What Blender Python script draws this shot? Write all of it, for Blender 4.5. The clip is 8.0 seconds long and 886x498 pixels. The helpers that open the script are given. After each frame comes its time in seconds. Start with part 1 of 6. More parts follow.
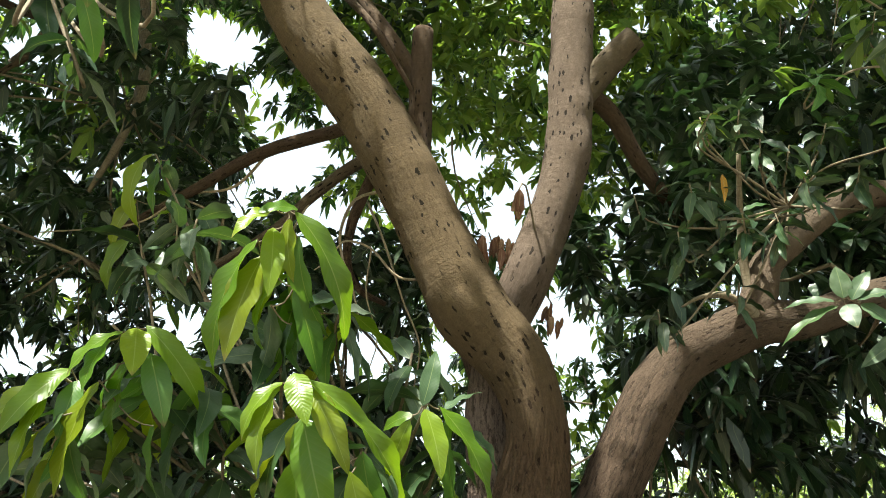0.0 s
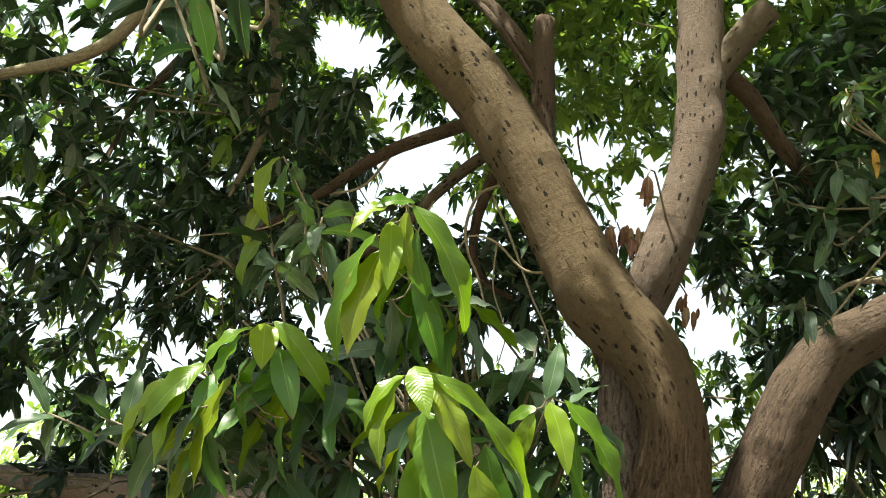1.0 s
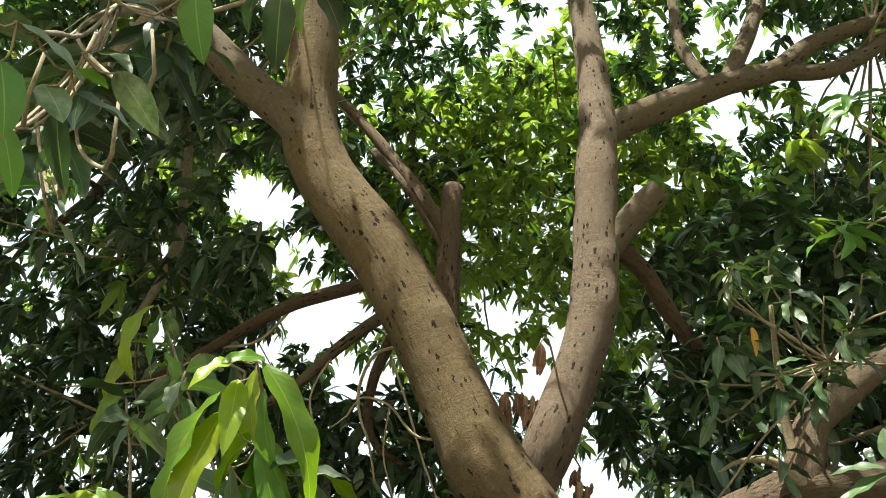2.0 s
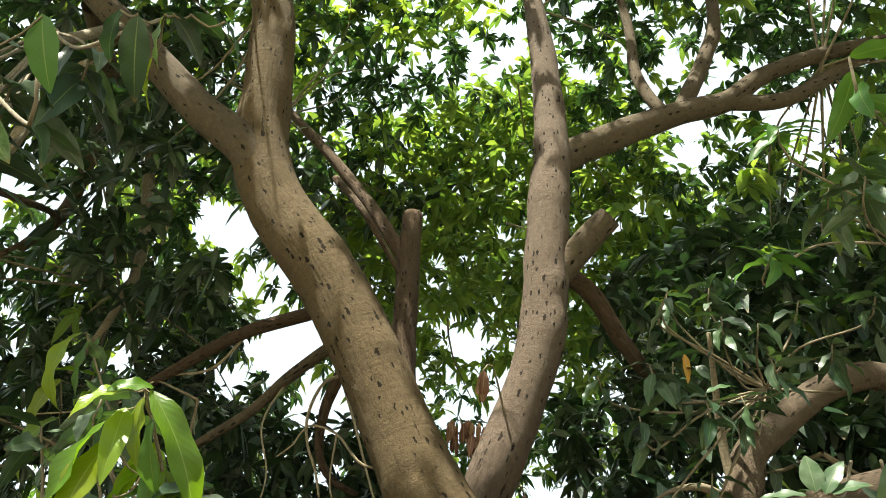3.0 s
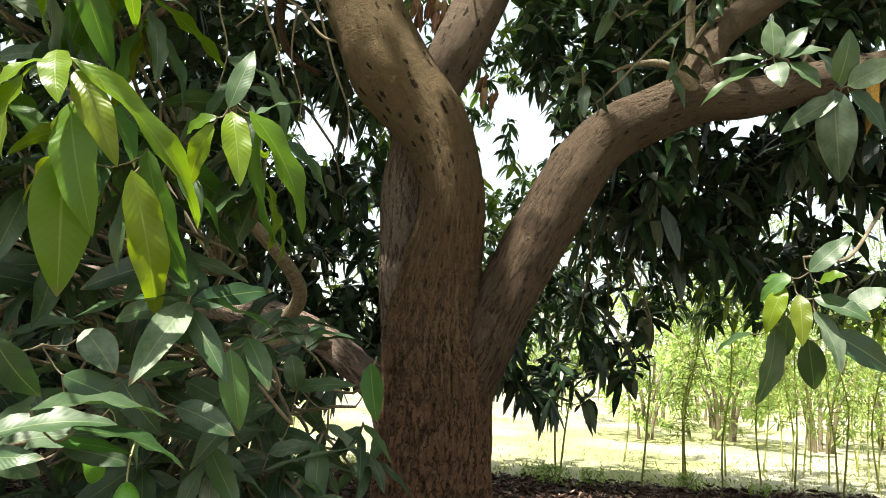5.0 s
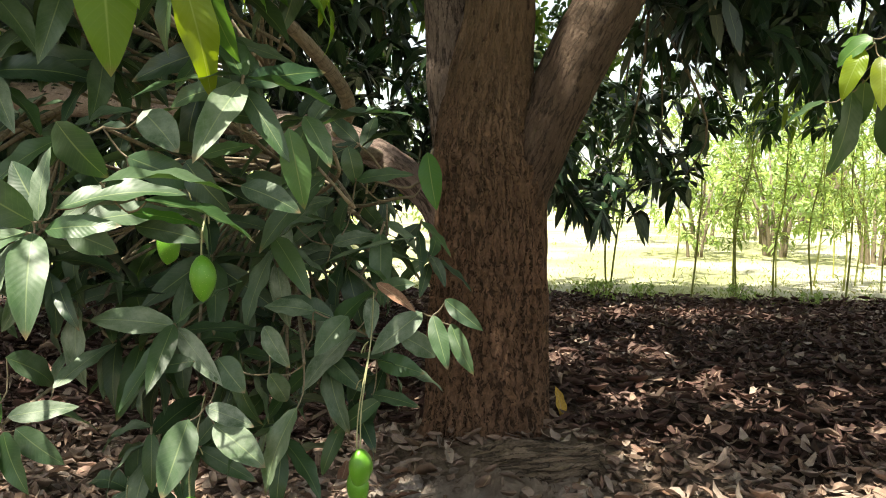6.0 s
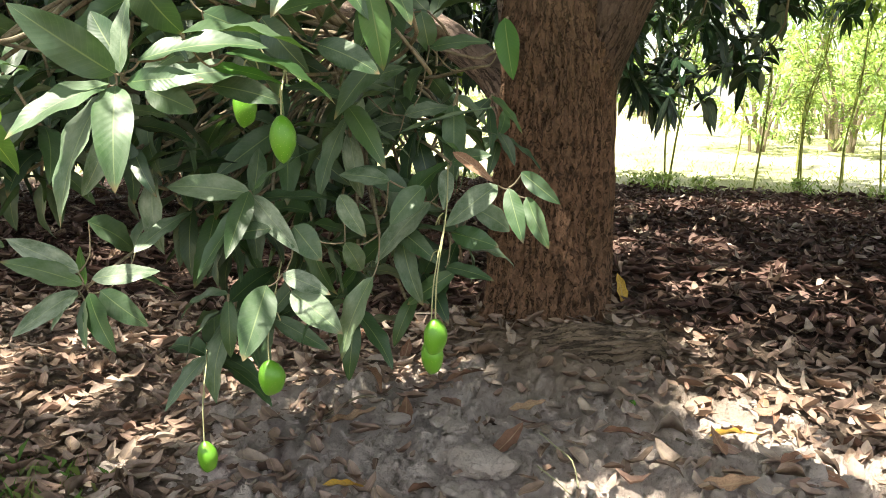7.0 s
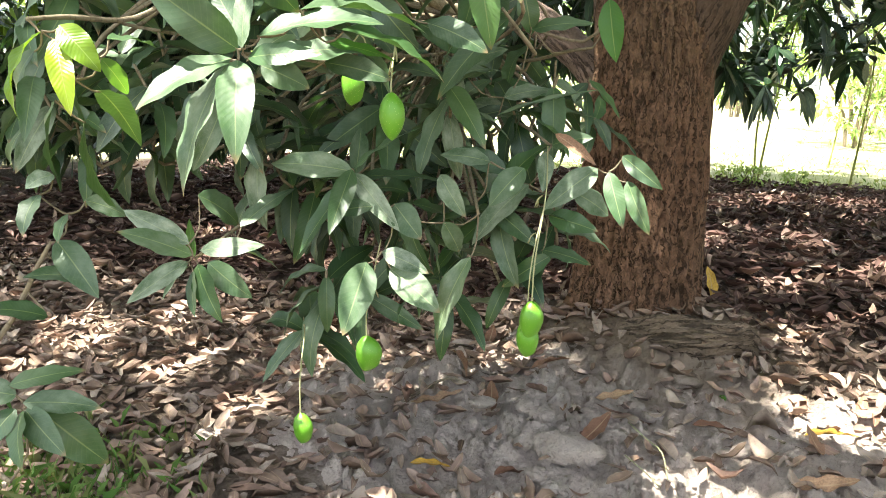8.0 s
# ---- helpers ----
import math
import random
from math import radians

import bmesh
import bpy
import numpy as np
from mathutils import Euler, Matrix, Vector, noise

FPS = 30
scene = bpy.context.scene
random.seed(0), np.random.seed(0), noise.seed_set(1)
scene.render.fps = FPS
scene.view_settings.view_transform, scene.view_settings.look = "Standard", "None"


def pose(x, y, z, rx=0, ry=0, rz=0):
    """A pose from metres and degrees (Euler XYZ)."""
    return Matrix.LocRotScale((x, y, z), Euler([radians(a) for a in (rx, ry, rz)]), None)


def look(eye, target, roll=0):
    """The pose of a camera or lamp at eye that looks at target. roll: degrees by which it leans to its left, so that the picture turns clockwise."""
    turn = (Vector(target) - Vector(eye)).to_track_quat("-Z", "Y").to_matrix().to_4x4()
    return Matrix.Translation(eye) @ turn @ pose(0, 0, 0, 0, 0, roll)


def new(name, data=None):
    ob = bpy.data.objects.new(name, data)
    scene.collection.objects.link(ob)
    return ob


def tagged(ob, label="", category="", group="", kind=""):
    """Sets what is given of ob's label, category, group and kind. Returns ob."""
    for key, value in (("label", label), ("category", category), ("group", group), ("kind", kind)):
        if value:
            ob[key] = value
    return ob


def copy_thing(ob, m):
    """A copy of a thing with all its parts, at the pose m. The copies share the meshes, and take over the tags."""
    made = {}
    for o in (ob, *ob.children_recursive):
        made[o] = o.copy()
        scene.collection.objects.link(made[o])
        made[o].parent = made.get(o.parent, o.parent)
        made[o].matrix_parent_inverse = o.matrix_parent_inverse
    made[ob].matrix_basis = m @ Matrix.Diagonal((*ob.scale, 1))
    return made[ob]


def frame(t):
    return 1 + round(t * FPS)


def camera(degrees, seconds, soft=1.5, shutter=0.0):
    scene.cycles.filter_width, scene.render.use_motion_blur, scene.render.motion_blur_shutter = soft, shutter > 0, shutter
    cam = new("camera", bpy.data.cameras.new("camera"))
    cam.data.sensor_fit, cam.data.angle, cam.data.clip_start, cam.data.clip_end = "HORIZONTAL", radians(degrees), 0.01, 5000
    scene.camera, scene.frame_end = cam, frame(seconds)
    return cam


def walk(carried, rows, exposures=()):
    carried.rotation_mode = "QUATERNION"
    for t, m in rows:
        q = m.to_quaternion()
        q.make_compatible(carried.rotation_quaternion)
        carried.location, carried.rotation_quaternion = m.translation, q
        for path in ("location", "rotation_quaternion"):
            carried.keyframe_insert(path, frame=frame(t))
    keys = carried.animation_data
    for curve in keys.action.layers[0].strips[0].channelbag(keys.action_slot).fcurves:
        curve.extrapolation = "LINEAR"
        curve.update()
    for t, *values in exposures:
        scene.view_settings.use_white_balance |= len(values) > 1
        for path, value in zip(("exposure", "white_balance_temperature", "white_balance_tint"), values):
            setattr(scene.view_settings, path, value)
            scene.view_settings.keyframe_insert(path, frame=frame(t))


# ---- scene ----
cam = camera(58.3, 8.0, soft=0.58)

EXPOSURE = [(0, 1.74, 6500, 0), (2.0, 1.78, 6850, -3), (4.0, 1.74, 6600, 0), (5.0, 1.55, 6750, 1), (6.5, 1.80, 6850, 4), (8, 2.68, 6450, 4)]
PATH = [
    (0, (0.17, -0.04, 1.348), (0.019, 1.809, 2.094), 0.4),
    (0.5, (0.169, -0.041, 1.351), (-0.243, 1.792, 2.037), 1.3),
    (1, (0.189, -0.003, 1.35), (-0.286, 1.798, 2.079), 2.4),
    (1.5, (0.227, 0.057, 1.361), (-0.139, 1.82, 2.233), 2.7),
    (2, (0.291, 0.086, 1.388), (0.032, 1.74, 2.481), 2.4),
    (2.2, (0.358, 0.089, 1.436), (0.105, 1.686, 2.613), 2.2),
    (3.3, (0.472, 0.116, 1.368), (0.282, 1.772, 2.473), 2.0),
    (3.5, (0.471, 0.148, 1.357), (0.305, 1.859, 2.378), 2.2),
    (4, (0.477, 0.184, 1.324), (0.329, 2.008, 2.131), 3.0),
    (4.5, (0.478, 0.219, 1.274), (0.332, 2.132, 1.838), 3.3),
    (5, (0.493, 0.238, 1.213), (0.346, 2.209, 1.516), 3.1),
    (5.2, (0.496, 0.245, 1.188), (0.343, 2.229, 1.392), 2.7),
    (6.3, (0.446, 0.285, 1.081), (0.157, 2.253, 0.872), 0.7),
    (6.5, (0.433, 0.293, 1.069), (0.119, 2.25, 0.801), 0.8),
    (7, (0.406, 0.296, 1.05), (0.05, 2.228, 0.673), 1.3),
    (7.5, (0.383, 0.291, 1.032), (-0.031, 2.201, 0.61), 1.8),
    (8, (0.361, 0.28, 1.031), (-0.174, 2.164, 0.625), 1.9),
]
walk(cam, [(t, look(eye, target, roll)) for t, eye, target, roll in PATH], EXPOSURE)

# ---- light ----
SUN_TO = Vector((-0.20, -0.30, 0.93)).normalized()
world = bpy.data.worlds.new("sky")
scene.world = world
world.use_nodes = True
sky = world.node_tree.nodes.new("ShaderNodeTexSky")
sky.sky_type, sky.sun_disc = "NISHITA", False
sky.sun_elevation = math.asin(SUN_TO.z)
sky.sun_rotation = math.atan2(SUN_TO.x, SUN_TO.y)
sky.air_density, sky.dust_density, sky.ozone_density = 1.1, 2.6, 0.3
backing = world.node_tree.nodes["Background"]
backing.inputs["Strength"].default_value = 0.125
haze = world.node_tree.nodes.new("ShaderNodeMix")
haze.data_type = "RGBA"
haze.inputs[0].default_value = 0.5
haze.inputs[7].default_value = (3.8, 3.7, 3.5, 1)
world.node_tree.links.new(sky.outputs["Color"], haze.inputs[6])
world.node_tree.links.new(haze.outputs[2], backing.inputs["Color"])
sun = new("sun", bpy.data.lights.new("sun", "SUN"))
sun.data.energy, sun.data.angle, sun.data.color = 5.0, radians(0.53), (1.0, 0.95, 0.86)
sun.matrix_world = look(SUN_TO * 40, (0, 0, 0))


# ---- materials ----
class Nodes:
    """A small writer of node trees."""

    def __init__(self, name):
        self.mat = bpy.data.materials.new(name)
        self.mat.use_nodes = True
        self.tree = self.mat.node_tree
        self.tree.nodes.clear()
        self.out = self.tree.nodes.new("ShaderNodeOutputMaterial")

    def link(self, a, b):
        self.tree.links.new(a, b)

    def put(self, socket, value):
        if isinstance(value, bpy.types.NodeSocket):
            self.link(value, socket)
        else:
            socket.default_value = value

    def coord(self, which="Object"):
        return self.tree.nodes.new("ShaderNodeTexCoord").outputs[which]

    def scaled(self, vec, scale):
        n = self.tree.nodes.new("ShaderNodeMapping")
        n.inputs["Scale"].default_value = scale
        self.link(vec, n.inputs["Vector"])
        return n.outputs["Vector"]

    def noise(self, vec, scale, detail=4.0, rough=0.55, distort=0.0):
        n = self.tree.nodes.new("ShaderNodeTexNoise")
        self.link(vec, n.inputs["Vector"])
        n.inputs["Scale"].default_value, n.inputs["Detail"].default_value = scale, detail
        n.inputs["Roughness"].default_value, n.inputs["Distortion"].default_value = rough, distort
        return n.outputs["Fac"]

    def cells(self, vec, scale, feature="F1"):
        n = self.tree.nodes.new("ShaderNodeTexVoronoi")
        n.feature = feature
        self.link(vec, n.inputs["Vector"])
        n.inputs["Scale"].default_value = scale
        return n.outputs["Distance"]

    def ramp(self, fac, stops):
        n = self.tree.nodes.new("ShaderNodeValToRGB")
        while len(n.color_ramp.elements) < len(stops):
            n.color_ramp.elements.new(0.5)
        for e, (at, col) in zip(n.color_ramp.elements, stops):
            e.position = at
            e.color = (*col, 1) if isinstance(col, tuple) else (col, col, col, 1)
        self.put(n.inputs["Fac"], fac)
        return n.outputs["Color"]

    def mix(self, fac, a, b, blend="MIX"):
        n = self.tree.nodes.new("ShaderNodeMix")
        n.data_type, n.blend_type = "RGBA", blend
        self.put(n.inputs[0], fac)
        for k, v in ((6, a), (7, b)):
            self.put(n.inputs[k], (*v, 1) if isinstance(v, tuple) else v)
        return n.outputs[2]

    def maths(self, op, a, b=0.0, c=0.0):
        n = self.tree.nodes.new("ShaderNodeMath")
        n.operation = op
        for k, v in enumerate((a, b, c)):
            self.put(n.inputs[k], v)
        return n.outputs[0]

    def axes(self, vec):
        n = self.tree.nodes.new("ShaderNodeSeparateXYZ")
        self.link(vec, n.inputs[0])
        return n.outputs

    def bump(self, height, strength, distance, under=None):
        n = self.tree.nodes.new("ShaderNodeBump")
        n.inputs["Strength"].default_value, n.inputs["Distance"].default_value = strength, distance
        self.link(height, n.inputs["Height"])
        if under is not None:
            self.link(under, n.inputs["Normal"])
        return n.outputs["Normal"]

    def random(self, island):
        if island:
            return self.tree.nodes.new("ShaderNodeNewGeometry").outputs["Random Per Island"]
        return self.tree.nodes.new("ShaderNodeObjectInfo").outputs["Random"]

    def finish(self, color, rough=0.8, normal=None, specular=0.4, see_through=0.0, glow=None):
        p = self.tree.nodes.new("ShaderNodeBsdfPrincipled")
        self.put(p.inputs["Base Color"], (*color, 1) if isinstance(color, tuple) else color)
        self.put(p.inputs["Roughness"], rough)
        p.inputs["Specular IOR Level"].default_value = specular
        if normal is not None:
            self.link(normal, p.inputs["Normal"])
        last = p.outputs[0]
        if see_through:
            t = self.tree.nodes.new("ShaderNodeBsdfTranslucent")
            self.put(t.inputs["Color"], (*glow, 1) if isinstance(glow, tuple) else glow)
            m = self.tree.nodes.new("ShaderNodeMixShader")
            m.inputs[0].default_value = see_through
            self.link(last, m.inputs[1]), self.link(t.outputs[0], m.inputs[2])
            last = m.outputs[0]
        self.link(last, self.out.inputs["Surface"])
        return self.mat


def bark_material(name, old, young, low, high, plates):
    """Bark in metres round and along the limb (UV): fissured and red-brown low down, smoother and tan with lens-shaped scars higher up."""
    n = Nodes(name)
    uv = n.coord("UV")
    _, _, up = n.axes(n.coord("Object"))
    warp = n.tree.nodes.new("ShaderNodeTexNoise")
    n.link(n.scaled(uv, (26, 12, 1)), warp.inputs["Vector"])
    warp.inputs["Detail"].default_value = 4
    bent = n.mix(0.022, n.scaled(uv, (1, 1, 1)), warp.outputs["Color"], "ADD")
    broad = n.noise(n.scaled(uv, (5, 2.5, 1)), 1.0, 5, 0.6)
    height = n.maths("ADD", up, n.maths("MULTIPLY", n.maths("SUBTRACT", broad, 0.5), 0.9))
    age = n.ramp(n.maths("DIVIDE", n.maths("SUBTRACT", height, low), high - low), [(0.0, 1.0), (1.0, 0.0)])
    sand = n.noise(n.scaled(uv, (230, 170, 1)), 1.0, 5, 0.75)
    mottle = n.noise(n.scaled(bent, (46, 30, 1)), 1.0, 5, 0.7)
    flake = n.noise(n.scaled(bent, (120, 36, 1)), 1.0, 5, 0.72)
    # long upright fissures, and finer splits between them
    ridge = n.noise(n.scaled(bent, (plates, plates * 0.11, 1)), 1.0, 1.5, 0.5)
    ridge2 = n.noise(n.scaled(bent, (plates * 2.1, plates * 0.34, 1)), 1.0, 2, 0.5)
    line = n.ramp(n.maths("ABSOLUTE", n.maths("SUBTRACT", ridge, 0.5)), [(0.004, 0.05), (0.05, 1.0)])
    line2 = n.ramp(n.maths("ABSOLUTE", n.maths("SUBTRACT", ridge2, 0.5)), [(0.0, 0.66), (0.04, 1.0)])
    both = n.maths("MULTIPLY", line, line2)
    rough_col = n.mix(n.ramp(broad, [(0.3, 0.0), (0.75, 0.8)]), old, tuple(c * 0.78 for c in old))
    rough_col = n.mix(n.ramp(flake, [(0.46, 0.0), (0.70, 0.7)]), rough_col, tuple(c * 1.55 for c in old))
    rough_col = n.mix(n.maths("SUBTRACT", 1.0, both), rough_col, tuple(c * 0.26 for c in old))
    # short dark scars, singly and in rows, and faint rings
    ring = n.noise(n.scaled(uv, (4, 60, 1)), 1.0, 3, 0.6, 0.3)
    mark = n.tree.nodes.new("ShaderNodeTexVoronoi")
    n.link(n.scaled(bent, (50, 17, 1)), mark.inputs["Vector"])
    mark.inputs["Scale"].default_value = 1.0
    chosen, reach, _ = n.axes(mark.outputs["Color"])
    spot = n.maths("LESS_THAN", chosen, n.maths("ADD", 0.20, n.maths("MULTIPLY", n.ramp(broad, [(0.35, 0.0), (0.7, 1.0)]), 0.30)))
    near = n.maths("SUBTRACT", n.maths("ADD", 0.20, n.maths("MULTIPLY", reach, 0.22)), n.maths("ADD", mark.outputs["Distance"], n.maths("MULTIPLY", n.maths("SUBTRACT", sand, 0.5), 0.35)))
    scar = n.maths("MULTIPLY", spot, n.ramp(n.maths("MULTIPLY", near, 6.0), [(0.0, 0.0), (0.5, 1.0)]))
    crack = n.ramp(n.noise(n.scaled(bent, (48, 5.0, 1)), 1.0, 3.0, 0.6), [(0.28, 1.0), (0.34, 0.0)])
    dark = n.maths("MAXIMUM", scar, n.maths("MULTIPLY", crack, 0.8))
    smooth_col = n.mix(n.ramp(broad, [(0.3, 0.0), (0.7, 0.8)]), young, tuple(c * 0.72 for c in young))
    smooth_col = n.mix(n.ramp(mottle, [(0.50, 0.0), (0.68, 0.6)]), smooth_col, tuple(c * 1.35 for c in young))
    smooth_col = n.mix(n.ramp(mottle, [(0.32, 0.6), (0.48, 0.0)]), smooth_col, tuple(c * 0.62 for c in young))
    smooth_col = n.mix(n.ramp(ring, [(0.36, 0.3), (0.46, 0.0)]), smooth_col, tuple(c * 0.6 for c in young))
    smooth_col = n.mix(n.ramp(sand, [(0.36, 0.6), (0.52, 0.0)]), smooth_col, tuple(c * 0.55 for c in young))
    smooth_col = n.mix(dark, smooth_col, tuple(c * 0.16 for c in young))
    color = n.mix(age, smooth_col, rough_col)
    deep = n.maths("MULTIPLY", age, n.maths("ADD", n.maths("MULTIPLY", both, 0.9), n.maths("ADD", n.maths("MULTIPLY", line2, 0.4), n.maths("MULTIPLY", flake, 0.7))))
    shallow = n.maths("SUBTRACT", n.maths("ADD", n.maths("MULTIPLY", mottle, 0.5), n.maths("MULTIPLY", ring, 0.25)), n.maths("MULTIPLY", dark, 0.6))
    h = n.maths("ADD", n.maths("ADD", deep, shallow), n.maths("MULTIPLY", sand, 0.3))
    return n.finish(color, 0.9, n.bump(h, 1.0, 0.022), 0.15)


def twig_material(name, dark, pale):
    """Thin smooth wood: mottled lengthwise, with faint rings."""
    n = Nodes(name)
    uv = n.coord("UV")
    mottle = n.noise(n.scaled(uv, (90, 22, 1)), 1.0, 5, 0.65)
    ring = n.noise(n.scaled(uv, (6, 120, 1)), 1.0, 2, 0.5)
    color = n.mix(n.ramp(mottle, [(0.35, 0.0), (0.65, 1.0)]), dark, pale)
    color = n.mix(n.ramp(ring, [(0.36, 0.5), (0.46, 0.0)]), color, tuple(c * 0.6 for c in dark))
    return n.finish(color, 0.8, n.bump(mottle, 0.6, 0.004), 0.2)


def leaf_material(name, tones, dust, island, vein=0.5, glow=1.7, see=0.3, rough=0.42, shine=0.4, relief=0.16):
    """A mango leaf: pale midrib and slanting side veins, tone by leaf, a film of dust, light shining through."""
    n = Nodes(name)
    uv = n.coord("UV")
    u, v, _ = n.axes(uv)
    pick = n.random(island)
    step = 1.0 / (len(tones) - 1)
    color = n.ramp(pick, [(k * step, t) for k, t in enumerate(tones)])
    across = n.maths("ABSOLUTE", n.maths("SUBTRACT", u, 0.5))
    rib = n.ramp(across, [(0.006, 1.0), (0.032, 0.0)])
    side = n.maths("SINE", n.maths("MULTIPLY", n.maths("SUBTRACT", v, n.maths("MULTIPLY", across, 0.30)), 100.0))
    side_line = n.ramp(side, [(0.80, 0.0), (1.0, 1.0)])
    pale = n.mix(0.45, color, (0.34, 0.40, 0.15))
    veined = n.mix(n.maths("MULTIPLY", rib, vein + 0.2), color, pale)
    veined = n.mix(n.maths("MULTIPLY", side_line, vein * 0.16), veined, pale)
    spot = n.noise(n.scaled(uv, (1.4, 2.2, 1)), 1.0, 5, 0.62)
    speck = n.noise(n.coord("Object"), 34.0, 3, 0.6)
    where = n.maths("MULTIPLY", n.maths("ADD", n.ramp(spot, [(0.36, 0.12), (0.64, 1.0)]), n.ramp(speck, [(0.58, 0.0), (0.72, 0.22)])), n.maths("MULTIPLY", dust, n.ramp(n.maths("FRACT", n.maths("MULTIPLY", pick, 7.31)), [(0.10, 0.15), (0.65, 0.6), (0.95, 2.0)])))
    top = n.mix(where, veined, (0.36, 0.40, 0.315))
    tip = n.maths("MULTIPLY", n.ramp(n.maths("ADD", v, n.maths("MULTIPLY", n.maths("SUBTRACT", spot, 0.5), 0.25)), [(0.90, 0.0), (0.97, 0.8)]), n.maths("GREATER_THAN", n.maths("FRACT", n.maths("MULTIPLY", pick, 13.7)), 0.62))
    top = n.mix(tip, top, (0.20, 0.135, 0.065))
    through_col = n.mix(1.0, veined, (glow, glow * 0.95, glow * 0.45), "MULTIPLY")
    h = n.maths("ADD", n.maths("MULTIPLY", side, 0.5), n.maths("MULTIPLY", rib, -1.2))
    gloss = n.maths("ADD", rough, n.maths("MULTIPLY", where, 0.4))
    return n.finish(top, gloss, n.bump(h, relief, 0.003), shine, see, through_col)


def plain_leafy(name, tones, see=0.3, rough=0.6, glow=1.5):
    n = Nodes(name)
    color = n.ramp(n.random(True), [(k / (len(tones) - 1), t) for k, t in enumerate(tones)])
    color = n.mix(n.maths("MULTIPLY", n.noise(n.coord("Object"), 3.0, 3), 0.35), color, n.mix(1.0, color, (1.4, 1.35, 1.1), "MULTIPLY"))
    return n.finish(color, rough, None, 0.4, see, n.mix(1.0, color, (glow, glow, glow * 0.5), "MULTIPLY"))


def dry_leaf_material(name, tones, island):
    n = Nodes(name)
    color = n.ramp(n.random(island), [(k / (len(tones) - 1), t) for k, t in enumerate(tones)])
    u, v, _ = n.axes(n.coord("UV"))
    across = n.maths("ABSOLUTE", n.maths("SUBTRACT", u, 0.5))
    rib = n.ramp(across, [(0.015, 1.0), (0.06, 0.0)])
    blot = n.noise(n.coord("Object"), 26.0, 4, 0.65)
    color = n.mix(n.ramp(blot, [(0.42, 0.0), (0.62, 0.75)]), color, n.mix(0.6, color, (0.07, 0.045, 0.03)))
    color = n.mix(n.maths("MULTIPLY", rib, 0.5), color, (0.42, 0.31, 0.2))
    return n.finish(color, 0.72, n.bump(blot, 0.4, 0.003), 0.3, 0.12, color)


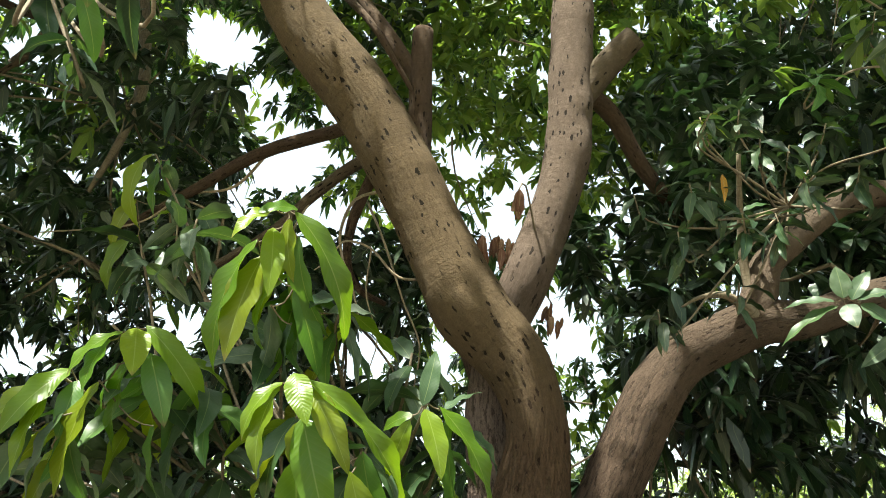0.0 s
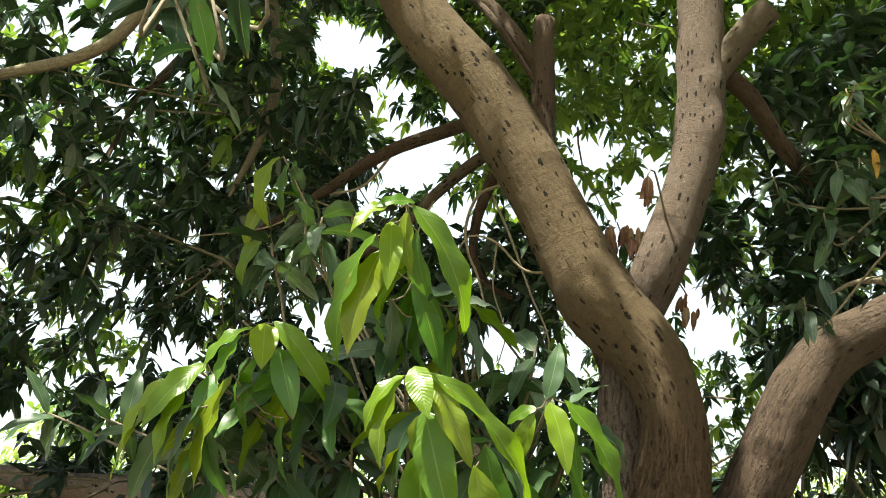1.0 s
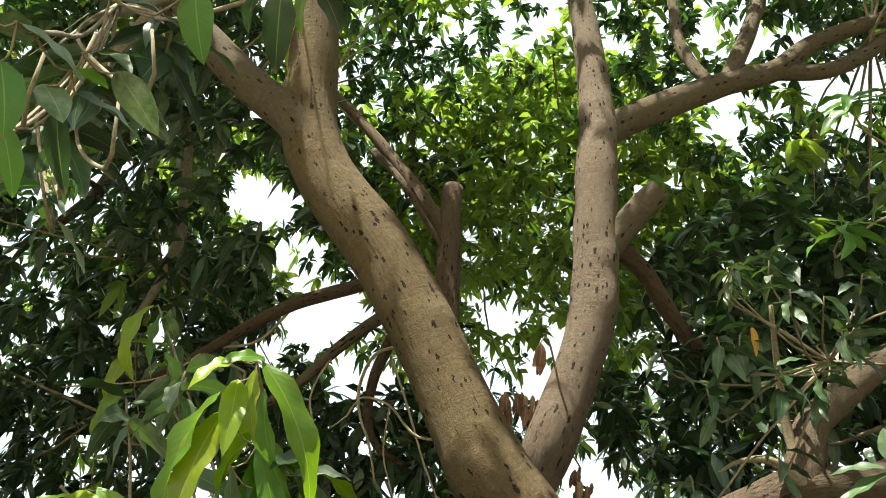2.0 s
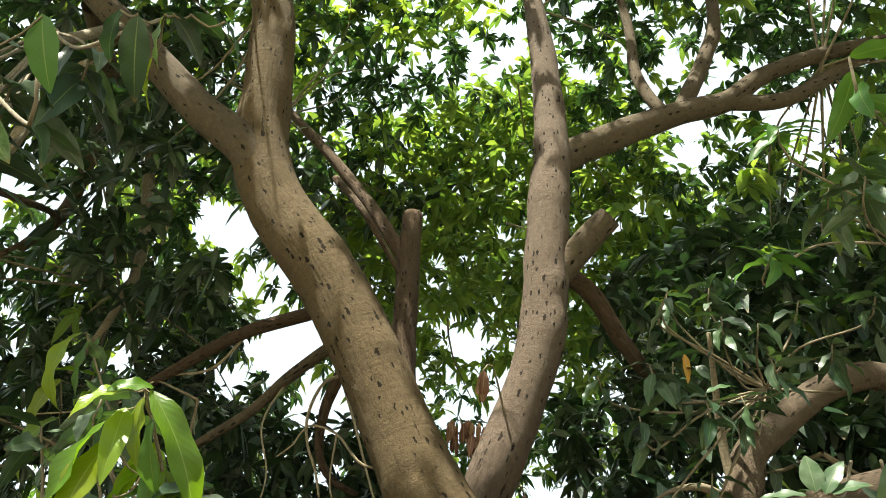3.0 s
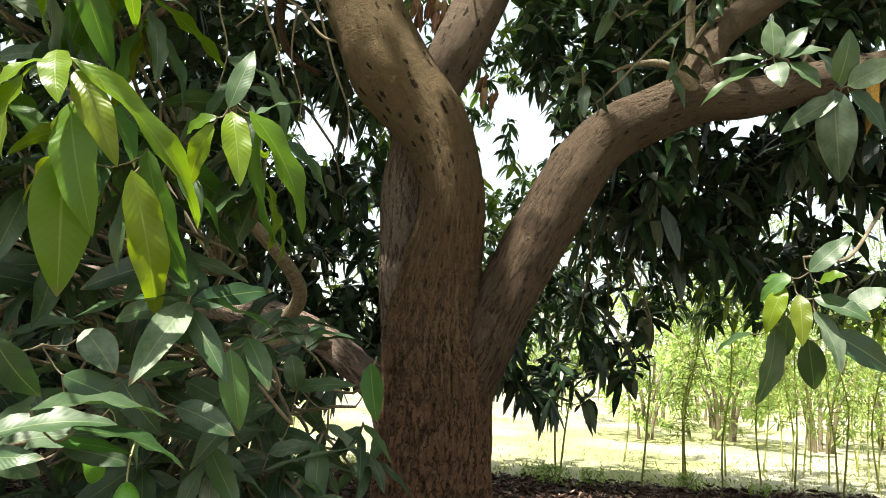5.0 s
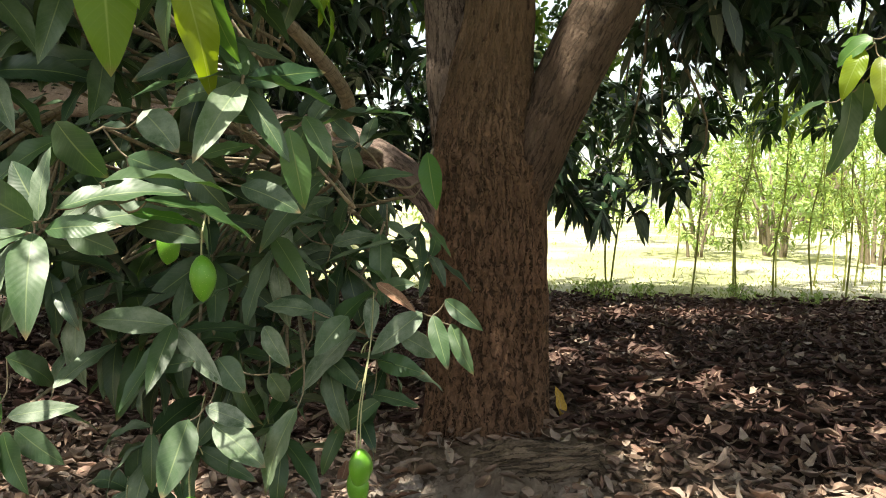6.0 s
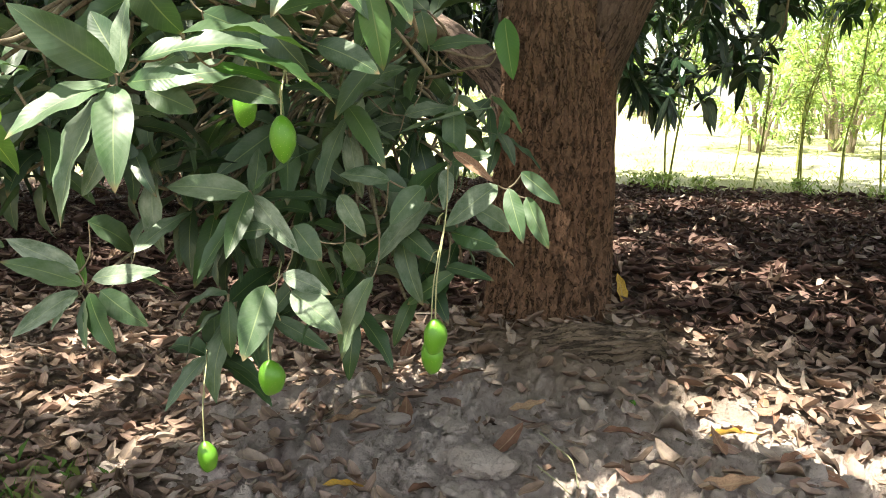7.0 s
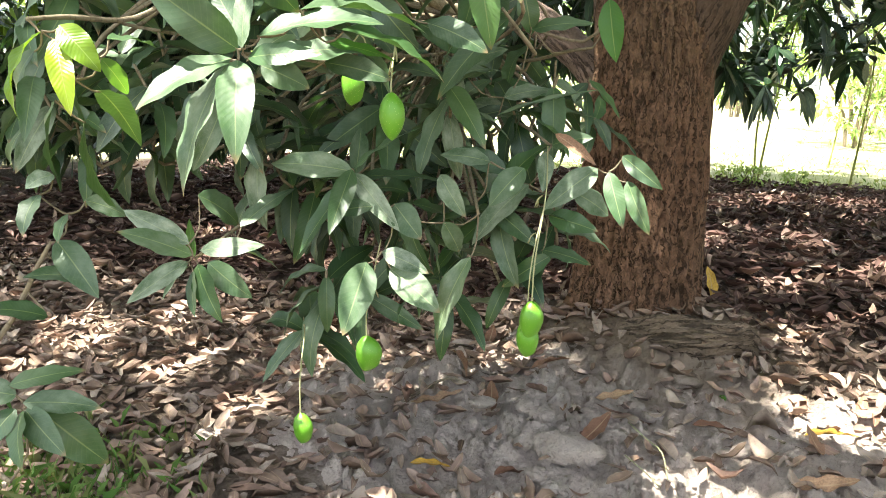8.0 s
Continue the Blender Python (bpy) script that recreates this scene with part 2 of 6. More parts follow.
def soil_material():
    """Grey dry soil, brown leaf mould under the litter with the shade of its gaps put in, grass farther out."""
    n = Nodes("soil")
    pos = n.tree.nodes.new("ShaderNodeNewGeometry").outputs["Position"]
    x, y, _ = n.axes(pos)
    fine = n.noise(pos, 60.0, 6, 0.7)
    lump = n.noise(pos, 14.0, 5, 0.65)
    broad = n.noise(pos, 1.4, 4, 0.6)
    color = n.mix(n.ramp(lump, [(0.3, 0.0), (0.7, 1.0)]), (0.45, 0.36, 0.305), (0.63, 0.525, 0.455))
    color = n.mix(n.ramp(fine, [(0.4, 0.0), (0.7, 0.6)]), color, (0.34, 0.27, 0.22))
    # near black: shade between the litter leaves is part of this colour
    humus_shade = n.mix(fine, (0.03, 0.018, 0.013), (0.085, 0.052, 0.038))
    ex, ey = n.maths("MULTIPLY", n.maths("SUBTRACT", x, 0.35), 0.95), n.maths("MULTIPLY", n.maths("SUBTRACT", y, 2.4), 1.3)
    off = n.maths("ADD", n.maths("SQRT", n.maths("ADD", n.maths("MULTIPLY", ex, ex), n.maths("MULTIPLY", ey, ey))), n.maths("MULTIPLY", n.maths("SUBTRACT", lump, 0.5), 0.6))
    # brown earth beyond the dug place, darkened for shade between its leaves
    color = n.mix(n.ramp(off, [(0.75, 0.0), (1.0, 0.9)]), color, n.mix(fine, (0.12, 0.082, 0.06), (0.27, 0.20, 0.155)))
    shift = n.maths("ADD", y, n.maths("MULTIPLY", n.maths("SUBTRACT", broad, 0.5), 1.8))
    color = n.mix(n.ramp(n.maths("MULTIPLY", shift, 0.1), [(0.285, 0.0), (0.365, 1.0)]), color, humus_shade)
    dx, dy = n.maths("SUBTRACT", x, 0.3), n.maths("SUBTRACT", y, 3.4)
    foot = n.maths("ADD", n.maths("SQRT", n.maths("ADD", n.maths("MULTIPLY", n.maths("MULTIPLY", dx, dx), 0.7), n.maths("MULTIPLY", dy, dy))), n.maths("MULTIPLY", n.maths("SUBTRACT", lump, 0.5), 0.5))
    color = n.mix(n.ramp(foot, [(0.42, 0.9), (0.72, 0.0)]), color, n.mix(fine, (0.15, 0.105, 0.075), (0.29, 0.215, 0.16)))
    away = n.maths("SQRT", n.maths("ADD", n.maths("MULTIPLY", dx, dx), n.maths("MULTIPLY", dy, dy)))
    away = n.maths("ADD", away, n.maths("MULTIPLY", n.maths("SUBTRACT", broad, 0.5), 2.5))
    meadow = n.mix(n.noise(pos, 2.2, 5, 0.65), (0.34, 0.36, 0.13), (0.52, 0.49, 0.30))
    meadow = n.mix(n.ramp(n.noise(pos, 0.35, 3), [(0.45, 0.0), (0.6, 1.0)]), meadow, (0.60, 0.55, 0.42))
    color = n.mix(n.ramp(n.maths("MULTIPLY", shift, 0.05), [(0.40, 0.0), (0.44, 1.0)]), color, meadow)
    color = n.mix(n.ramp(n.maths("MULTIPLY", away, 0.05), [(0.31, 0.0), (0.36, 1.0)]), color, meadow)
    crumb = n.cells(n.mix(0.03, n.scaled(pos, (1, 1, 1)), (1.0, 1.0, 1.0), "ADD"), 48.0, "SMOOTH_F1")
    grit = n.noise(pos, 190.0, 4, 0.7)
    color = n.mix(n.ramp(grit, [(0.40, 0.3), (0.55, 0.0)]), color, n.mix(1.0, color, (0.5, 0.48, 0.46), "MULTIPLY"))
    h = n.maths("ADD", n.maths("ADD", n.maths("MULTIPLY", lump, 1.0), n.maths("MULTIPLY", fine, 0.9)), n.maths("ADD", n.maths("MULTIPLY", crumb, -0.9), n.maths("MULTIPLY", grit, 0.3)))
    return n.finish(color, 0.95, n.bump(h, 1.0, 0.035), 0.2)


def clod_material(name, low, high):
    """Dry crumbly earth: pale crust, darker broken faces, and specks that put the shade of clefts into colour."""
    n = Nodes(name)
    pos = n.coord("Object")
    fine = n.noise(pos, 95.0, 6, 0.75)
    lump = n.noise(pos, 24.0, 5, 0.65)
    broad = n.noise(pos, 4.0, 4, 0.6)
    color = n.mix(n.ramp(n.maths("ADD", n.maths("MULTIPLY", broad, 0.5), n.maths("MULTIPLY", lump, 0.5)), [(0.36, 0.0), (0.62, 1.0)]), low, high)
    # dark noise blotches: shade of the clefts painted into the earth's colour
    color = n.mix(n.ramp(fine, [(0.52, 0.0), (0.66, 0.55)]), color, tuple(c * 0.55 for c in low))
    color = n.mix(n.ramp(lump, [(0.30, 0.85), (0.42, 0.0)]), color, tuple(c * 0.5 for c in low))
    x, y, _ = n.axes(n.tree.nodes.new("ShaderNodeNewGeometry").outputs["Position"])
    dx, dy = n.maths("SUBTRACT", x, 0.36), n.maths("SUBTRACT", y, 3.25)
    foot = n.maths("ADD", n.maths("SQRT", n.maths("ADD", n.maths("MULTIPLY", n.maths("MULTIPLY", dx, dx), 0.8), n.maths("MULTIPLY", dy, dy))), n.maths("MULTIPLY", n.maths("SUBTRACT", broad, 0.5), 0.7))
    color = n.mix(n.ramp(foot, [(0.32, 0.85), (0.66, 0.0)]), color, n.mix(fine, (0.20, 0.145, 0.105), (0.38, 0.29, 0.225)))
    grit = n.noise(pos, 240.0, 3, 0.7)
    return n.finish(color, 0.95, n.bump(n.maths("ADD", n.maths("MULTIPLY", lump, 1.3), n.maths("ADD", fine, n.maths("MULTIPLY", grit, 0.5))), 1.0, 0.022), 0.15)


def fruit_material():
    n = Nodes("mango_skin")
    pos = n.coord("Object")
    color = n.mix(n.noise(pos, 14.0, 3), (0.07, 0.215, 0.012), (0.12, 0.275, 0.02))
    dots = n.ramp(n.cells(pos, 260.0), [(0.10, 1.0), (0.22, 0.0)])
    color = n.mix(n.maths("MULTIPLY", dots, 0.35), color, (0.5, 0.62, 0.22))
    return n.finish(color, 0.38, n.bump(n.noise(pos, 120.0, 2), 0.1, 0.001), 0.45)


BARK = bark_material("mango_bark", (0.205, 0.116, 0.074), (0.135, 0.095, 0.055), 0.7, 2.1, 80)
BARK_LIMB = bark_material("limb_bark", (0.13, 0.086, 0.062), (0.132, 0.10, 0.07), 0.6, 2.3, 50)
BARK_TRUNK = bark_material("dark_limb_bark", (0.11, 0.068, 0.045), (0.14, 0.095, 0.066), 1.0, 5.0, 50)
BARK_LOW = bark_material("low_limb_bark", (0.135, 0.087, 0.062), (0.125, 0.092, 0.066), 0.8, 2.6, 48)
# pale low tone: flaking bark, with sunlight on this limb put in too
BARK_BACK = bark_material("back_limb_bark", (0.245, 0.178, 0.145), (0.15, 0.110, 0.084), 1.4, 2.7, 50)
BARK_PALE = bark_material("flaking_bark", (0.25, 0.175, 0.145), (0.33, 0.25, 0.21), 1.0, 1.5, 46)
BARK_VINE = twig_material("bare_twig_bark", (0.22, 0.17, 0.115), (0.37, 0.30, 0.21))
BARK_TWIG = twig_material("twig_bark", (0.13, 0.10, 0.065), (0.25, 0.205, 0.145))
BARK_ROOT = bark_material("earthy_root", (0.25, 0.185, 0.138), (0.26, 0.20, 0.15), 4.0, 5.0, 40)
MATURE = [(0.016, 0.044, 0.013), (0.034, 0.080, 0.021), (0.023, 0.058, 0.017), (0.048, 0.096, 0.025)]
# the mature leaf's tones darkened: shade inside the crown put into colour
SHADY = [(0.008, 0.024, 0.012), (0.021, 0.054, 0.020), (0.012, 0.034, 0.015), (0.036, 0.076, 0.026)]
YOUNG = [(0.075, 0.155, 0.010), (0.17, 0.24, 0.013), (0.14, 0.175, 0.011), (0.06, 0.15, 0.012), (0.22, 0.285, 0.016)]
FRESH = [(0.05, 0.135, 0.025), (0.085, 0.175, 0.03), (0.065, 0.15, 0.03)]
YELLOW = [(0.48, 0.26, 0.03), (0.52, 0.32, 0.06), (0.42, 0.20, 0.03)]
BROWN = [(0.15, 0.07, 0.045), (0.27, 0.15, 0.09), (0.20, 0.09, 0.06), (0.36, 0.23, 0.14)]
# red-brown of the back leaves, darkened to put the crown's shade in colour
LITTER_SHADED = [(0.045, 0.022, 0.018), (0.10, 0.05, 0.04), (0.065, 0.032, 0.028), (0.16, 0.10, 0.085), (0.085, 0.038, 0.03)]
LITTER = [(0.15, 0.095, 0.07), (0.33, 0.225, 0.165), (0.22, 0.145, 0.115), (0.40, 0.32, 0.26), (0.27, 0.16, 0.12), (0.36, 0.29, 0.245)]
LEAF_OLD = leaf_material("mature_leaf", MATURE, 0.26, False, 0.42, 1.7, 0.2, 0.40, 0.5, 0.05)
LEAF_DUSTY = leaf_material("dusty_leaf", MATURE, 0.44, False, 0.42, 1.7, 0.18, 0.44, 0.5, 0.05)
# darker again, with more shade put in the tones for leaves deep inside
LEAF_INNER_SHADE = leaf_material("inner_shaded_leaf", [tuple(c * 0.85 for c in t) for t in SHADY], 0.10, True, 0.2, 2.4, 0.14, 0.30, 0.55)
# the mature leaf again in darkened tones, for shoots that stand in shade
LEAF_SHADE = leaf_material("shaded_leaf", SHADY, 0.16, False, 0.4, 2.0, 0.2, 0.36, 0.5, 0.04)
LEAF_YOUNG = leaf_material("young_leaf", YOUNG, 0.0, False, 0.5, 2.3, 0.42, 0.34, 0.38, 0.12)
LEAF_FRESH = leaf_material("fresh_leaf", FRESH, 0.06, False, 0.45, 1.9, 0.36, 0.38, 0.4, 0.06)
LEAF_MASS_SHADE = leaf_material("crown_shaded_leaf", SHADY, 0.07, True, 0.3, 3.0, 0.32, 0.33, 0.45)
# brighter yellow-green tones: sunlight on the far crown put into colour
LEAF_MASS_SUNLIT = leaf_material("crown_sunlit_leaf", [(0.085, 0.155, 0.035), (0.17, 0.235, 0.05), (0.06, 0.125, 0.032), (0.13, 0.185, 0.04)], 0.06, True, 0.4, 2.0, 0.46)
LEAF_YELLOW = dry_leaf_material("yellowed_leaf", YELLOW, False)
LEAF_BROWN = dry_leaf_material("dried_leaf", BROWN, False)
LEAF_BROWN_MASS = dry_leaf_material("dried_leaves", BROWN, True)
LITTER_MAT = dry_leaf_material("litter", LITTER, True)
LITTER_SHADED_MAT = dry_leaf_material("shaded_litter", LITTER_SHADED, True)
SAPLING_LEAF = plain_leafy("sapling_leaf", [(0.15, 0.25, 0.07), (0.32, 0.39, 0.15), (0.22, 0.31, 0.10)], 0.4)
SHRUB_LEAF = plain_leafy("shrub_leaf", [(0.16, 0.25, 0.09), (0.36, 0.44, 0.20), (0.24, 0.34, 0.13)], 0.4)
FAR_LEAF = plain_leafy("far_tree_leaf", [(0.09, 0.16, 0.04), (0.20, 0.28, 0.08), (0.14, 0.22, 0.06)], 0.3)
GRASS_MAT = plain_leafy("grass_blade", [(0.10, 0.17, 0.03), (0.22, 0.27, 0.07), (0.34, 0.32, 0.14)], 0.3)
TUFT_MAT = plain_leafy("tuft_blade", [(0.05, 0.11, 0.02), (0.10, 0.17, 0.04), (0.20, 0.19, 0.09)], 0.25)
SAPLING_STEM = twig_material("sapling_stem", (0.20, 0.19, 0.06), (0.42, 0.45, 0.13))
STALK = plain_leafy("fruit_stalk", [(0.25, 0.27, 0.13), (0.31, 0.28, 0.17)], 0.05)
SOIL, SKIN = soil_material(), fruit_material()
CLOD = clod_material("dry_clod", (0.53, 0.425, 0.37), (0.66, 0.55, 0.49))

# ---- mesh tools ----
rng = np.random.default_rng(7)


def mesh_of(name, verts, faces, material, uv=None, smooth=True):
    """A mesh from arrays: faces is (n, 3) or (n, 4), uv is one pair a vertex."""
    faces = np.asarray(faces, np.int32)
    count, sides = faces.shape
    me = bpy.data.meshes.new(name)
    me.vertices.add(len(verts))
    me.vertices.foreach_set("co", np.asarray(verts, np.float32).ravel())
    me.loops.add(count * sides)
    me.loops.foreach_set("vertex_index", faces.ravel())
    me.polygons.add(count)
    me.polygons.foreach_set("loop_start", np.arange(0, count * sides, sides, dtype=np.int32))
    me.polygons.foreach_set("use_smooth", np.full(count, smooth))
    if uv is not None:
        layer = me.uv_layers.new(name="UVMap")
        layer.data.foreach_set("uv", np.asarray(uv, np.float32)[faces.ravel()].ravel())
    me.update(calc_edges=True)
    me.validate()
    me.materials.append(material)
    return me


def child(name, me, parent, label=""):
    ob = new(name, me)
    ob.parent = parent
    return tagged(ob, label)


def glide(points, step):
    """Points (with a radius, or more columns) along a smooth curve through the given ones."""
    p = np.asarray(points, float)
    p = np.vstack([2 * p[0] - p[1], p, 2 * p[-1] - p[-2]])
    out = []
    for a, b, c, d in zip(p[:-3], p[1:-2], p[2:-1], p[3:]):
        n = max(2, int(np.linalg.norm((c - b)[:3]) / step))
        s = (np.arange(n) / n)[:, None]
        out.append(0.5 * (2 * b + (c - a) * s + (2 * a - 5 * b + 4 * c - d) * s**2 + (3 * b - a - 3 * c + d) * s**3))
    return np.vstack(out + [p[-2:-1]])


def unit(v):
    return v / np.maximum(np.linalg.norm(v, axis=-1, keepdims=True), 1e-9)


KNOTS = []


def tube(points, sides, step, lumps=0.06, ridges=0.0, seed=0.0, cap=True):
    """A limb of round, uneven section: verts, quads, uv in metres round and along."""
    c = glide(points, step)
    at, rad = c[:, :3], np.maximum(c[:, 3], 0.0015)
    ways = unit(np.gradient(at, axis=0))
    side = unit(np.cross(ways[0], (0.31, 0.9, 0.22)))
    rings, uv, along = [], [], 0.0
    turn = np.linspace(0, 2 * np.pi, sides + 1)
    for k in range(len(at)):
        side = unit(side - ways[k] * (side @ ways[k]))
        other = np.cross(ways[k], side)
        if k:
            along += np.linalg.norm(at[k] - at[k - 1])
        spokes = np.cos(turn)[:, None] * side + np.sin(turn)[:, None] * other
        r = np.full(sides + 1, rad[k])
        if lumps or ridges:
            for j in range(sides):
                q = Vector(at[k] + spokes[j] * rad[k]) + Vector((seed, 0, 0))
                r[j] *= 1 + lumps * noise.fractal(q * 4.5, 1.0, 2.0, 2)
                if ridges:
                    w = Vector((math.cos(turn[j]) * 4.2, math.sin(turn[j]) * 4.2, along * 4.2 + seed))
                    v = noise.noise(w * 1.5) * 0.75 + noise.noise(w * 3.6) * 0.25
                    fade = max(0.12, min(1.0, (2.4 - at[k][2]) / 1.3))
                    r[j] -= fade * ridges * max(0.0, 1.0 - abs(v) / 0.17)
                for kx, ky, kz, kr, kh in KNOTS:
                    d = math.dist((kx, ky, kz), at[k] + spokes[j] * rad[k])
                    if d < 2.5 * kr:
                        r[j] += kh * math.exp(-((d / kr) ** 2)) - 0.7 * kh * math.exp(-((d / kr * 2.6) ** 2))
            r[sides] = r[0]
        rings.append(at[k] + spokes * r[:, None])
        uv.append(np.stack([turn * rad[len(at) // 3] , np.full(sides + 1, along)], 1))
    if cap:
        rings.append(np.repeat(at[-1:] + ways[-1] * rad[-1] * 0.08, sides + 1, 0))
        uv.append(uv[-1] + (0, 0.01))
    verts, uv = np.vstack(rings), np.vstack(uv)
    k, j = np.meshgrid(np.arange(len(rings) - 1), np.arange(sides), indexing="ij")
    a = (k * (sides + 1) + j).ravel()
    return verts, np.stack([a, a + 1, a + sides + 2, a + sides + 1], 1), uv


def joined(bits):
    """Several (verts, quads, uv) as one."""
    verts, faces, uvs, start = [], [], [], 0
    for v, f, u in bits:
        verts.append(v), faces.append(f + start), uvs.append(u)
        start += len(v)
    return np.vstack(verts), np.vstack(faces), np.vstack(uvs)


def outline(s, blunt=0.80):
    """The half-width of a lance-shaped leaf along its length, 0 to 1."""
    s = np.asarray(s, float)
    return np.clip(np.sin(np.pi * np.clip(s, 0, 1) ** blunt) ** 0.80 * (1 - 0.05 * s), 0.012, 1)


def leaf_mesh(name, bend, width, material, wave=0.02, fold=0.25, twist=0.0, rows=14):
    """One leaf, 1 long, from the origin along +y, its face up (+z), bending down by that many degrees."""
    s = np.linspace(0, 1, rows)
    ang = np.radians(bend) * s**1.2
    step = np.r_[0, np.diff(s)]
    y, z = np.cumsum(step * np.cos(ang)), -np.cumsum(step * np.sin(ang))
    verts, uv = [], []
    for k in range(rows):
        for u in (-1.0, -0.55, 0.0, 0.55, 1.0):
            w = width * 0.5 * float(outline(s[k])) * u
            lift = fold * abs(w) + wave * abs(u) * math.sin(s[k] * 17 + u * 2) * float(outline(s[k]))
            up = np.array([0, math.sin(ang[k]), math.cos(ang[k])])
            t = math.radians(twist) * s[k]
            verts.append(np.array([w * math.cos(t), y[k], z[k]]) + up * (lift + w * math.sin(t)))
            uv.append((0.5 + u * 0.5, s[k]))
    a = np.array([k * 5 + j for k in range(rows - 1) for j in range(4)])
    return mesh_of(name, np.array(verts), np.stack([a, a + 1, a + 6, a + 5], 1), material, np.array(uv))


def aim(base, way, up, size, spin=0.0):
    """The pose of a leaf: +y along way, +z as near to up as can be."""
    y = Vector(way).normalized()
    x = y.cross(Vector(up)).normalized()
    z = x.cross(y)
    m = Matrix((x, y, z)).transposed().to_4x4()
    return Matrix.Translation(base) @ m @ Matrix.Rotation(spin, 4, "Y") @ Matrix.Scale(size, 4)


def leaf_cloud(centres, axes, leaves, length, droop, spread=(35, 100), ratio=0.36, reach=0.10, gen=rng):
    """Many whorls of leaves as arrays: round each centre, leaves that fan out from its axis and hang."""
    n = len(centres)
    base = np.repeat(centres, leaves, 0)
    axis = unit(np.repeat(axes, leaves, 0))
    m = n * leaves
    ref = unit(np.cross(axis, gen.normal(size=(m, 3))))
    th = np.radians(gen.uniform(*spread, m))[:, None]
    way = unit(axis * np.cos(th) + ref * np.sin(th))
    size = (length * gen.uniform(0.6, 1.15, m))[:, None]
    base = base - axis * (gen.uniform(0, 1, m) * reach)[:, None]
    sag = (droop * gen.uniform(0.3, 1.4, m))[:, None]
    flat = unit(np.cross(way, (0, 0, 1.0)) + gen.normal(size=(m, 3)) * 0.35)
    rows = np.array([0.0, 0.3, 0.68, 1.0])
    wide = np.array([0.10, 0.95, 0.88, 0.06])
    verts = np.empty((m, 4, 2, 3))
    for k, s in enumerate(rows):
        mid = base + size * (way * s * (1 - 0.25 * sag * s) + np.array([0, 0, -1.0]) * sag * s * s)
        for j, u in enumerate((-1, 1)):
            verts[:, k, j] = mid + flat * size * ratio * 0.5 * wide[k] * u
    uv = np.tile(np.array([[(0.5 + 0.5 * u, s) for u in (-1, 1)] for s in rows]).reshape(-1, 2), (m, 1))
    a = np.arange(3) * 2
    quads = np.stack([a, a + 1, a + 3, a + 2], 1)
    faces = (np.arange(m)[:, None, None] * 8 + quads).reshape(-1, 4)
    return verts.reshape(-1, 3), faces, uv


def thing(name, label, category, group="", at=(0, 0, 0)):
    ob = new(name)
    ob.empty_display_size = 0.2
    ob.location = at
    return tagged(ob, label, category, group)


# ---- ground ----
def smooth(a, b, v):
    t = np.clip((v - a) / (b - a), 0, 1)
    return t * t * (3 - 2 * t)


def ground_z(x, y):
    """The height of the ground: a dug bank in front of the trunk, a mound round it, then nearly level."""
    x, y = np.asarray(x, float), np.asarray(y, float)
    z = 0.01 + 0.18 * smooth(2.6, 4.6, y) + 0.2 * smooth(9, 18, y)
    z = z + 0.07 * np.exp(-(((x + 0.15) / 0.5) ** 2 + ((y - 2.6) / 0.35) ** 2))
    z = z + 0.20 * np.exp(-(((x - 0.29) / 0.40) ** 2 + ((y - 3.33) / 0.36) ** 2))
    return z


def ground_noise(x, y):
    q = Vector((x, y, 0.0))
    near = math.exp(-((x * x + (y - 2.5) ** 2) / 40.0))
    dug = math.exp(-(((x - 0.3) / 1.1) ** 2 + ((y - 2.45) / 0.8) ** 2))
    if dug > 0.02:
        w = Vector((x + 0.02 * noise.noise(q * 21.0), y + 0.02 * noise.noise(q * 23.0 + Vector((5, 5, 5))), 0.0))
        far1, far2 = noise.voronoi(w * 13.0)[0][:2]
        lump = min(1.0, (far2 - far1) * 4.0)
        big1, big2 = noise.voronoi(w * 6.5)[0][:2]
        block = min(1.0, (big2 - big1) * 5.0)
        rise = dug * (0.012 * lump + 0.06 * block * max(0.0, 0.25 + noise.noise(q * 3.1 + Vector((2, 7, 1)))))
    else:
        rise = 0.0
    return rise + near * (0.035 * noise.fractal(q * 2.4, 1.0, 2.0, 4) + 0.022 * noise.noise(q * 9.0) + 0.012 * noise.noise(q * 19.0)) + (1 - near) * 0.12 * noise.noise(q * 0.25)


def build_ground():
    n = 520
    w = np.linspace(-1, 1, n)
    xs, ys = 0.3 + 0.28 * np.sinh(9.1 * w), 2.5 + 0.28 * np.sinh(9.1 * w)
    X, Y = np.meshgrid(xs, ys)
    Z = ground_z(X, Y) + np.array([[ground_noise(float(a), float(b)) if abs(a) < 60 and abs(b) < 60 else 0.0 for a, b in zip(r, s)] for r, s in zip(X, Y)])
    k, j = np.meshgrid(np.arange(n - 1), np.arange(n - 1), indexing="ij")
    a = (k * n + j).ravel()
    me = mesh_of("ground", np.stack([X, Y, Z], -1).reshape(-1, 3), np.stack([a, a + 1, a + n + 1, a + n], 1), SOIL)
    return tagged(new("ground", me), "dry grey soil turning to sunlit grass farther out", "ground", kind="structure")


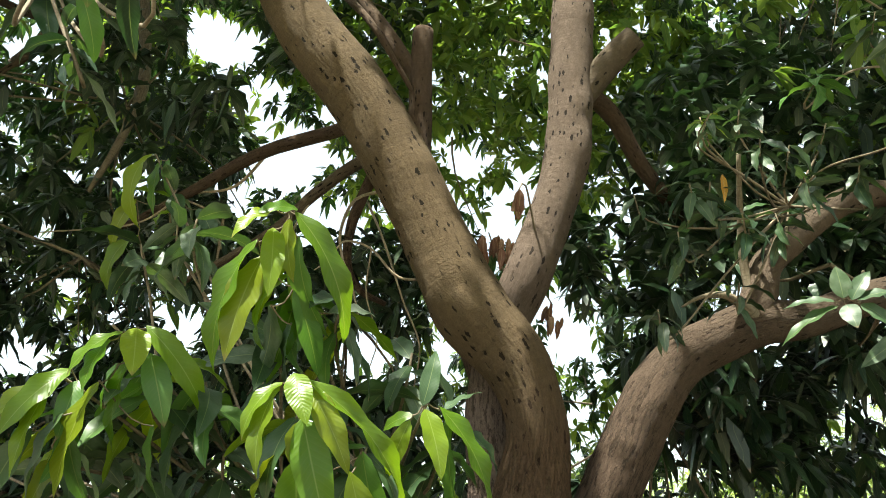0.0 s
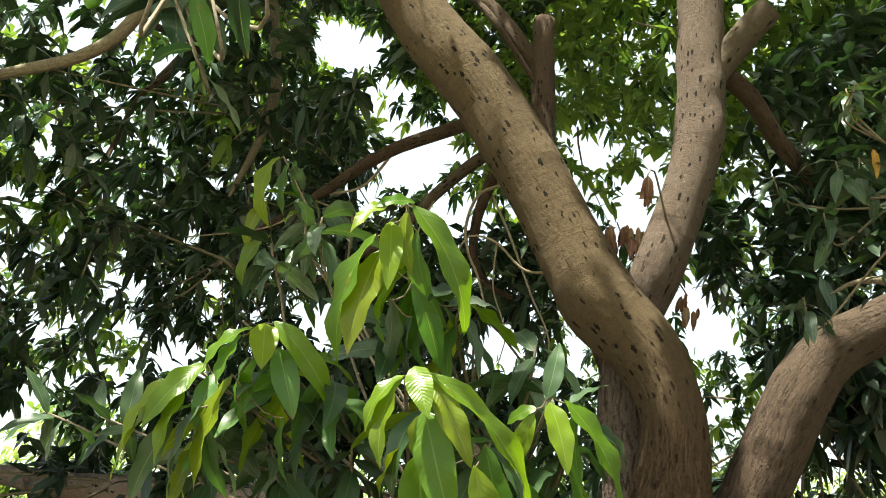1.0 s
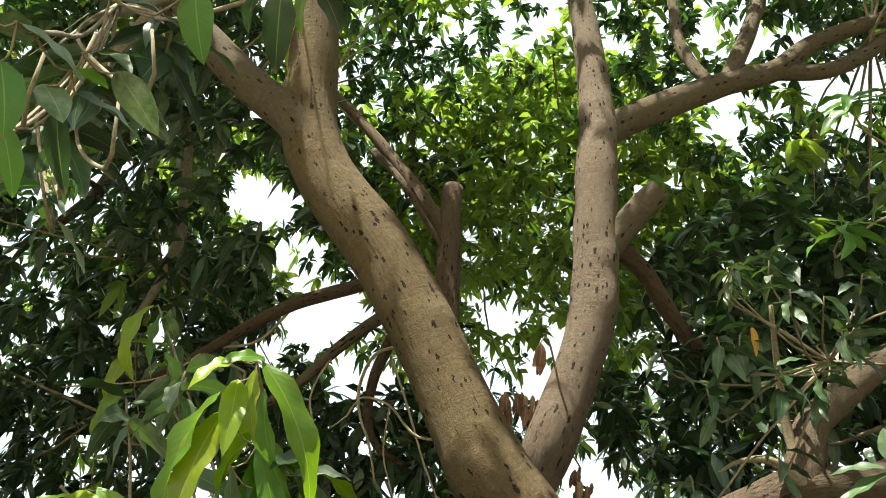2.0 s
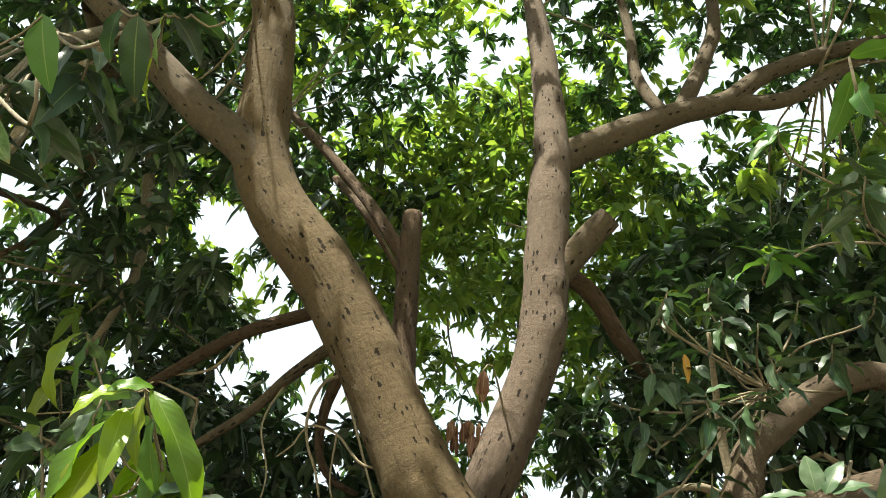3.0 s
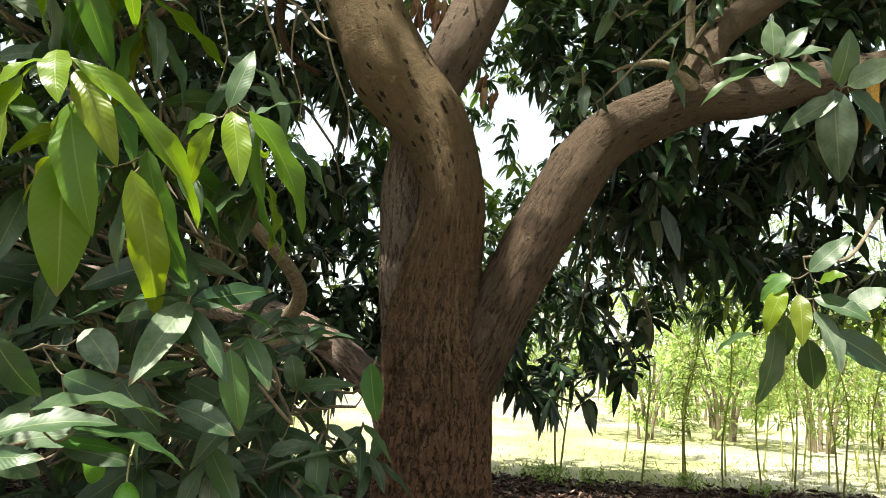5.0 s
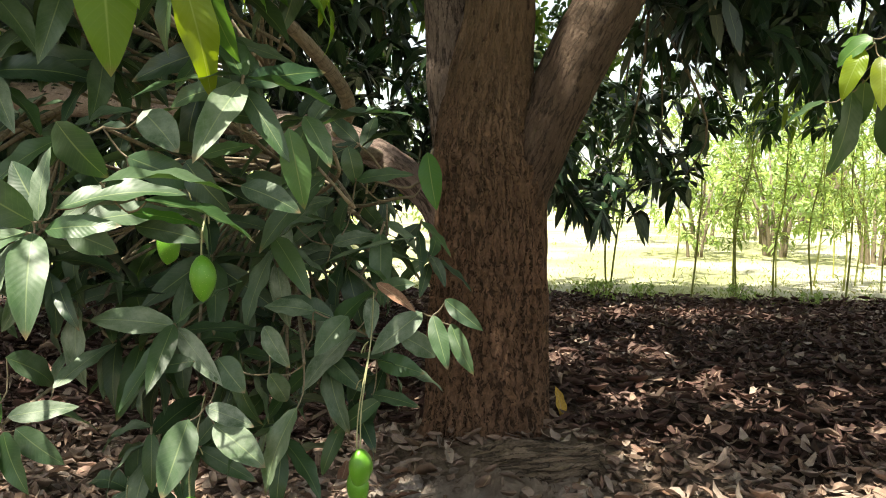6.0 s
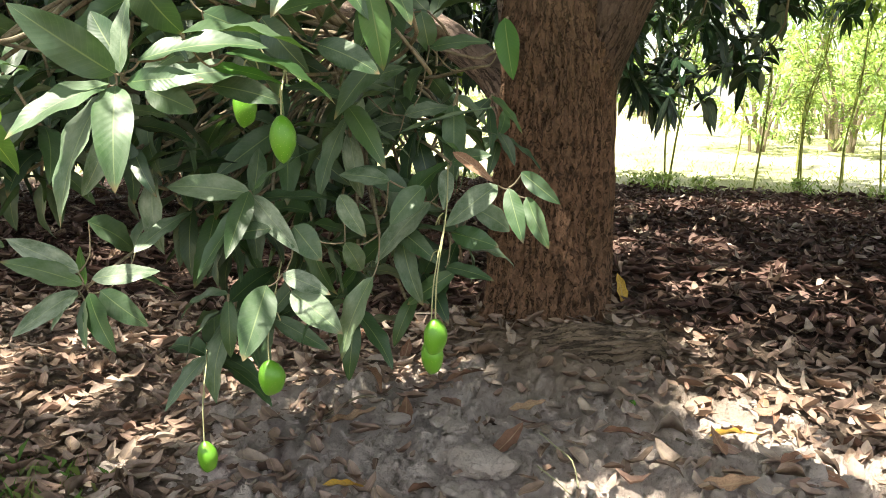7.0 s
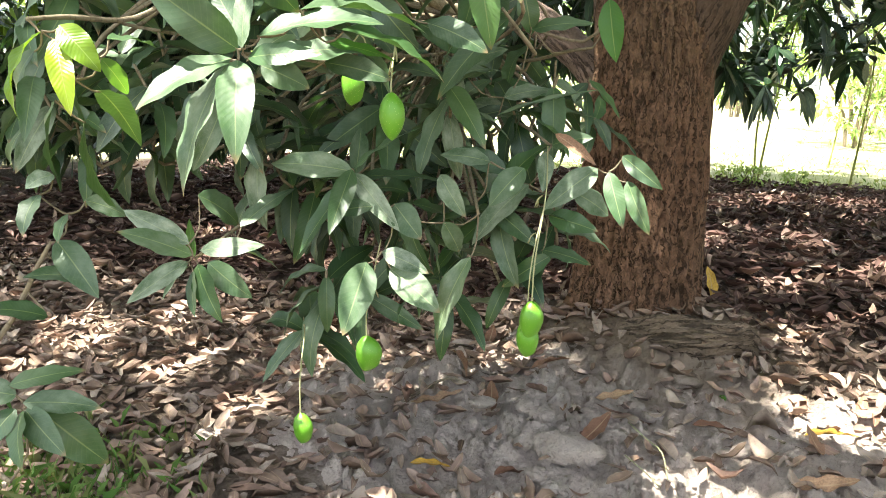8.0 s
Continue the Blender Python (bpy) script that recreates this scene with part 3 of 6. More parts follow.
def crumbled(x, y):
    """How far the dug earth stands over the ground: lumps of three sizes with clefts between; below it outside the dug place."""
    dug = math.exp(-(((x - 0.42) / 1.05) ** 2 + ((y - 2.42) / 0.62) ** 2)) * 1.5 + 0.35 * noise.noise(Vector((x * 3.0, y * 3.0, 4.0))) - 0.45
    if dug < -0.3:
        return -0.05
    q = Vector((x, y, 0.0))
    w = q + 0.03 * noise.noise_vector(q * 11.0) + 0.009 * noise.noise_vector(q * 38.0)
    h = 0.0
    for scale, tall, seed in ((15.0, 0.036, 0.0), (34.0, 0.022, 3.7), (80.0, 0.009, 8.1)):
        d = noise.voronoi(Vector((w.x * scale, w.y * scale, seed)))[0]
        kept = 0.35 + 0.9 * max(0.0, 0.5 + noise.noise(Vector((x * scale * 0.35, y * scale * 0.35, seed + 20.0))))
        h += tall * kept * min(1.0, (d[1] - d[0]) * 3.6) ** 0.6 * (1.0 - 0.25 * d[0])
    h += 0.006 * noise.noise(q * 70.0) - 0.014
    k = max(0.0, min(1.0, (dug + 0.3) / 0.45))
    return k * h - (1 - k) * 0.05


def floor_at(x, y):
    x, y = float(x), float(y)
    top = float(ground_z(x, y)) + ground_noise(x, y)
    return top + max(0.0, crumbled(x, y)) if -1.4 < x < 2.0 and 1.2 < y < 3.6 else top


def build_dug_soil():
    xs, ys = np.arange(-0.95, 1.85, 0.0064), np.arange(1.62, 3.2, 0.0064)
    verts = np.array([(a, b, float(ground_z(a, b)) + ground_noise(float(a), float(b)) + crumbled(float(a), float(b))) for b in ys for a in xs])
    n = len(xs)
    k, j = np.meshgrid(np.arange(len(ys) - 1), np.arange(n - 1), indexing="ij")
    a = (k * n + j).ravel()
    f = np.stack([a, a + 1, a + n + 1, a + n], 1)
    return tagged(new("dug_soil", mesh_of("dug_soil", verts, f, CLOD)), "dug crumbly dry grey soil in front of the trunk", "soil", kind="stuff")


build_ground()
build_dug_soil()

# ---- the mango tree ----
tree = thing("mango_tree", "old mango tree with forking grey-brown limbs and drooping dark leaves", "tree", at=(0.25, 3.4, 0.1))
BASE = np.array([0.25, 3.4, 0.1])


KNOTS += [(0.15, 3.14, 1.605, 0.06, 0.022), (-0.03, 3.06, 2.43, 0.11, 0.018), (0.05, 3.07, 2.30, 0.07, 0.012), (-0.15, 3.06, 3.05, 0.07, 0.02), (0.63, 3.45, 3.30, 0.10, 0.022), (0.58, 3.47, 3.55, 0.06, 0.014), (0.78, 3.19, 1.93, 0.07, 0.014), (0.45, 3.22, 1.30, 0.08, 0.016),
          (0.30, 3.17, 1.22, 0.16, 0.012), (0.18, 3.18, 0.95, 0.12, 0.012), (1.22, 3.15, 2.34, 0.07, 0.016), (-0.80, 2.97, 3.95, 0.08, 0.014)]


def limb(name, points, sides, step, material, lumps=0.06, ridges=0.0, label="", seed=0.0):
    v, f, u = tube(points, sides, step, lumps, ridges, seed)
    return child(name, mesh_of(name, v - BASE, f, material, u), tree, label)


limb("trunk", [(0.27, 3.42, -0.12, 0.33), (0.26, 3.42, 0.12, 0.285), (0.26, 3.42, 0.26, 0.256), (0.26, 3.42, 0.5, 0.243), (0.26, 3.41, 0.85, 0.235), (0.265, 3.40, 1.1, 0.222), (0.25, 3.38, 1.35, 0.210), (0.262, 3.34, 1.6, 0.165),
               (0.292, 3.29, 1.82, 0.134), (0.272, 3.27, 2.0, 0.130), (0.19, 3.255, 2.18, 0.146), (0.03, 3.23, 2.38, 0.166), (-0.07, 3.21, 2.58, 0.153), (-0.2, 3.19, 2.86, 0.150),
               (-0.34, 3.17, 3.15, 0.154), (-0.51, 3.14, 3.45, 0.158), (-0.70, 3.12, 3.71, 0.155), (-0.84, 3.10, 3.95, 0.152), (-0.92, 3.07, 4.23, 0.150), (-0.93, 3.03, 4.6, 0.135), (-0.96, 2.98, 5.1, 0.125), (-1.05, 2.95, 5.6, 0.10)],
     200, 0.013, BARK, 0.045, 0.017, "trunk, fissured red-brown below, bending into a smooth tan limb", 1.3)
limb("limb", [(-0.86, 3.06, 3.98, 0.10), (-0.98, 3.0, 4.16, 0.105), (-1.2, 2.93, 4.34, 0.098), (-1.47, 2.87, 4.63, 0.092), (-1.75, 2.8, 4.95, 0.08), (-2.1, 2.7, 5.3, 0.06)], 48, 0.025, BARK_LIMB, 0.06, 0.006, "", 5.2)
limb("limb", [(0.15, 3.44, 1.3, 0.12), (0.105, 3.42, 1.65, 0.11), (0.10, 3.46, 2.06, 0.105), (0.17, 3.53, 2.38, 0.105), (0.28, 3.5, 2.63, 0.112), (0.39, 3.52, 2.92, 0.110), (0.49, 3.54, 3.23, 0.112), (0.535, 3.56, 3.57, 0.115),
              (0.56, 3.58, 3.93, 0.115), (0.59, 3.6, 4.25, 0.113), (0.62, 3.68, 4.62, 0.108), (0.62, 3.8, 5.33, 0.095), (0.59, 3.9, 6.02, 0.08), (0.52, 4.0, 6.9, 0.05)],
     72, 0.018, BARK_BACK, 0.07, 0.010, "rougher pinkish-grey upright limb", 7.7)
limb("limb", [(0.60, 3.70, 4.52, 0.095), (0.78, 3.75, 4.66, 0.092), (1.05, 3.77, 4.8, 0.088), (1.42, 3.8, 4.97, 0.076), (1.74, 3.83, 5.08, 0.068), (2.0, 3.85, 5.3, 0.058), (2.4, 3.88, 5.49, 0.05), (2.9, 3.9, 5.62, 0.04)], 40, 0.03, BARK_LIMB, 0.06, 0.0, "", 9.1)
limb("branch", [(1.70, 3.83, 5.07, 0.055), (2.12, 3.9, 5.13, 0.05), (2.59, 3.95, 5.45, 0.044), (3.1, 4.0, 5.8, 0.03)], 24, 0.04, BARK_LIMB)
limb("branch", [(1.42, 3.81, 4.97, 0.055), (1.55, 3.87, 5.25, 0.055), (1.7, 3.92, 5.6, 0.054), (1.85, 4.0, 6.1, 0.046), (1.95, 4.1, 7.4, 0.02)], 24, 0.04, BARK_LIMB)
limb("branch", [(1.36, 3.81, 4.95, 0.04), (1.27, 3.86, 5.2, 0.04), (1.22, 3.92, 5.53, 0.038), (1.24, 4.0, 6.1, 0.034), (1.15, 4.1, 7.4, 0.015)], 24, 0.04, BARK_LIMB)
limb("stub", [(0.55, 3.58, 3.60, 0.07), (0.66, 3.58, 3.74, 0.075), (0.78, 3.55, 3.87, 0.073), (0.89, 3.5, 3.96, 0.066)], 40, 0.025, BARK_LIMB, 0.06, 0.0, "sawn-off grey limb stub", 2.2)
limb("branch", [(0.56, 3.66, 3.70, 0.055), (0.68, 3.74, 3.74, 0.052), (0.81, 3.87, 3.68, 0.05), (0.96, 4.03, 3.47, 0.046), (1.2, 4.25, 3.28, 0.04), (1.6, 4.6, 3.2, 0.03)], 32, 0.03, BARK_TRUNK)
limb("limb", [(0.36, 3.38, 1.12, 0.12), (0.45, 3.35, 1.36, 0.122), (0.54, 3.33, 1.57, 0.121), (0.65, 3.32, 1.78, 0.122), (0.76, 3.3, 1.99, 0.119), (0.90, 3.28, 2.16, 0.109), (1.07, 3.27, 2.25, 0.104), (1.24, 3.25, 2.31, 0.098),
              (1.46, 3.3, 2.34, 0.079), (1.7, 3.35, 2.43, 0.075), (2.07, 3.4, 2.53, 0.072), (2.6, 3.4, 2.7, 0.055)], 64, 0.02, BARK_LOW, 0.06, 0.008, "thick sun-flecked limb curving away low", 3.3)
limb("limb", [(1.18, 3.24, 2.26, 0.08), (1.24, 3.22, 2.42, 0.072), (1.29, 3.24, 2.56, 0.068), (1.42, 3.28, 2.68, 0.062), (1.63, 3.32, 2.85, 0.062), (1.84, 3.36, 2.94, 0.06), (2.05, 3.4, 2.95, 0.056), (2.5, 3.5, 3.05, 0.045)], 40, 0.025, BARK_LOW, 0.07, 0.0, "", 6.1)
limb("branch", [(1.20, 3.18, 2.30, 0.022), (1.14, 3.14, 2.35, 0.019), (1.06, 3.1, 2.385, 0.015), (0.95, 3.05, 2.36, 0.009), (0.86, 2.98, 2.30, 0.004)], 16, 0.03, BARK_TWIG, 0.08)
limb("branch", [(1.20, 3.20, 2.36, 0.02), (1.18, 3.18, 2.55, 0.018), (1.17, 3.1, 2.75, 0.014), (1.15, 2.95, 2.95, 0.008)], 12, 0.04, BARK_TWIG)
limb("limb", [(0.12, 3.42, 0.95, 0.085), (0.02, 3.5, 1.12, 0.072), (-0.2, 3.6, 1.29, 0.068), (-0.40, 3.7, 1.38, 0.068), (-0.67, 3.8, 1.44, 0.07), (-0.95, 3.9, 1.48, 0.072), (-1.7, 4.05, 1.58, 0.08), (-2.76, 4.2, 1.65, 0.085), (-3.4, 4.3, 1.7, 0.075), (-4.2, 4.4, 1.8, 0.05)],
     40, 0.03, BARK_PALE, 0.08, 0.005, "pale flaking low limb", 8.8)
limb("branch", [(-0.30, 3.25, 3.06, 0.05), (-0.55, 3.6, 3.55, 0.045), (-0.82, 4.0, 3.74, 0.042), (-1.2, 4.07, 3.68, 0.04), (-1.48, 4.13, 3.58, 0.036), (-1.75, 4.2, 3.46, 0.03), (-2.3, 4.4, 3.3, 0.018)], 24, 0.04, BARK_TRUNK)
limb("branch", [(-0.16, 3.30, 2.80, 0.042), (-0.4, 3.7, 3.35, 0.04), (-0.63, 4.0, 3.54, 0.037), (-0.92, 4.07, 3.37, 0.034), (-1.14, 4.13, 3.19, 0.031), (-1.45, 4.2, 3.03, 0.024), (-1.9, 4.4, 2.9, 0.014)], 24, 0.04, BARK_LIMB)
limb("branch", [(-0.5, 3.85, 3.46, 0.036), (-0.61, 4.0, 3.34, 0.034), (-0.69, 4.05, 3.15, 0.03), (-0.71, 4.1, 2.94, 0.025), (-0.64, 4.15, 2.8, 0.02), (-0.5, 4.2, 2.73, 0.014)], 16, 0.04, BARK_TRUNK)
limb("limb", [(0.10, 3.56, 2.1, 0.08), (-0.15, 4.0, 2.9, 0.082), (-0.32, 4.4, 3.4, 0.082), (-0.36, 4.5, 3.8, 0.08), (-0.36, 4.5, 4.19, 0.08), (-0.36, 4.5, 4.5, 0.076), (-0.35, 4.5, 4.82, 0.07)], 32, 0.04, BARK_TRUNK, 0.06, 0.0, "dark back limb, sawn off at its top", 1.9)
limb("branch", [(-0.38, 4.5, 4.42, 0.05), (-0.56, 4.5, 4.75, 0.05), (-0.75, 4.53, 5.06, 0.047), (-1.05, 4.55, 5.5, 0.042), (-1.5, 4.6, 6.1, 0.03)], 24, 0.04, BARK_TRUNK)
limb("branch", [(-2.6, 4.5, 6.3, 0.045), (-2.44, 4.5, 5.32, 0.045), (-2.31, 4.5, 4.53, 0.04), (-2.36, 4.45, 4.05, 0.03), (-2.5, 4.4, 3.6, 0.015)], 16, 0.05, BARK_TWIG)
limb("branch", [(-2.1, 2.9, 5.3, 0.06), (-2.6, 4.0, 5.7, 0.06), (-2.92, 4.4, 5.39, 0.055), (-3.14, 4.6, 5.06, 0.05), (-3.7, 4.8, 4.75, 0.035)], 16, 0.05, BARK_LIMB)
limb("branch", [(-1.75, 2.8, 4.95, 0.04), (-2.05, 2.8, 4.3, 0.036), (-2.2, 2.8, 3.83, 0.034), (-2.45, 2.8, 3.64, 0.032), (-2.95, 2.8, 3.58, 0.028), (-3.6, 2.8, 3.5, 0.018)], 16, 0.04, BARK_TWIG)
limb("root", [(0.10, 3.22, 0.06, 0.06), (0.26, 3.12, 0.15, 0.07), (0.44, 3.07, 0.19, 0.074), (0.57, 3.10, 0.195, 0.066), (0.65, 3.2, 0.17, 0.052), (0.74, 3.34, 0.05, 0.04)], 48, 0.012, BARK_ROOT, 0.34, 0.02, "bulging flaky surface root caked with earth", 5.5)
limb("root", [(0.11, 3.34, 0.34, 0.04), (0.06, 3.28, 0.22, 0.055), (0.0, 3.20, 0.10, 0.06), (-0.08, 3.12, 0.0, 0.05)], 40, 0.014, BARK, 0.2, 0.03, "", 2.5)


# crown: whorls of leaves on the outer shell, thinner on the near side
OPENINGS = [(0.58, 3.6, 0.34), (0.8, 3.45, 0.26), (0.5, 3.1, 0.18), (-0.25, 5.55, 0.38), (0.3, 4.9, 0.36), (-2.35, 5.55, 0.42), (-1.75, 4.85, 0.36), (-2.9, 5.2, 0.25), (-1.3, 3.35, 0.34), (-3.35, 7.4, 0.35), (4.0, 8.6, 0.42), (-5.0, 3.5, 0.25), (-7.0, 3.8, 0.3), (4.0, 2.75, 0.55), (3.4, 2.9, 0.4), (2.8, 3.6, 0.28), (-7.2, 2.7, 0.55), (-7.5, 8.0, 0.35), (-6.9, 8.5, 0.24), (-5.2, 8.9, 0.24), (-6.2, 6.4, 0.15), (-4.3, 6.6, 0.17), (-5.6, 2.95, 0.25), (-3.5, 8.8, 0.28), (-4.1, 5.5, 0.22), (5.6, 5.2, 0.22), (3.3, 5.6, 0.2), (-3.3, 3.7, 0.3), (-2.2, 5.5, 0.35), (-3.2, 7.2, 0.45), (-2.64, 6.3, 0.4), (-5.0, 4.9, 0.2), (-1.6, 6.3, 0.28)]


def open_here(p):
    """Gaps in the crown's far side that run inwards to its bare middle: x and z at 7.6 m, width."""
    gone = np.zeros(len(p), bool)
    heart = np.array([0.35, 0.2, 1.35])
    for x, z, r in OPENINGS:
        away = np.array([x, 7.6, z]) - heart
        along = (p - heart) @ away / (away @ away)
        off = np.linalg.norm(p - heart - along[:, None] * away, axis=1)
        ragged = np.array([1 + 0.75 * noise.noise(Vector(q) * 1.9) for q in p])
        gone |= (off < r * along * ragged) & (along > 0.45) & (rng.uniform(0, 1, len(p)) < 0.93)
    return gone


def patchy(p, scale, keep):
    v = np.array([noise.noise(Vector(q) * scale) for q in p])
    return v > keep


WELLS = [(0.93, 2.84, 0.0, 0.21), (0.62, 2.12, 0.0, 0.18), (0.45, 2.2, 0.0, 0.15), (0.2, 2.05, 0.0, 0.13), (1.25, 2.55, 0.0, 0.18), (1.1, 3.1, 0.1, 0.16), (1.42, 3.0, 0.0, 0.17), (1.65, 2.75, 0.0, 0.18), (-0.8, 2.35, 0.0, 0.14), (-1.5, 3.0, 0.0, 0.16), (-0.35, 2.5, 0.0, 0.12), (0.02, 2.92, 0.05, 0.15), (-0.02, 2.75, 0.0, 0.12), (-0.32, 2.85, 0.0, 0.16), (-0.62, 2.8, 0.0, 0.16), (1.6, 3.3, 0.1, 0.14), (0.9, 3.45, 0.1, 0.13), (-0.9, 3.0, 0.1, 0.16), (1.35, 2.2, 0.0, 0.13), (-1.2, 2.7, 0.0, 0.13), (-0.23, 1.3, 1.06, 0.3), (-0.25, 1.32, 1.9, 0.2), (-0.2, 1.35, 1.55, 0.18), (0.0, 1.57, 1.6, 0.14), (-0.62, 1.42, 1.7, 0.17)]
WELLS += [(1.2, 2.0, 1.5, 0.2), (-0.2, 3.12, 2.9, 0.15), (-0.5, 3.05, 3.5, 0.15), (-0.02, 3.12, 2.55, 0.13), (-0.7, 3.05, 3.85, 0.14), (0.45, 3.45, 3.25, 0.18), (0.57, 3.5, 4.0, 0.17), (0.72, 3.22, 1.95, 0.18), (1.06, 3.22, 2.3, 0.22), (0.58, 3.25, 1.65, 0.1), (0.3, 3.2, 2.0, 0.1), (-0.3, 3.6, 1.36, 0.16), (-0.7, 3.8, 1.5, 0.14), (0.9, 3.26, 2.2, 0.15), (0.8, 3.22, 2.0, 0.1), (0.62, 3.2, 1.75, 0.07), (1.25, 2.4, 2.1, 0.2), (0.54, 3.5, 3.7, 0.14), (0.4, 3.45, 3.0, 0.2), (-0.35, 3.1, 3.2, 0.1), (2.2, 4.0, 0.2, 0.16), (1.9, 2.8, 0.0, 0.16), (0.33, 3.42, 2.8, 0.22), (0.05, 3.4, 1.85, 0.16)]


def sunlit(p):
    """Whether a place lies in one of the gaps by which the sun comes down."""
    way = np.array(SUN_TO)
    gone = np.zeros(len(p), bool)
    for x, y, z, r in WELLS:
        d = p - np.array([x, y, z])
        along = d @ way
        gone |= (np.linalg.norm(d - along[:, None] * way, axis=1) < r) & (along > 0.8)
    return gone


def crown_shoots(count):
    az = rng.uniform(-np.pi, np.pi, count)
    z = 0.9 + 7.2 * rng.uniform(0, 1, count) ** 1.05
    radius = 4.7 * np.sqrt(np.clip(1 - (np.clip(z - 2.2, 0, 9) / 6.4) ** 2, 0.01, 1)) + rng.normal(0, 0.55, count)
    p = np.stack([0.25 + radius * np.sin(az), 3.4 + radius * np.cos(az), z], 1)
    hem = 1.2 + 0.5 * smooth(0.1, 0.35, az) + 0.4 * np.array([noise.noise(Vector((a * 1.7, 0, 3))) for a in az])
    keep = (p[:, 2] > hem) & patchy(p, 0.75, -0.46) & ~open_here(p) & ~sunlit(p)
    keep &= ~((p[:, 1] < 2.2) & (p[:, 1] > 0.1) & (p[:, 2] < 4.5) & (np.abs(p[:, 0]) < 2.6))
    keep &= ~((p[:, 1] <= 0.1) & (p[:, 2] < 2.7) & (np.abs(p[:, 0]) < 3.4))
    keep &= ~((p[:, 1] < 3.3) & (rng.uniform(0, 1, count) < np.where((p[:, 1] < 0.8) & (p[:, 2] < 3.6), 0.95, 0.25)))
    keep &= ~((p[:, 1] < 0.8) & (p[:, 1] > -1.6) & (np.abs(p[:, 0] + 1.3) < 1.0) & (rng.uniform(0, 1, count) < 0.1))
    middle = (np.abs(az + 0.05) < 0.42) & (p[:, 2] > 4.6)
    keep &= ~(middle & (rng.uniform(0, 1, count) < np.where(p[:, 2] > 6.9, 0.6, 0.38)))
    return p[keep]


def clump(x, y, z, rx, ry, rz, count):
    q = unit(rng.normal(size=(count, 3))) * (rng.uniform(0.15, 1, count) ** (1 / 3))[:, None]
    return np.array([x, y, z]) + q * np.array([rx, ry, rz])


def outward(p, lift=0.1):
    a = unit(p - np.array([0.25, 3.4, 2.6]))
    a = a + rng.normal(size=p.shape) * 0.55
    a[:, 2] += lift
    return unit(a)


def roof_shoots(count):
    r, a = 4.3 * np.sqrt(rng.uniform(0, 1, count)), rng.uniform(-np.pi, np.pi, count)
    p = np.stack([0.25 + r * np.sin(a), 3.4 + r * np.cos(a), 2.2 + 6.3 * np.sqrt(1 - (r / 4.75) ** 2) + rng.normal(0, 0.4, count)], 1)
    thin = (p[:, 1] > 4.6) & (np.abs(p[:, 0]) < 2.2) & (rng.uniform(0, 1, count) < 0.35)
    return p[patchy(p, 0.9, -0.25) & ~sunlit(p) & ~open_here(p) & ~thin]


# the three high clumps are out of view, added to block the sun
shell = np.vstack([crown_shoots(16000), roof_shoots(2900), clump(-0.7, 1.7, 5.9, 1.3, 0.7, 0.5, 190), clump(-0.7, 0.5, 6.0, 0.7, 0.5, 0.4, 120), clump(-2.0, 0.2, 5.8, 0.9, 0.7, 0.4, 150)])
shell = shell[~sunlit(shell)]
# patches of the far shell are recoloured as if the sun lit them
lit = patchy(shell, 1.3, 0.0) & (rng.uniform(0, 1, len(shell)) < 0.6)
sunny, shell = shell[lit & (shell[:, 1] > 3.5)], shell[~(lit & (shell[:, 1] > 3.5))]
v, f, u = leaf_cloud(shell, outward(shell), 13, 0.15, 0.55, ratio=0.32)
tagged(child("crown", mesh_of("crown", v - BASE, f, LEAF_MASS_SHADE, u), tree, "dense drooping mango leaves, their green darkened for shade"), kind="stuff")
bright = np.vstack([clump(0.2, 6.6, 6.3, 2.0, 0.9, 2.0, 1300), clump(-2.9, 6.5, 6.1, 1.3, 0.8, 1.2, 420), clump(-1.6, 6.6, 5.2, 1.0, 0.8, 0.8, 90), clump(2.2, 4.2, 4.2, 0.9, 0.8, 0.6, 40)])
bright = np.vstack([bright[~open_here(bright)], sunny])
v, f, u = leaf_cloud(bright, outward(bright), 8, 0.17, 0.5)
tagged(child("new_flush", mesh_of("new_flush", v - BASE, f, LEAF_MASS_SUNLIT, u), tree, "crown leaves coloured pale yellow-green for sun shining through"), kind="stuff")
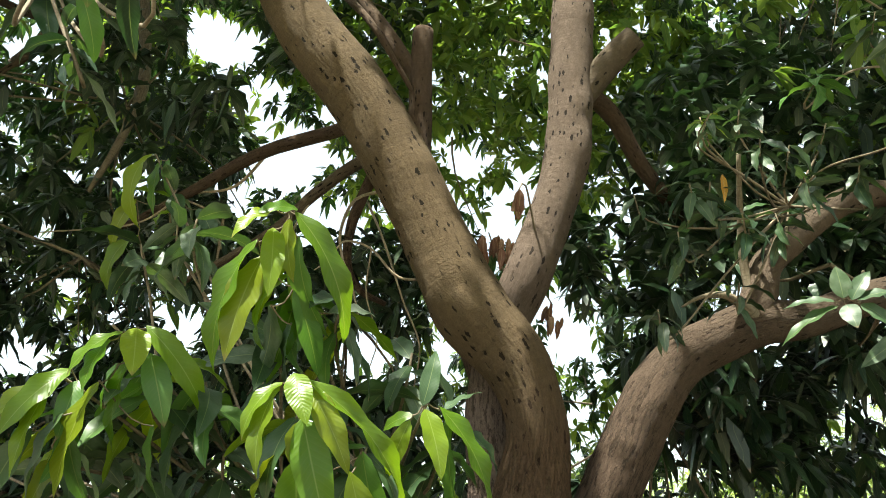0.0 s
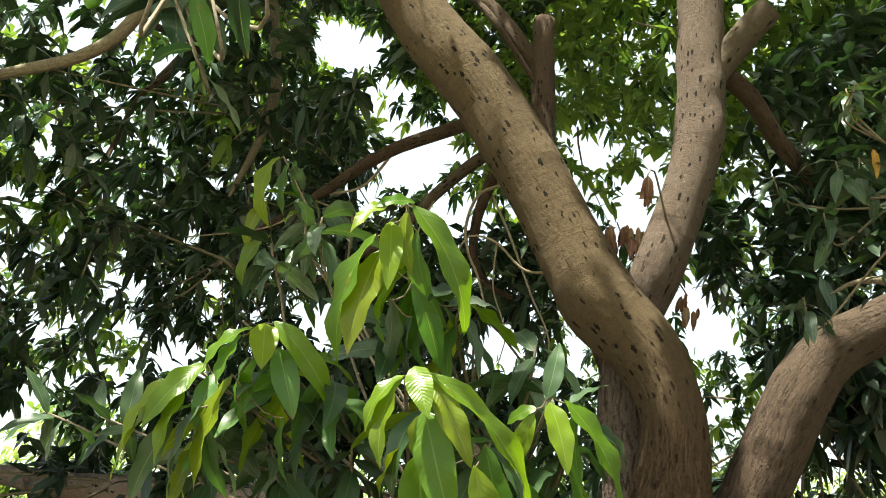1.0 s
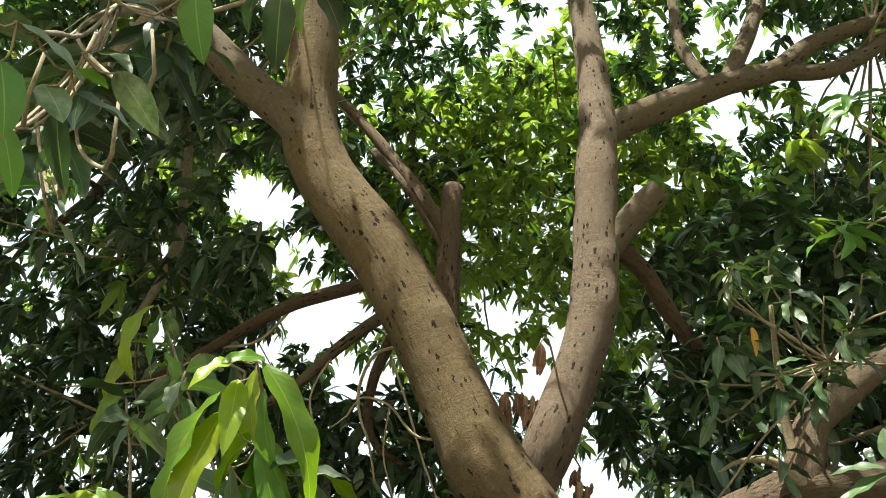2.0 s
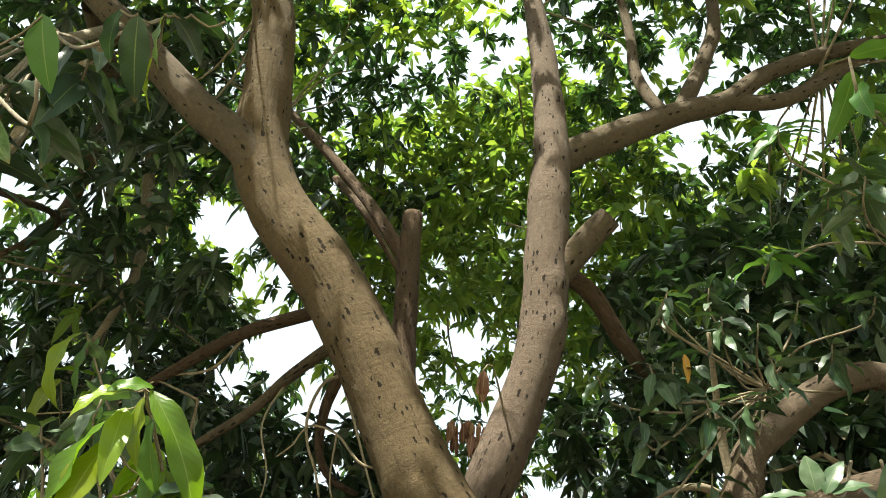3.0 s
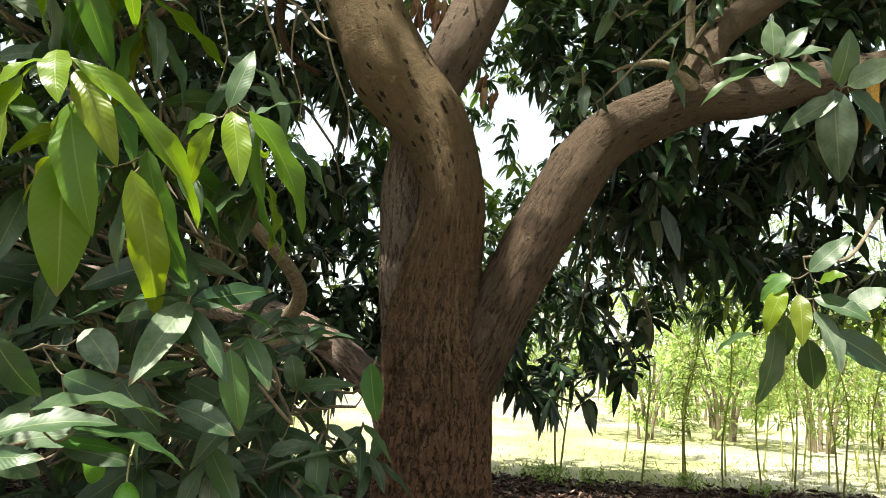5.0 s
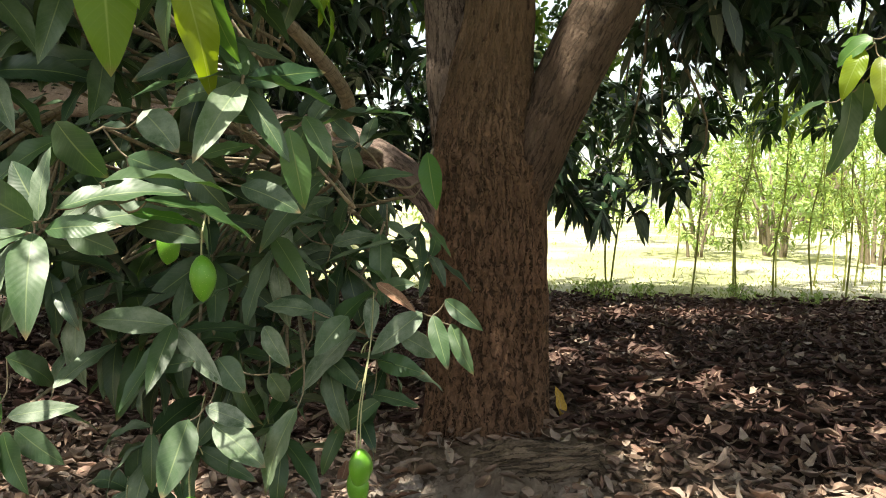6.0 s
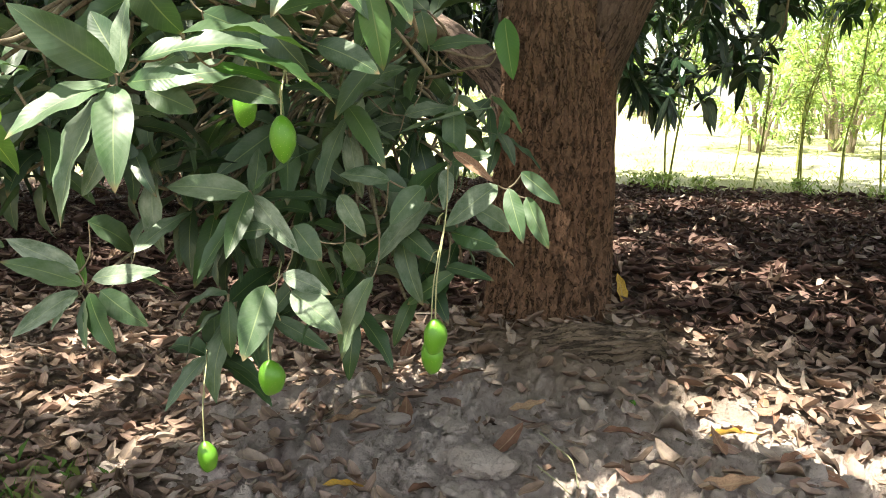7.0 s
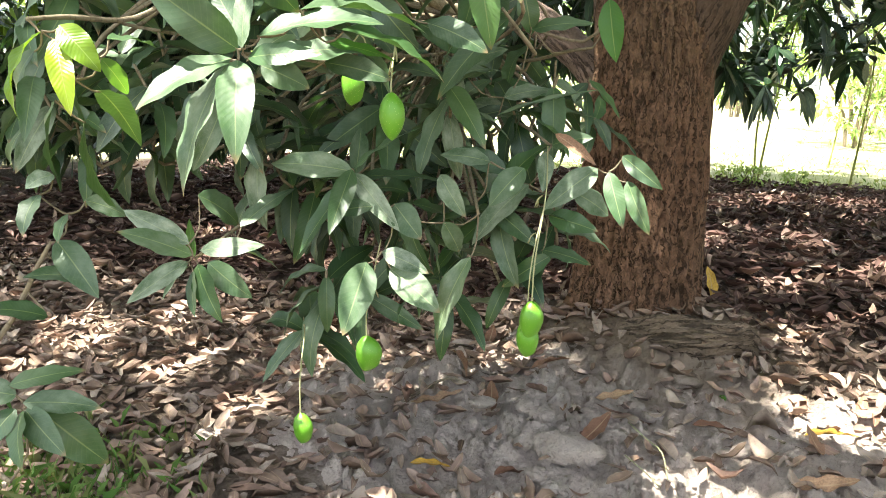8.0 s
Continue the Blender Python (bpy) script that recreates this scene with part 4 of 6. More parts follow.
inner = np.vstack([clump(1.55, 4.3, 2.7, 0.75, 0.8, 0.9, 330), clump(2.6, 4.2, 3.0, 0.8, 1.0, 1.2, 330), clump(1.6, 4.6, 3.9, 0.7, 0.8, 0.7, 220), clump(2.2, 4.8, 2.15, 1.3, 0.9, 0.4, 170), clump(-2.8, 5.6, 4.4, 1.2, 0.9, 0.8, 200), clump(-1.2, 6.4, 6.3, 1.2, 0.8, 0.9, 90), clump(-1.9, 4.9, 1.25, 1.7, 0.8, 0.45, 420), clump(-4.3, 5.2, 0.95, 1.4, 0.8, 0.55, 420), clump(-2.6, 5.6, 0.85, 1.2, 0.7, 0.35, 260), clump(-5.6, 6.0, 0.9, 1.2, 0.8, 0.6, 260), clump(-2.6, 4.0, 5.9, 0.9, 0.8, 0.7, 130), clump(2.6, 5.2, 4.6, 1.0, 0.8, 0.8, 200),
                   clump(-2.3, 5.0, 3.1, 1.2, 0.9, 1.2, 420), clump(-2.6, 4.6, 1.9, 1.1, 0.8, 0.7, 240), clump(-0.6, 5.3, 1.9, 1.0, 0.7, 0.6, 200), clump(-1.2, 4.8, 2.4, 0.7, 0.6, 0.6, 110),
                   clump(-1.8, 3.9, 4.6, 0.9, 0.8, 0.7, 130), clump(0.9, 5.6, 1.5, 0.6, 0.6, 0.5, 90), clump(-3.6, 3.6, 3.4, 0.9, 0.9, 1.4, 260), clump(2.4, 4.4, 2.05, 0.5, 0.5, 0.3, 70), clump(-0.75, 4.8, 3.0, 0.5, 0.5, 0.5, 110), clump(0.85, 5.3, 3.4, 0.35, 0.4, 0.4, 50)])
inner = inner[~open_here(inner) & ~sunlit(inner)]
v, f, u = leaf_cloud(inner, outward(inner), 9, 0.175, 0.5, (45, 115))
tagged(child("inner_foliage", mesh_of("inner_foliage", v - BASE, f, LEAF_INNER_SHADE, u), tree, "hanging dusty leaves with shade put into their colour"), kind="stuff")


def twig_mass(points, hubs, count, r):
    bits = []
    for p in points[rng.permutation(len(points))[:count]]:
        h = hubs[np.argmin(np.linalg.norm(hubs - p, axis=1))]
        away = p - h
        if np.linalg.norm(away) > 2.2:
            h = p - unit(away) * 1.2
        m = (p + h) / 2 + rng.normal(size=3) * 0.12
        bits.append(tube([(*h, r), (*m, r * 0.7), (*p, r * 0.3)], 5, 0.15, 0, 0, 0, False))
    return joined(bits)


HUBS = np.array([(1.6, 3.35, 2.6), (2.0, 3.6, 3.0), (2.4, 3.9, 5.4), (1.5, 4.5, 3.2), (-1.5, 4.2, 3.3), (-2.4, 4.3, 3.1), (-2.4, 4.5, 4.3), (-0.4, 4.5, 5.0), (-1.5, 4.6, 6.0), (0.6, 3.9, 6.2), (-1.0, 3.0, 5.4), (-2.8, 4.2, 1.7), (-0.8, 4.6, 2.8), (1.0, 4.6, 2.2)])
v, f, u = twig_mass(np.vstack([inner, shell]), HUBS, 260, 0.010)
tagged(child("twig_tangle", mesh_of("twig_tangle", v - BASE, f, BARK_TWIG, u), tree, "thin crooked grey twigs"), kind="stuff")

# leafy shoots near the camera's way, leaf by leaf
KINDS = {"old": LEAF_OLD, "dusty": LEAF_DUSTY, "shade": LEAF_SHADE, "young": LEAF_YOUNG, "fresh": LEAF_FRESH, "yellow": LEAF_YELLOW, "brown": LEAF_BROWN}
LEAVES = {}
BENDS = ((18, 0.31, 0.012, 0.22, 4), (34, 0.33, 0.018, 0.26, -8), (55, 0.32, 0.020, 0.28, 10), (75, 0.30, 0.016, 0.30, -5), (26, 0.30, 0.02, 0.15, 14), (105, 0.30, 0.016, 0.3, 6))
for kind, mat in KINDS.items():
    LEAVES[kind] = [leaf_mesh(f"{kind}_leaf", b, w * (0.74 if kind == "young" else 0.9), mat, wv * (1.8 if kind == "young" else 1.3), fo, tw) for b, w, wv, fo, tw in BENDS]
pick = random.Random(11)


YOUNG_MIX = ("young", ("young", "young", "fresh"))
FRUITS = ((-0.074, 1.483, 0.98, 0.25), (-0.197, 1.608, 1.02, 0.3), (-0.195, 1.70, 0.50, 0.4), (0.115, 1.79, 0.56, 0.5), (-0.37, 1.76, 0.29, 0.4))


FLECKS = ((0.72, 3.2, 1.95), (1.06, 3.18, 2.3), (0.58, 3.22, 1.65), (0.90, 3.2, 2.2), (0.80, 3.2, 2.02), (0.62, 3.2, 1.75), (0.42, 3.42, 2.95), (0.36, 3.42, 2.8), (0.5, 3.45, 3.3))


def in_clearing(p):
    """Leaves keep clear of the fruit, of the gap beside the trunk and of the sun's way to the lit whorl."""
    for *q, deep in FRUITS:
        d = p - Vector(q)
        if abs(d.x) < 0.075 and abs(d.z) < 0.09 and -deep < d.y < 0.06:
            return True
    for q in FLECKS:
        d = p - Vector(q)
        along = d.dot(SUN_TO)
        if along > 0.12 and (d - SUN_TO * along).length < 0.06:
            return True
    d = p - Vector((-0.23, 1.3, 1.06))
    along = d.dot(SUN_TO)
    if 0.2 < along < 2.5 and (d - SUN_TO * along).length < 0.24:
        return True
    d = p - Vector((0.12, 2.2, 1.12))
    return abs(d.x) < 0.13 and abs(d.z) < 0.09 and abs(d.y) < 0.6


def shoot(tip, hub, count, size, style, kind, label=""):
    """A twig from hub to tip with its leaves: 'hang' droops, 'rosette' spreads, 'spray' sits along the twig."""
    tip, hub = Vector(tip), Vector(hub)
    back = (hub - tip)
    side = Vector((pick.uniform(-1, 1), pick.uniform(-1, 1), pick.uniform(-0.4, 0.8))) * 0.07
    axis = -back.normalized()
    if style != "spray":
        axis = (axis * 0.3 + Vector((pick.uniform(-0.35, 0.35), -0.2, 0.9))).normalized()
    if style == "rosette":
        axis = Vector((pick.uniform(-0.4, 0.4), -0.55 + pick.uniform(-0.25, 0.25), 0.65 + pick.uniform(-0.25, 0.2))).normalized()
    p1 = tip - axis * 0.12
    mid = p1.lerp(hub, 0.45) + side * 1.6 + Vector((0, 0, -0.06))
    v, f, u = tube([(*hub, 0.006), (*mid, 0.0045), (*p1, 0.004), (*tip, 0.003)], 8, 0.04, 0.05)
    twig = child("leafy_shoot", mesh_of("leafy_shoot", v - BASE, f, BARK_TWIG, u), tree, label)
    spin = pick.uniform(0, 6.3)
    ref = axis.orthogonal().normalized()
    other = axis.cross(ref)
    for k in range(count):
        a = spin + k * 2.399 + pick.uniform(-0.25, 0.25)
        out = ref * math.cos(a) + other * math.sin(a)
        down = k / max(1, count - 1)
        if style == "hang":
            low, high = (-0.35, 0.45) if kind not in YOUNG_MIX else (-0.8, 0.1)
            way = out * pick.uniform(0.5, 0.9) + Vector((0, 0, pick.uniform(low, high) - 0.5 * down))
            shape = pick.choice((1, 2, 2, 3, 4) if kind not in YOUNG_MIX else (2, 3, 5, 3, 1))
            spot = tip - axis * 0.09 * down
        elif style == "rosette":
            way = out + axis * (0.4 - 0.5 * down + pick.uniform(-0.15, 0.15)) + Vector((0, 0, -0.15))
            shape = pick.choice((0, 1, 1, 2, 4))
            spot = tip - axis * 0.035 * down
        else:
            way = out * 0.9 + axis * (0.7 - 0.6 * down) + Vector((0, 0, -0.18))
            shape = pick.choice((0, 1, 4, 4))
            spot = tip - axis * 0.13 * down
        use = kind if isinstance(kind, str) else kind[k % len(kind)]
        s = size * pick.uniform(0.78, 1.15)
        up = Vector((0, 0, 1)) + out * 0.5
        if style == "rosette":
            up = axis * 0.8 + Vector((0, 0, 0.35))
        elif style == "spray":
            up = Vector((0, -0.45, 0.8)) + out * 0.1
        heart = spot + way.normalized() * s * 0.5
        if in_clearing(heart) or in_clearing(spot + way.normalized() * s * 0.85) or in_clearing(heart - Vector((0, 0, s * 0.35))):
            continue
        leaf = child("leaf", pick.choice(LEAVES[use][shape:shape + 1]), twig)
        leaf.matrix_basis = aim(spot - Vector(BASE), way, up, s, pick.uniform(-0.7, 0.7))
    return twig


LOW_HUB, MID_HUB = (-0.28, 2.55, 1.22), (-0.32, 2.3, 1.35)
limb("branch", [(-0.22, 3.6, 1.30, 0.03), (-0.26, 3.1, 1.30, 0.026), (-0.29, 2.55, 1.24, 0.02), (-0.32, 2.2, 1.30, 0.014)], 16, 0.03, BARK_TWIG, 0.06)
limb("branch", [(-0.45, 3.72, 1.38, 0.035), (-0.32, 3.4, 1.52, 0.03), (-0.42, 2.9, 1.72, 0.022), (-0.55, 2.4, 1.80, 0.013)], 16, 0.03, BARK_TWIG, 0.06)
# whorls that hang close by, leaf by leaf: base, tip, width, kind, how far it bends
LEAF_KINDS = {"Y": "young", "F": "fresh", "O": "old", "D": "dusty", "S": "shade"}
YOUNG_ROOT, SIDE_ROOT, OVER_ROOT = (-0.30, 2.45, 1.45), (-0.70, 1.18, 0.60), (-1.1, 1.7, 3.5)


def bent_chord(shape):
    """How far the tip of a bent leaf lies along and below its first direction."""
    a = np.radians(BENDS[shape][0]) * np.linspace(0, 1, 14)[1:] ** 1.2
    return float(np.cos(a).sum() / 13), float(np.sin(a).sum() / 13)


def laid_leaf(parent, base, tip, width, kind, shape):
    """A leaf from base to tip, its upper face turned outwards and up."""
    base, tip = Vector(base), Vector(tip)
    run, drop = bent_chord(shape)
    a, size = math.atan2(drop, run), (tip - base).length / math.hypot(run, drop)
    along = (tip - base).normalized()
    face = Vector((pick.uniform(-0.45, 0.45), -0.75, 0.55 + pick.uniform(-0.3, 0.3)))
    x = along.cross(face).normalized()
    up = x.cross(along)
    y, z = along * math.cos(a) + up * math.sin(a), up * math.cos(a) - along * math.sin(a)
    wide = (1.1 if kind == "young" else 0.98) * width / (BENDS[shape][1] * (0.74 if kind == "young" else 0.9))
    leaf = child("leaf", LEAVES[kind][shape], parent)
    leaf.matrix_basis = Matrix.Translation(base - Vector(BASE)) @ Matrix((x * wide, y * size, z * size)).transposed().to_4x4()


def whorl(tip, root, label, leaves):
    tip, root = Vector(tip), Vector(root)
    mid = tip.lerp(root, 0.5) + Vector((0, 0, -0.07))
    bits = [tube([(*root, 0.006), (*mid, 0.0048), (*tip.lerp(mid, 0.25), 0.004), (*tip, 0.003)], 8, 0.04, 0.05)]
    nodes = [tip.lerp(mid, k * 0.12) for k in range(5)]
    for row in sorted(leaves, key=lambda q: (Vector(q[:3]) - tip).length):
        base, far = Vector(row[:3]), Vector(row[3:6])
        start = min(nodes, key=lambda q: (q - base).length)
        off = (base - start).length
        bend = start.lerp(base, 0.5) + Vector((0, 0.2 * off, -0.2 * off))
        bits.append(tube([(*start, 0.0020), (*bend, 0.0017), (*base.lerp(far, 0.03), 0.0014)], 5, 0.025, 0, cap=False))
        nodes.append(base)
    v, f, u = joined(bits)
    twig = child("leafy_shoot", mesh_of("leafy_shoot", v - BASE, f, BARK_TWIG, u), tree, label)
    for row in leaves:
        laid_leaf(twig, row[:3], row[3:6], row[6], LEAF_KINDS[row[7]], row[8])


whorl((-0.26, 1.393, 2.017), YOUNG_ROOT, "shoot of glossy yellow-green young leaves", [
    (-0.277, 1.379, 2.012, -0.343, 1.313, 1.927, 0.035, "Y", 2), (-0.288, 1.39, 1.98, -0.275, 1.355, 1.821, 0.044, "Y", 1), (-0.309, 1.405, 1.927, -0.363, 1.401, 1.709, 0.072, "Y", 1), (-0.318, 1.39, 1.956, -0.399, 1.456, 1.697, 0.056, "Y", 2),
    (-0.247, 1.387, 2.014, -0.159, 1.508, 1.77, 0.054, "Y", 3), (-0.258, 1.39, 1.999, -0.242, 1.404, 1.867, 0.042, "Y", 1), (-0.24, 1.409, 1.967, -0.19, 1.519, 1.785, 0.049, "F", 2), (-0.249, 1.443, 1.875, -0.219, 1.561, 1.715, 0.051, "F", 1),
    (-0.296, 1.442, 1.835, -0.358, 1.577, 1.705, 0.061, "D", 1), (-0.186, 1.476, 1.825, -0.107, 1.601, 1.851, 0.04, "D", 1), (-0.256, 1.464, 1.804, -0.288, 1.643, 1.694, 0.058, "O", 1), (-0.24, 1.387, 2.017, -0.311, 1.343, 1.99, 0.03, "Y", 2)])
whorl((-0.229, 1.399, 1.68), YOUNG_ROOT, "shoot of glossy yellow-green young leaves", [
    (-0.241, 1.384, 1.665, -0.303, 1.369, 1.556, 0.035, "Y", 3), (-0.247, 1.384, 1.658, -0.267, 1.361, 1.492, 0.043, "Y", 2), (-0.223, 1.389, 1.683, -0.18, 1.343, 1.579, 0.047, "Y", 1), (-0.199, 1.412, 1.661, -0.118, 1.423, 1.503, 0.049, "Y", 2),
    (-0.208, 1.401, 1.677, -0.042, 1.583, 1.437, 0.039, "Y", 3), (-0.21, 1.424, 1.61, -0.148, 1.429, 1.391, 0.068, "Y", 1), (-0.221, 1.44, 1.534, -0.218, 1.47, 1.297, 0.09, "Y", 0), (-0.13, 1.494, 1.518, -0.101, 1.586, 1.276, 0.062, "Y", 1),
    (-0.108, 1.495, 1.556, -0.063, 1.62, 1.343, 0.072, "F", 1), (-0.215, 1.424, 1.6, -0.226, 1.454, 1.514, 0.041, "Y", 1)])
whorl((0.008, 1.574, 1.662), YOUNG_ROOT, "shoot of yellow-green young leaves above dusty old ones", [
    (-0.025, 1.562, 1.625, -0.076, 1.615, 1.518, 0.036, "Y", 2), (0.005, 1.566, 1.648, 0.041, 1.541, 1.506, 0.047, "Y", 1), (0.033, 1.574, 1.654, 0.13, 1.644, 1.444, 0.055, "Y", 2), (0.053, 1.587, 1.634, 0.076, 1.717, 1.417, 0.051, "F", 1),
    (0.089, 1.606, 1.608, 0.143, 1.756, 1.535, 0.042, "O", 1), (0, 1.563, 1.653, 0.023, 1.603, 1.778, 0.042, "D", 4), (0.038, 1.579, 1.645, 0.12, 1.652, 1.698, 0.034, "D", 4), (-0.019, 1.562, 1.635, -0.083, 1.589, 1.608, 0.028, "Y", 2)])
whorl((-0.62, 1.45, 1.8), YOUNG_ROOT, "shoot of glossy yellow-green young leaves", [
    (-0.598, 1.454, 1.787, -0.681, 1.422, 1.692, 0.045, "Y", 2), (-0.576, 1.462, 1.797, -0.542, 1.405, 1.685, 0.055, "Y", 1), (-0.621, 1.447, 1.77, -0.642, 1.416, 1.657, 0.05, "Y", 1), (-0.634, 1.46, 1.689, -0.691, 1.475, 1.454, 0.062, "Y", 1),
    (-0.551, 1.487, 1.751, -0.504, 1.495, 1.602, 0.06, "F", 1), (-0.559, 1.468, 1.804, -0.46, 1.584, 1.635, 0.05, "Y", 3), (-0.538, 1.522, 1.614, -0.543, 1.603, 1.473, 0.047, "F", 1), (-0.688, 1.444, 1.623, -0.762, 1.503, 1.446, 0.074, "D", 1),
    (-0.604, 1.467, 1.726, -0.655, 1.528, 1.643, 0.045, "F", 1), (-0.587, 1.472, 1.739, -0.635, 1.562, 1.563, 0.06, "Y", 1)])
whorl((-0.72, 1.48, 1.7), YOUNG_ROOT, "shoot of olive and yellow-green young leaves", [
    (-0.705, 1.473, 1.717, -0.792, 1.412, 1.572, 0.049, "Y", 2), (-0.722, 1.466, 1.702, -0.761, 1.429, 1.497, 0.051, "Y", 1), (-0.738, 1.459, 1.695, -0.845, 1.43, 1.536, 0.046, "Y", 2), (-0.692, 1.485, 1.696, -0.699, 1.458, 1.573, 0.049, "F", 1),
    (-0.751, 1.454, 1.679, -0.872, 1.454, 1.471, 0.056, "Y", 1), (-0.706, 1.492, 1.625, -0.664, 1.57, 1.447, 0.059, "F", 1), (-0.758, 1.465, 1.598, -0.854, 1.506, 1.43, 0.061, "O", 1)])
whorl((-0.973, 2.205, 2.618), YOUNG_ROOT, "shoot of curled yellowish leaves", [
    (-0.979, 2.193, 2.612, -1.007, 2.252, 2.367, 0.06, "Y", 5), (-0.954, 2.213, 2.599, -0.968, 2.252, 2.41, 0.06, "Y", 1), (-0.932, 2.218, 2.608, -0.931, 2.293, 2.489, 0.06, "F", 1), (-0.922, 2.278, 2.505, -0.883, 2.262, 2.4, 0.068, "D", 1),
    (-0.853, 2.325, 2.471, -0.782, 2.33, 2.342, 0.068, "D", 1), (-1.03, 2.29, 2.363, -1.105, 2.316, 2.167, 0.06, "Y", 5), (-1.011, 2.328, 2.297, -1.077, 2.362, 2.143, 0.068, "D", 1), (-1.031, 2.239, 2.472, -1.109, 2.284, 2.307, 0.048, "Y", 3)])
whorl((-0.233, 1.307, 1.064), LOW_HUB, "sunlit whorl of broad dusty leaves", [
    (-0.234, 1.295, 1.069, -0.326, 1.211, 1.153, 0.061, "D", 1), (-0.242, 1.29, 1.057, -0.326, 1.189, 0.984, 0.051, "D", 1), (-0.246, 1.287, 1.047, -0.285, 1.23, 0.867, 0.06, "O", 1), (-0.234, 1.294, 1.055, -0.199, 1.225, 0.917, 0.054, "D", 2),
    (-0.223, 1.302, 1.059, -0.116, 1.316, 1.066, 0.039, "O", 4), (-0.211, 1.308, 1.088, -0.049, 1.379, 1.111, 0.053, "D", 1), (-0.229, 1.297, 1.071, -0.228, 1.326, 1.176, 0.039, "O", 0), (-0.223, 1.301, 1.073, -0.293, 1.334, 1.156, 0.051, "D", 0),
    (-0.128, 1.355, 1.084, -0.057, 1.453, 1.062, 0.024, "F", 4), (-0.11, 1.363, 1.102, 0, 1.527, 1.033, 0.048, "O", 1), (-0.159, 1.336, 1.127, -0.034, 1.535, 1.108, 0.051, "D", 1)])
whorl((-0.538, 1.635, 0.673), LOW_HUB, "whorl of dusty green leaves over the litter", [
    (-0.538, 1.625, 0.682, -0.649, 1.544, 0.735, 0.05, "O", 4), (-0.545, 1.626, 0.705, -0.674, 1.596, 0.767, 0.05, "D", 4), (-0.544, 1.618, 0.67, -0.609, 1.512, 0.604, 0.043, "D", 1), (-0.539, 1.619, 0.663, -0.535, 1.52, 0.617, 0.031, "D", 0),
    (-0.528, 1.627, 0.664, -0.449, 1.585, 0.564, 0.052, "O", 1), (-0.512, 1.639, 0.668, -0.42, 1.65, 0.6, 0.054, "D", 1), (-0.526, 1.635, 0.691, -0.415, 1.692, 0.701, 0.043, "D", 4), (-0.534, 1.627, 0.679, -0.582, 1.684, 0.743, 0.021, "F", 0),
    (-0.538, 1.65, 0.8, -0.523, 1.776, 0.719, 0.064, "O", 1), (-0.465, 1.684, 0.736, -0.423, 1.844, 0.798, 0.043, "D", 4), (-0.534, 1.62, 0.652, -0.499, 1.569, 0.574, 0.033, "O", 0), (-0.485, 1.662, 0.694, -0.42, 1.765, 0.631, 0.052, "O", 1)])
whorl((-0.44, 1.05, 0.5), SIDE_ROOT, "low whorl of dusty leaves by the grass tuft", [
    (-0.463, 1.082, 0.619, -0.389, 1.142, 0.63, 0.033, "D", 4), (-0.446, 1.087, 0.595, -0.364, 1.139, 0.579, 0.037, "D", 1), (-0.442, 1.086, 0.587, -0.36, 1.064, 0.543, 0.04, "D", 1), (-0.428, 1.097, 0.582, -0.37, 1.153, 0.489, 0.058, "O", 1),
    (-0.444, 1.083, 0.585, -0.393, 1.026, 0.534, 0.039, "D", 1), (-0.45, 1.079, 0.589, -0.472, 1.042, 0.54, 0.039, "O", 1), (-0.453, 1.085, 0.605, -0.503, 1.054, 0.618, 0.039, "O", 1)])
whorl((-0.56, 1.28, 0.77), SIDE_ROOT, "grey dusty leaves on a bare twig", [
    (-0.548, 1.279, 0.774, -0.468, 1.269, 0.692, 0.051, "D", 1), (-0.54, 1.295, 0.813, -0.519, 1.25, 0.776, 0.026, "D", 1), (-0.512, 1.293, 0.716, -0.549, 1.208, 0.73, 0.035, "D", 1), (-0.544, 1.246, 0.66, -0.601, 1.182, 0.682, 0.039, "D", 1),
    (-0.522, 1.315, 0.834, -0.498, 1.38, 0.801, 0.035, "O", 1), (-0.57, 1.274, 0.844, -0.555, 1.22, 0.789, 0.033, "D", 2), (-0.556, 1.291, 0.874, -0.577, 1.255, 0.855, 0.039, "D", 2)])
whorl((-0.5, 1.2, 1.1), (-0.62, 1.9, 1.32), "shoot of bright yellow-green young leaves", [
    (-0.482, 1.204, 1.084, -0.499, 1.173, 0.963, 0.032, "Y", 3), (-0.471, 1.215, 1.076, -0.426, 1.186, 0.972, 0.032, "Y", 1), (-0.465, 1.219, 1.094, -0.409, 1.229, 1.032, 0.038, "Y", 2), (-0.427, 1.252, 1.052, -0.425, 1.305, 1.001, 0.029, "F", 1),
    (-0.454, 1.23, 1.02, -0.471, 1.29, 0.937, 0.038, "D", 1), (-0.474, 1.212, 0.991, -0.512, 1.248, 0.879, 0.048, "D", 1), (-0.446, 1.235, 0.965, -0.465, 1.317, 0.826, 0.057, "O", 1), (-0.49, 1.198, 1.058, -0.55, 1.224, 0.995, 0.036, "O", 1),
    (-0.419, 1.258, 1.078, -0.421, 1.37, 1.072, 0.032, "D", 4), (-0.431, 1.25, 1.007, -0.464, 1.383, 0.916, 0.045, "O", 1)])
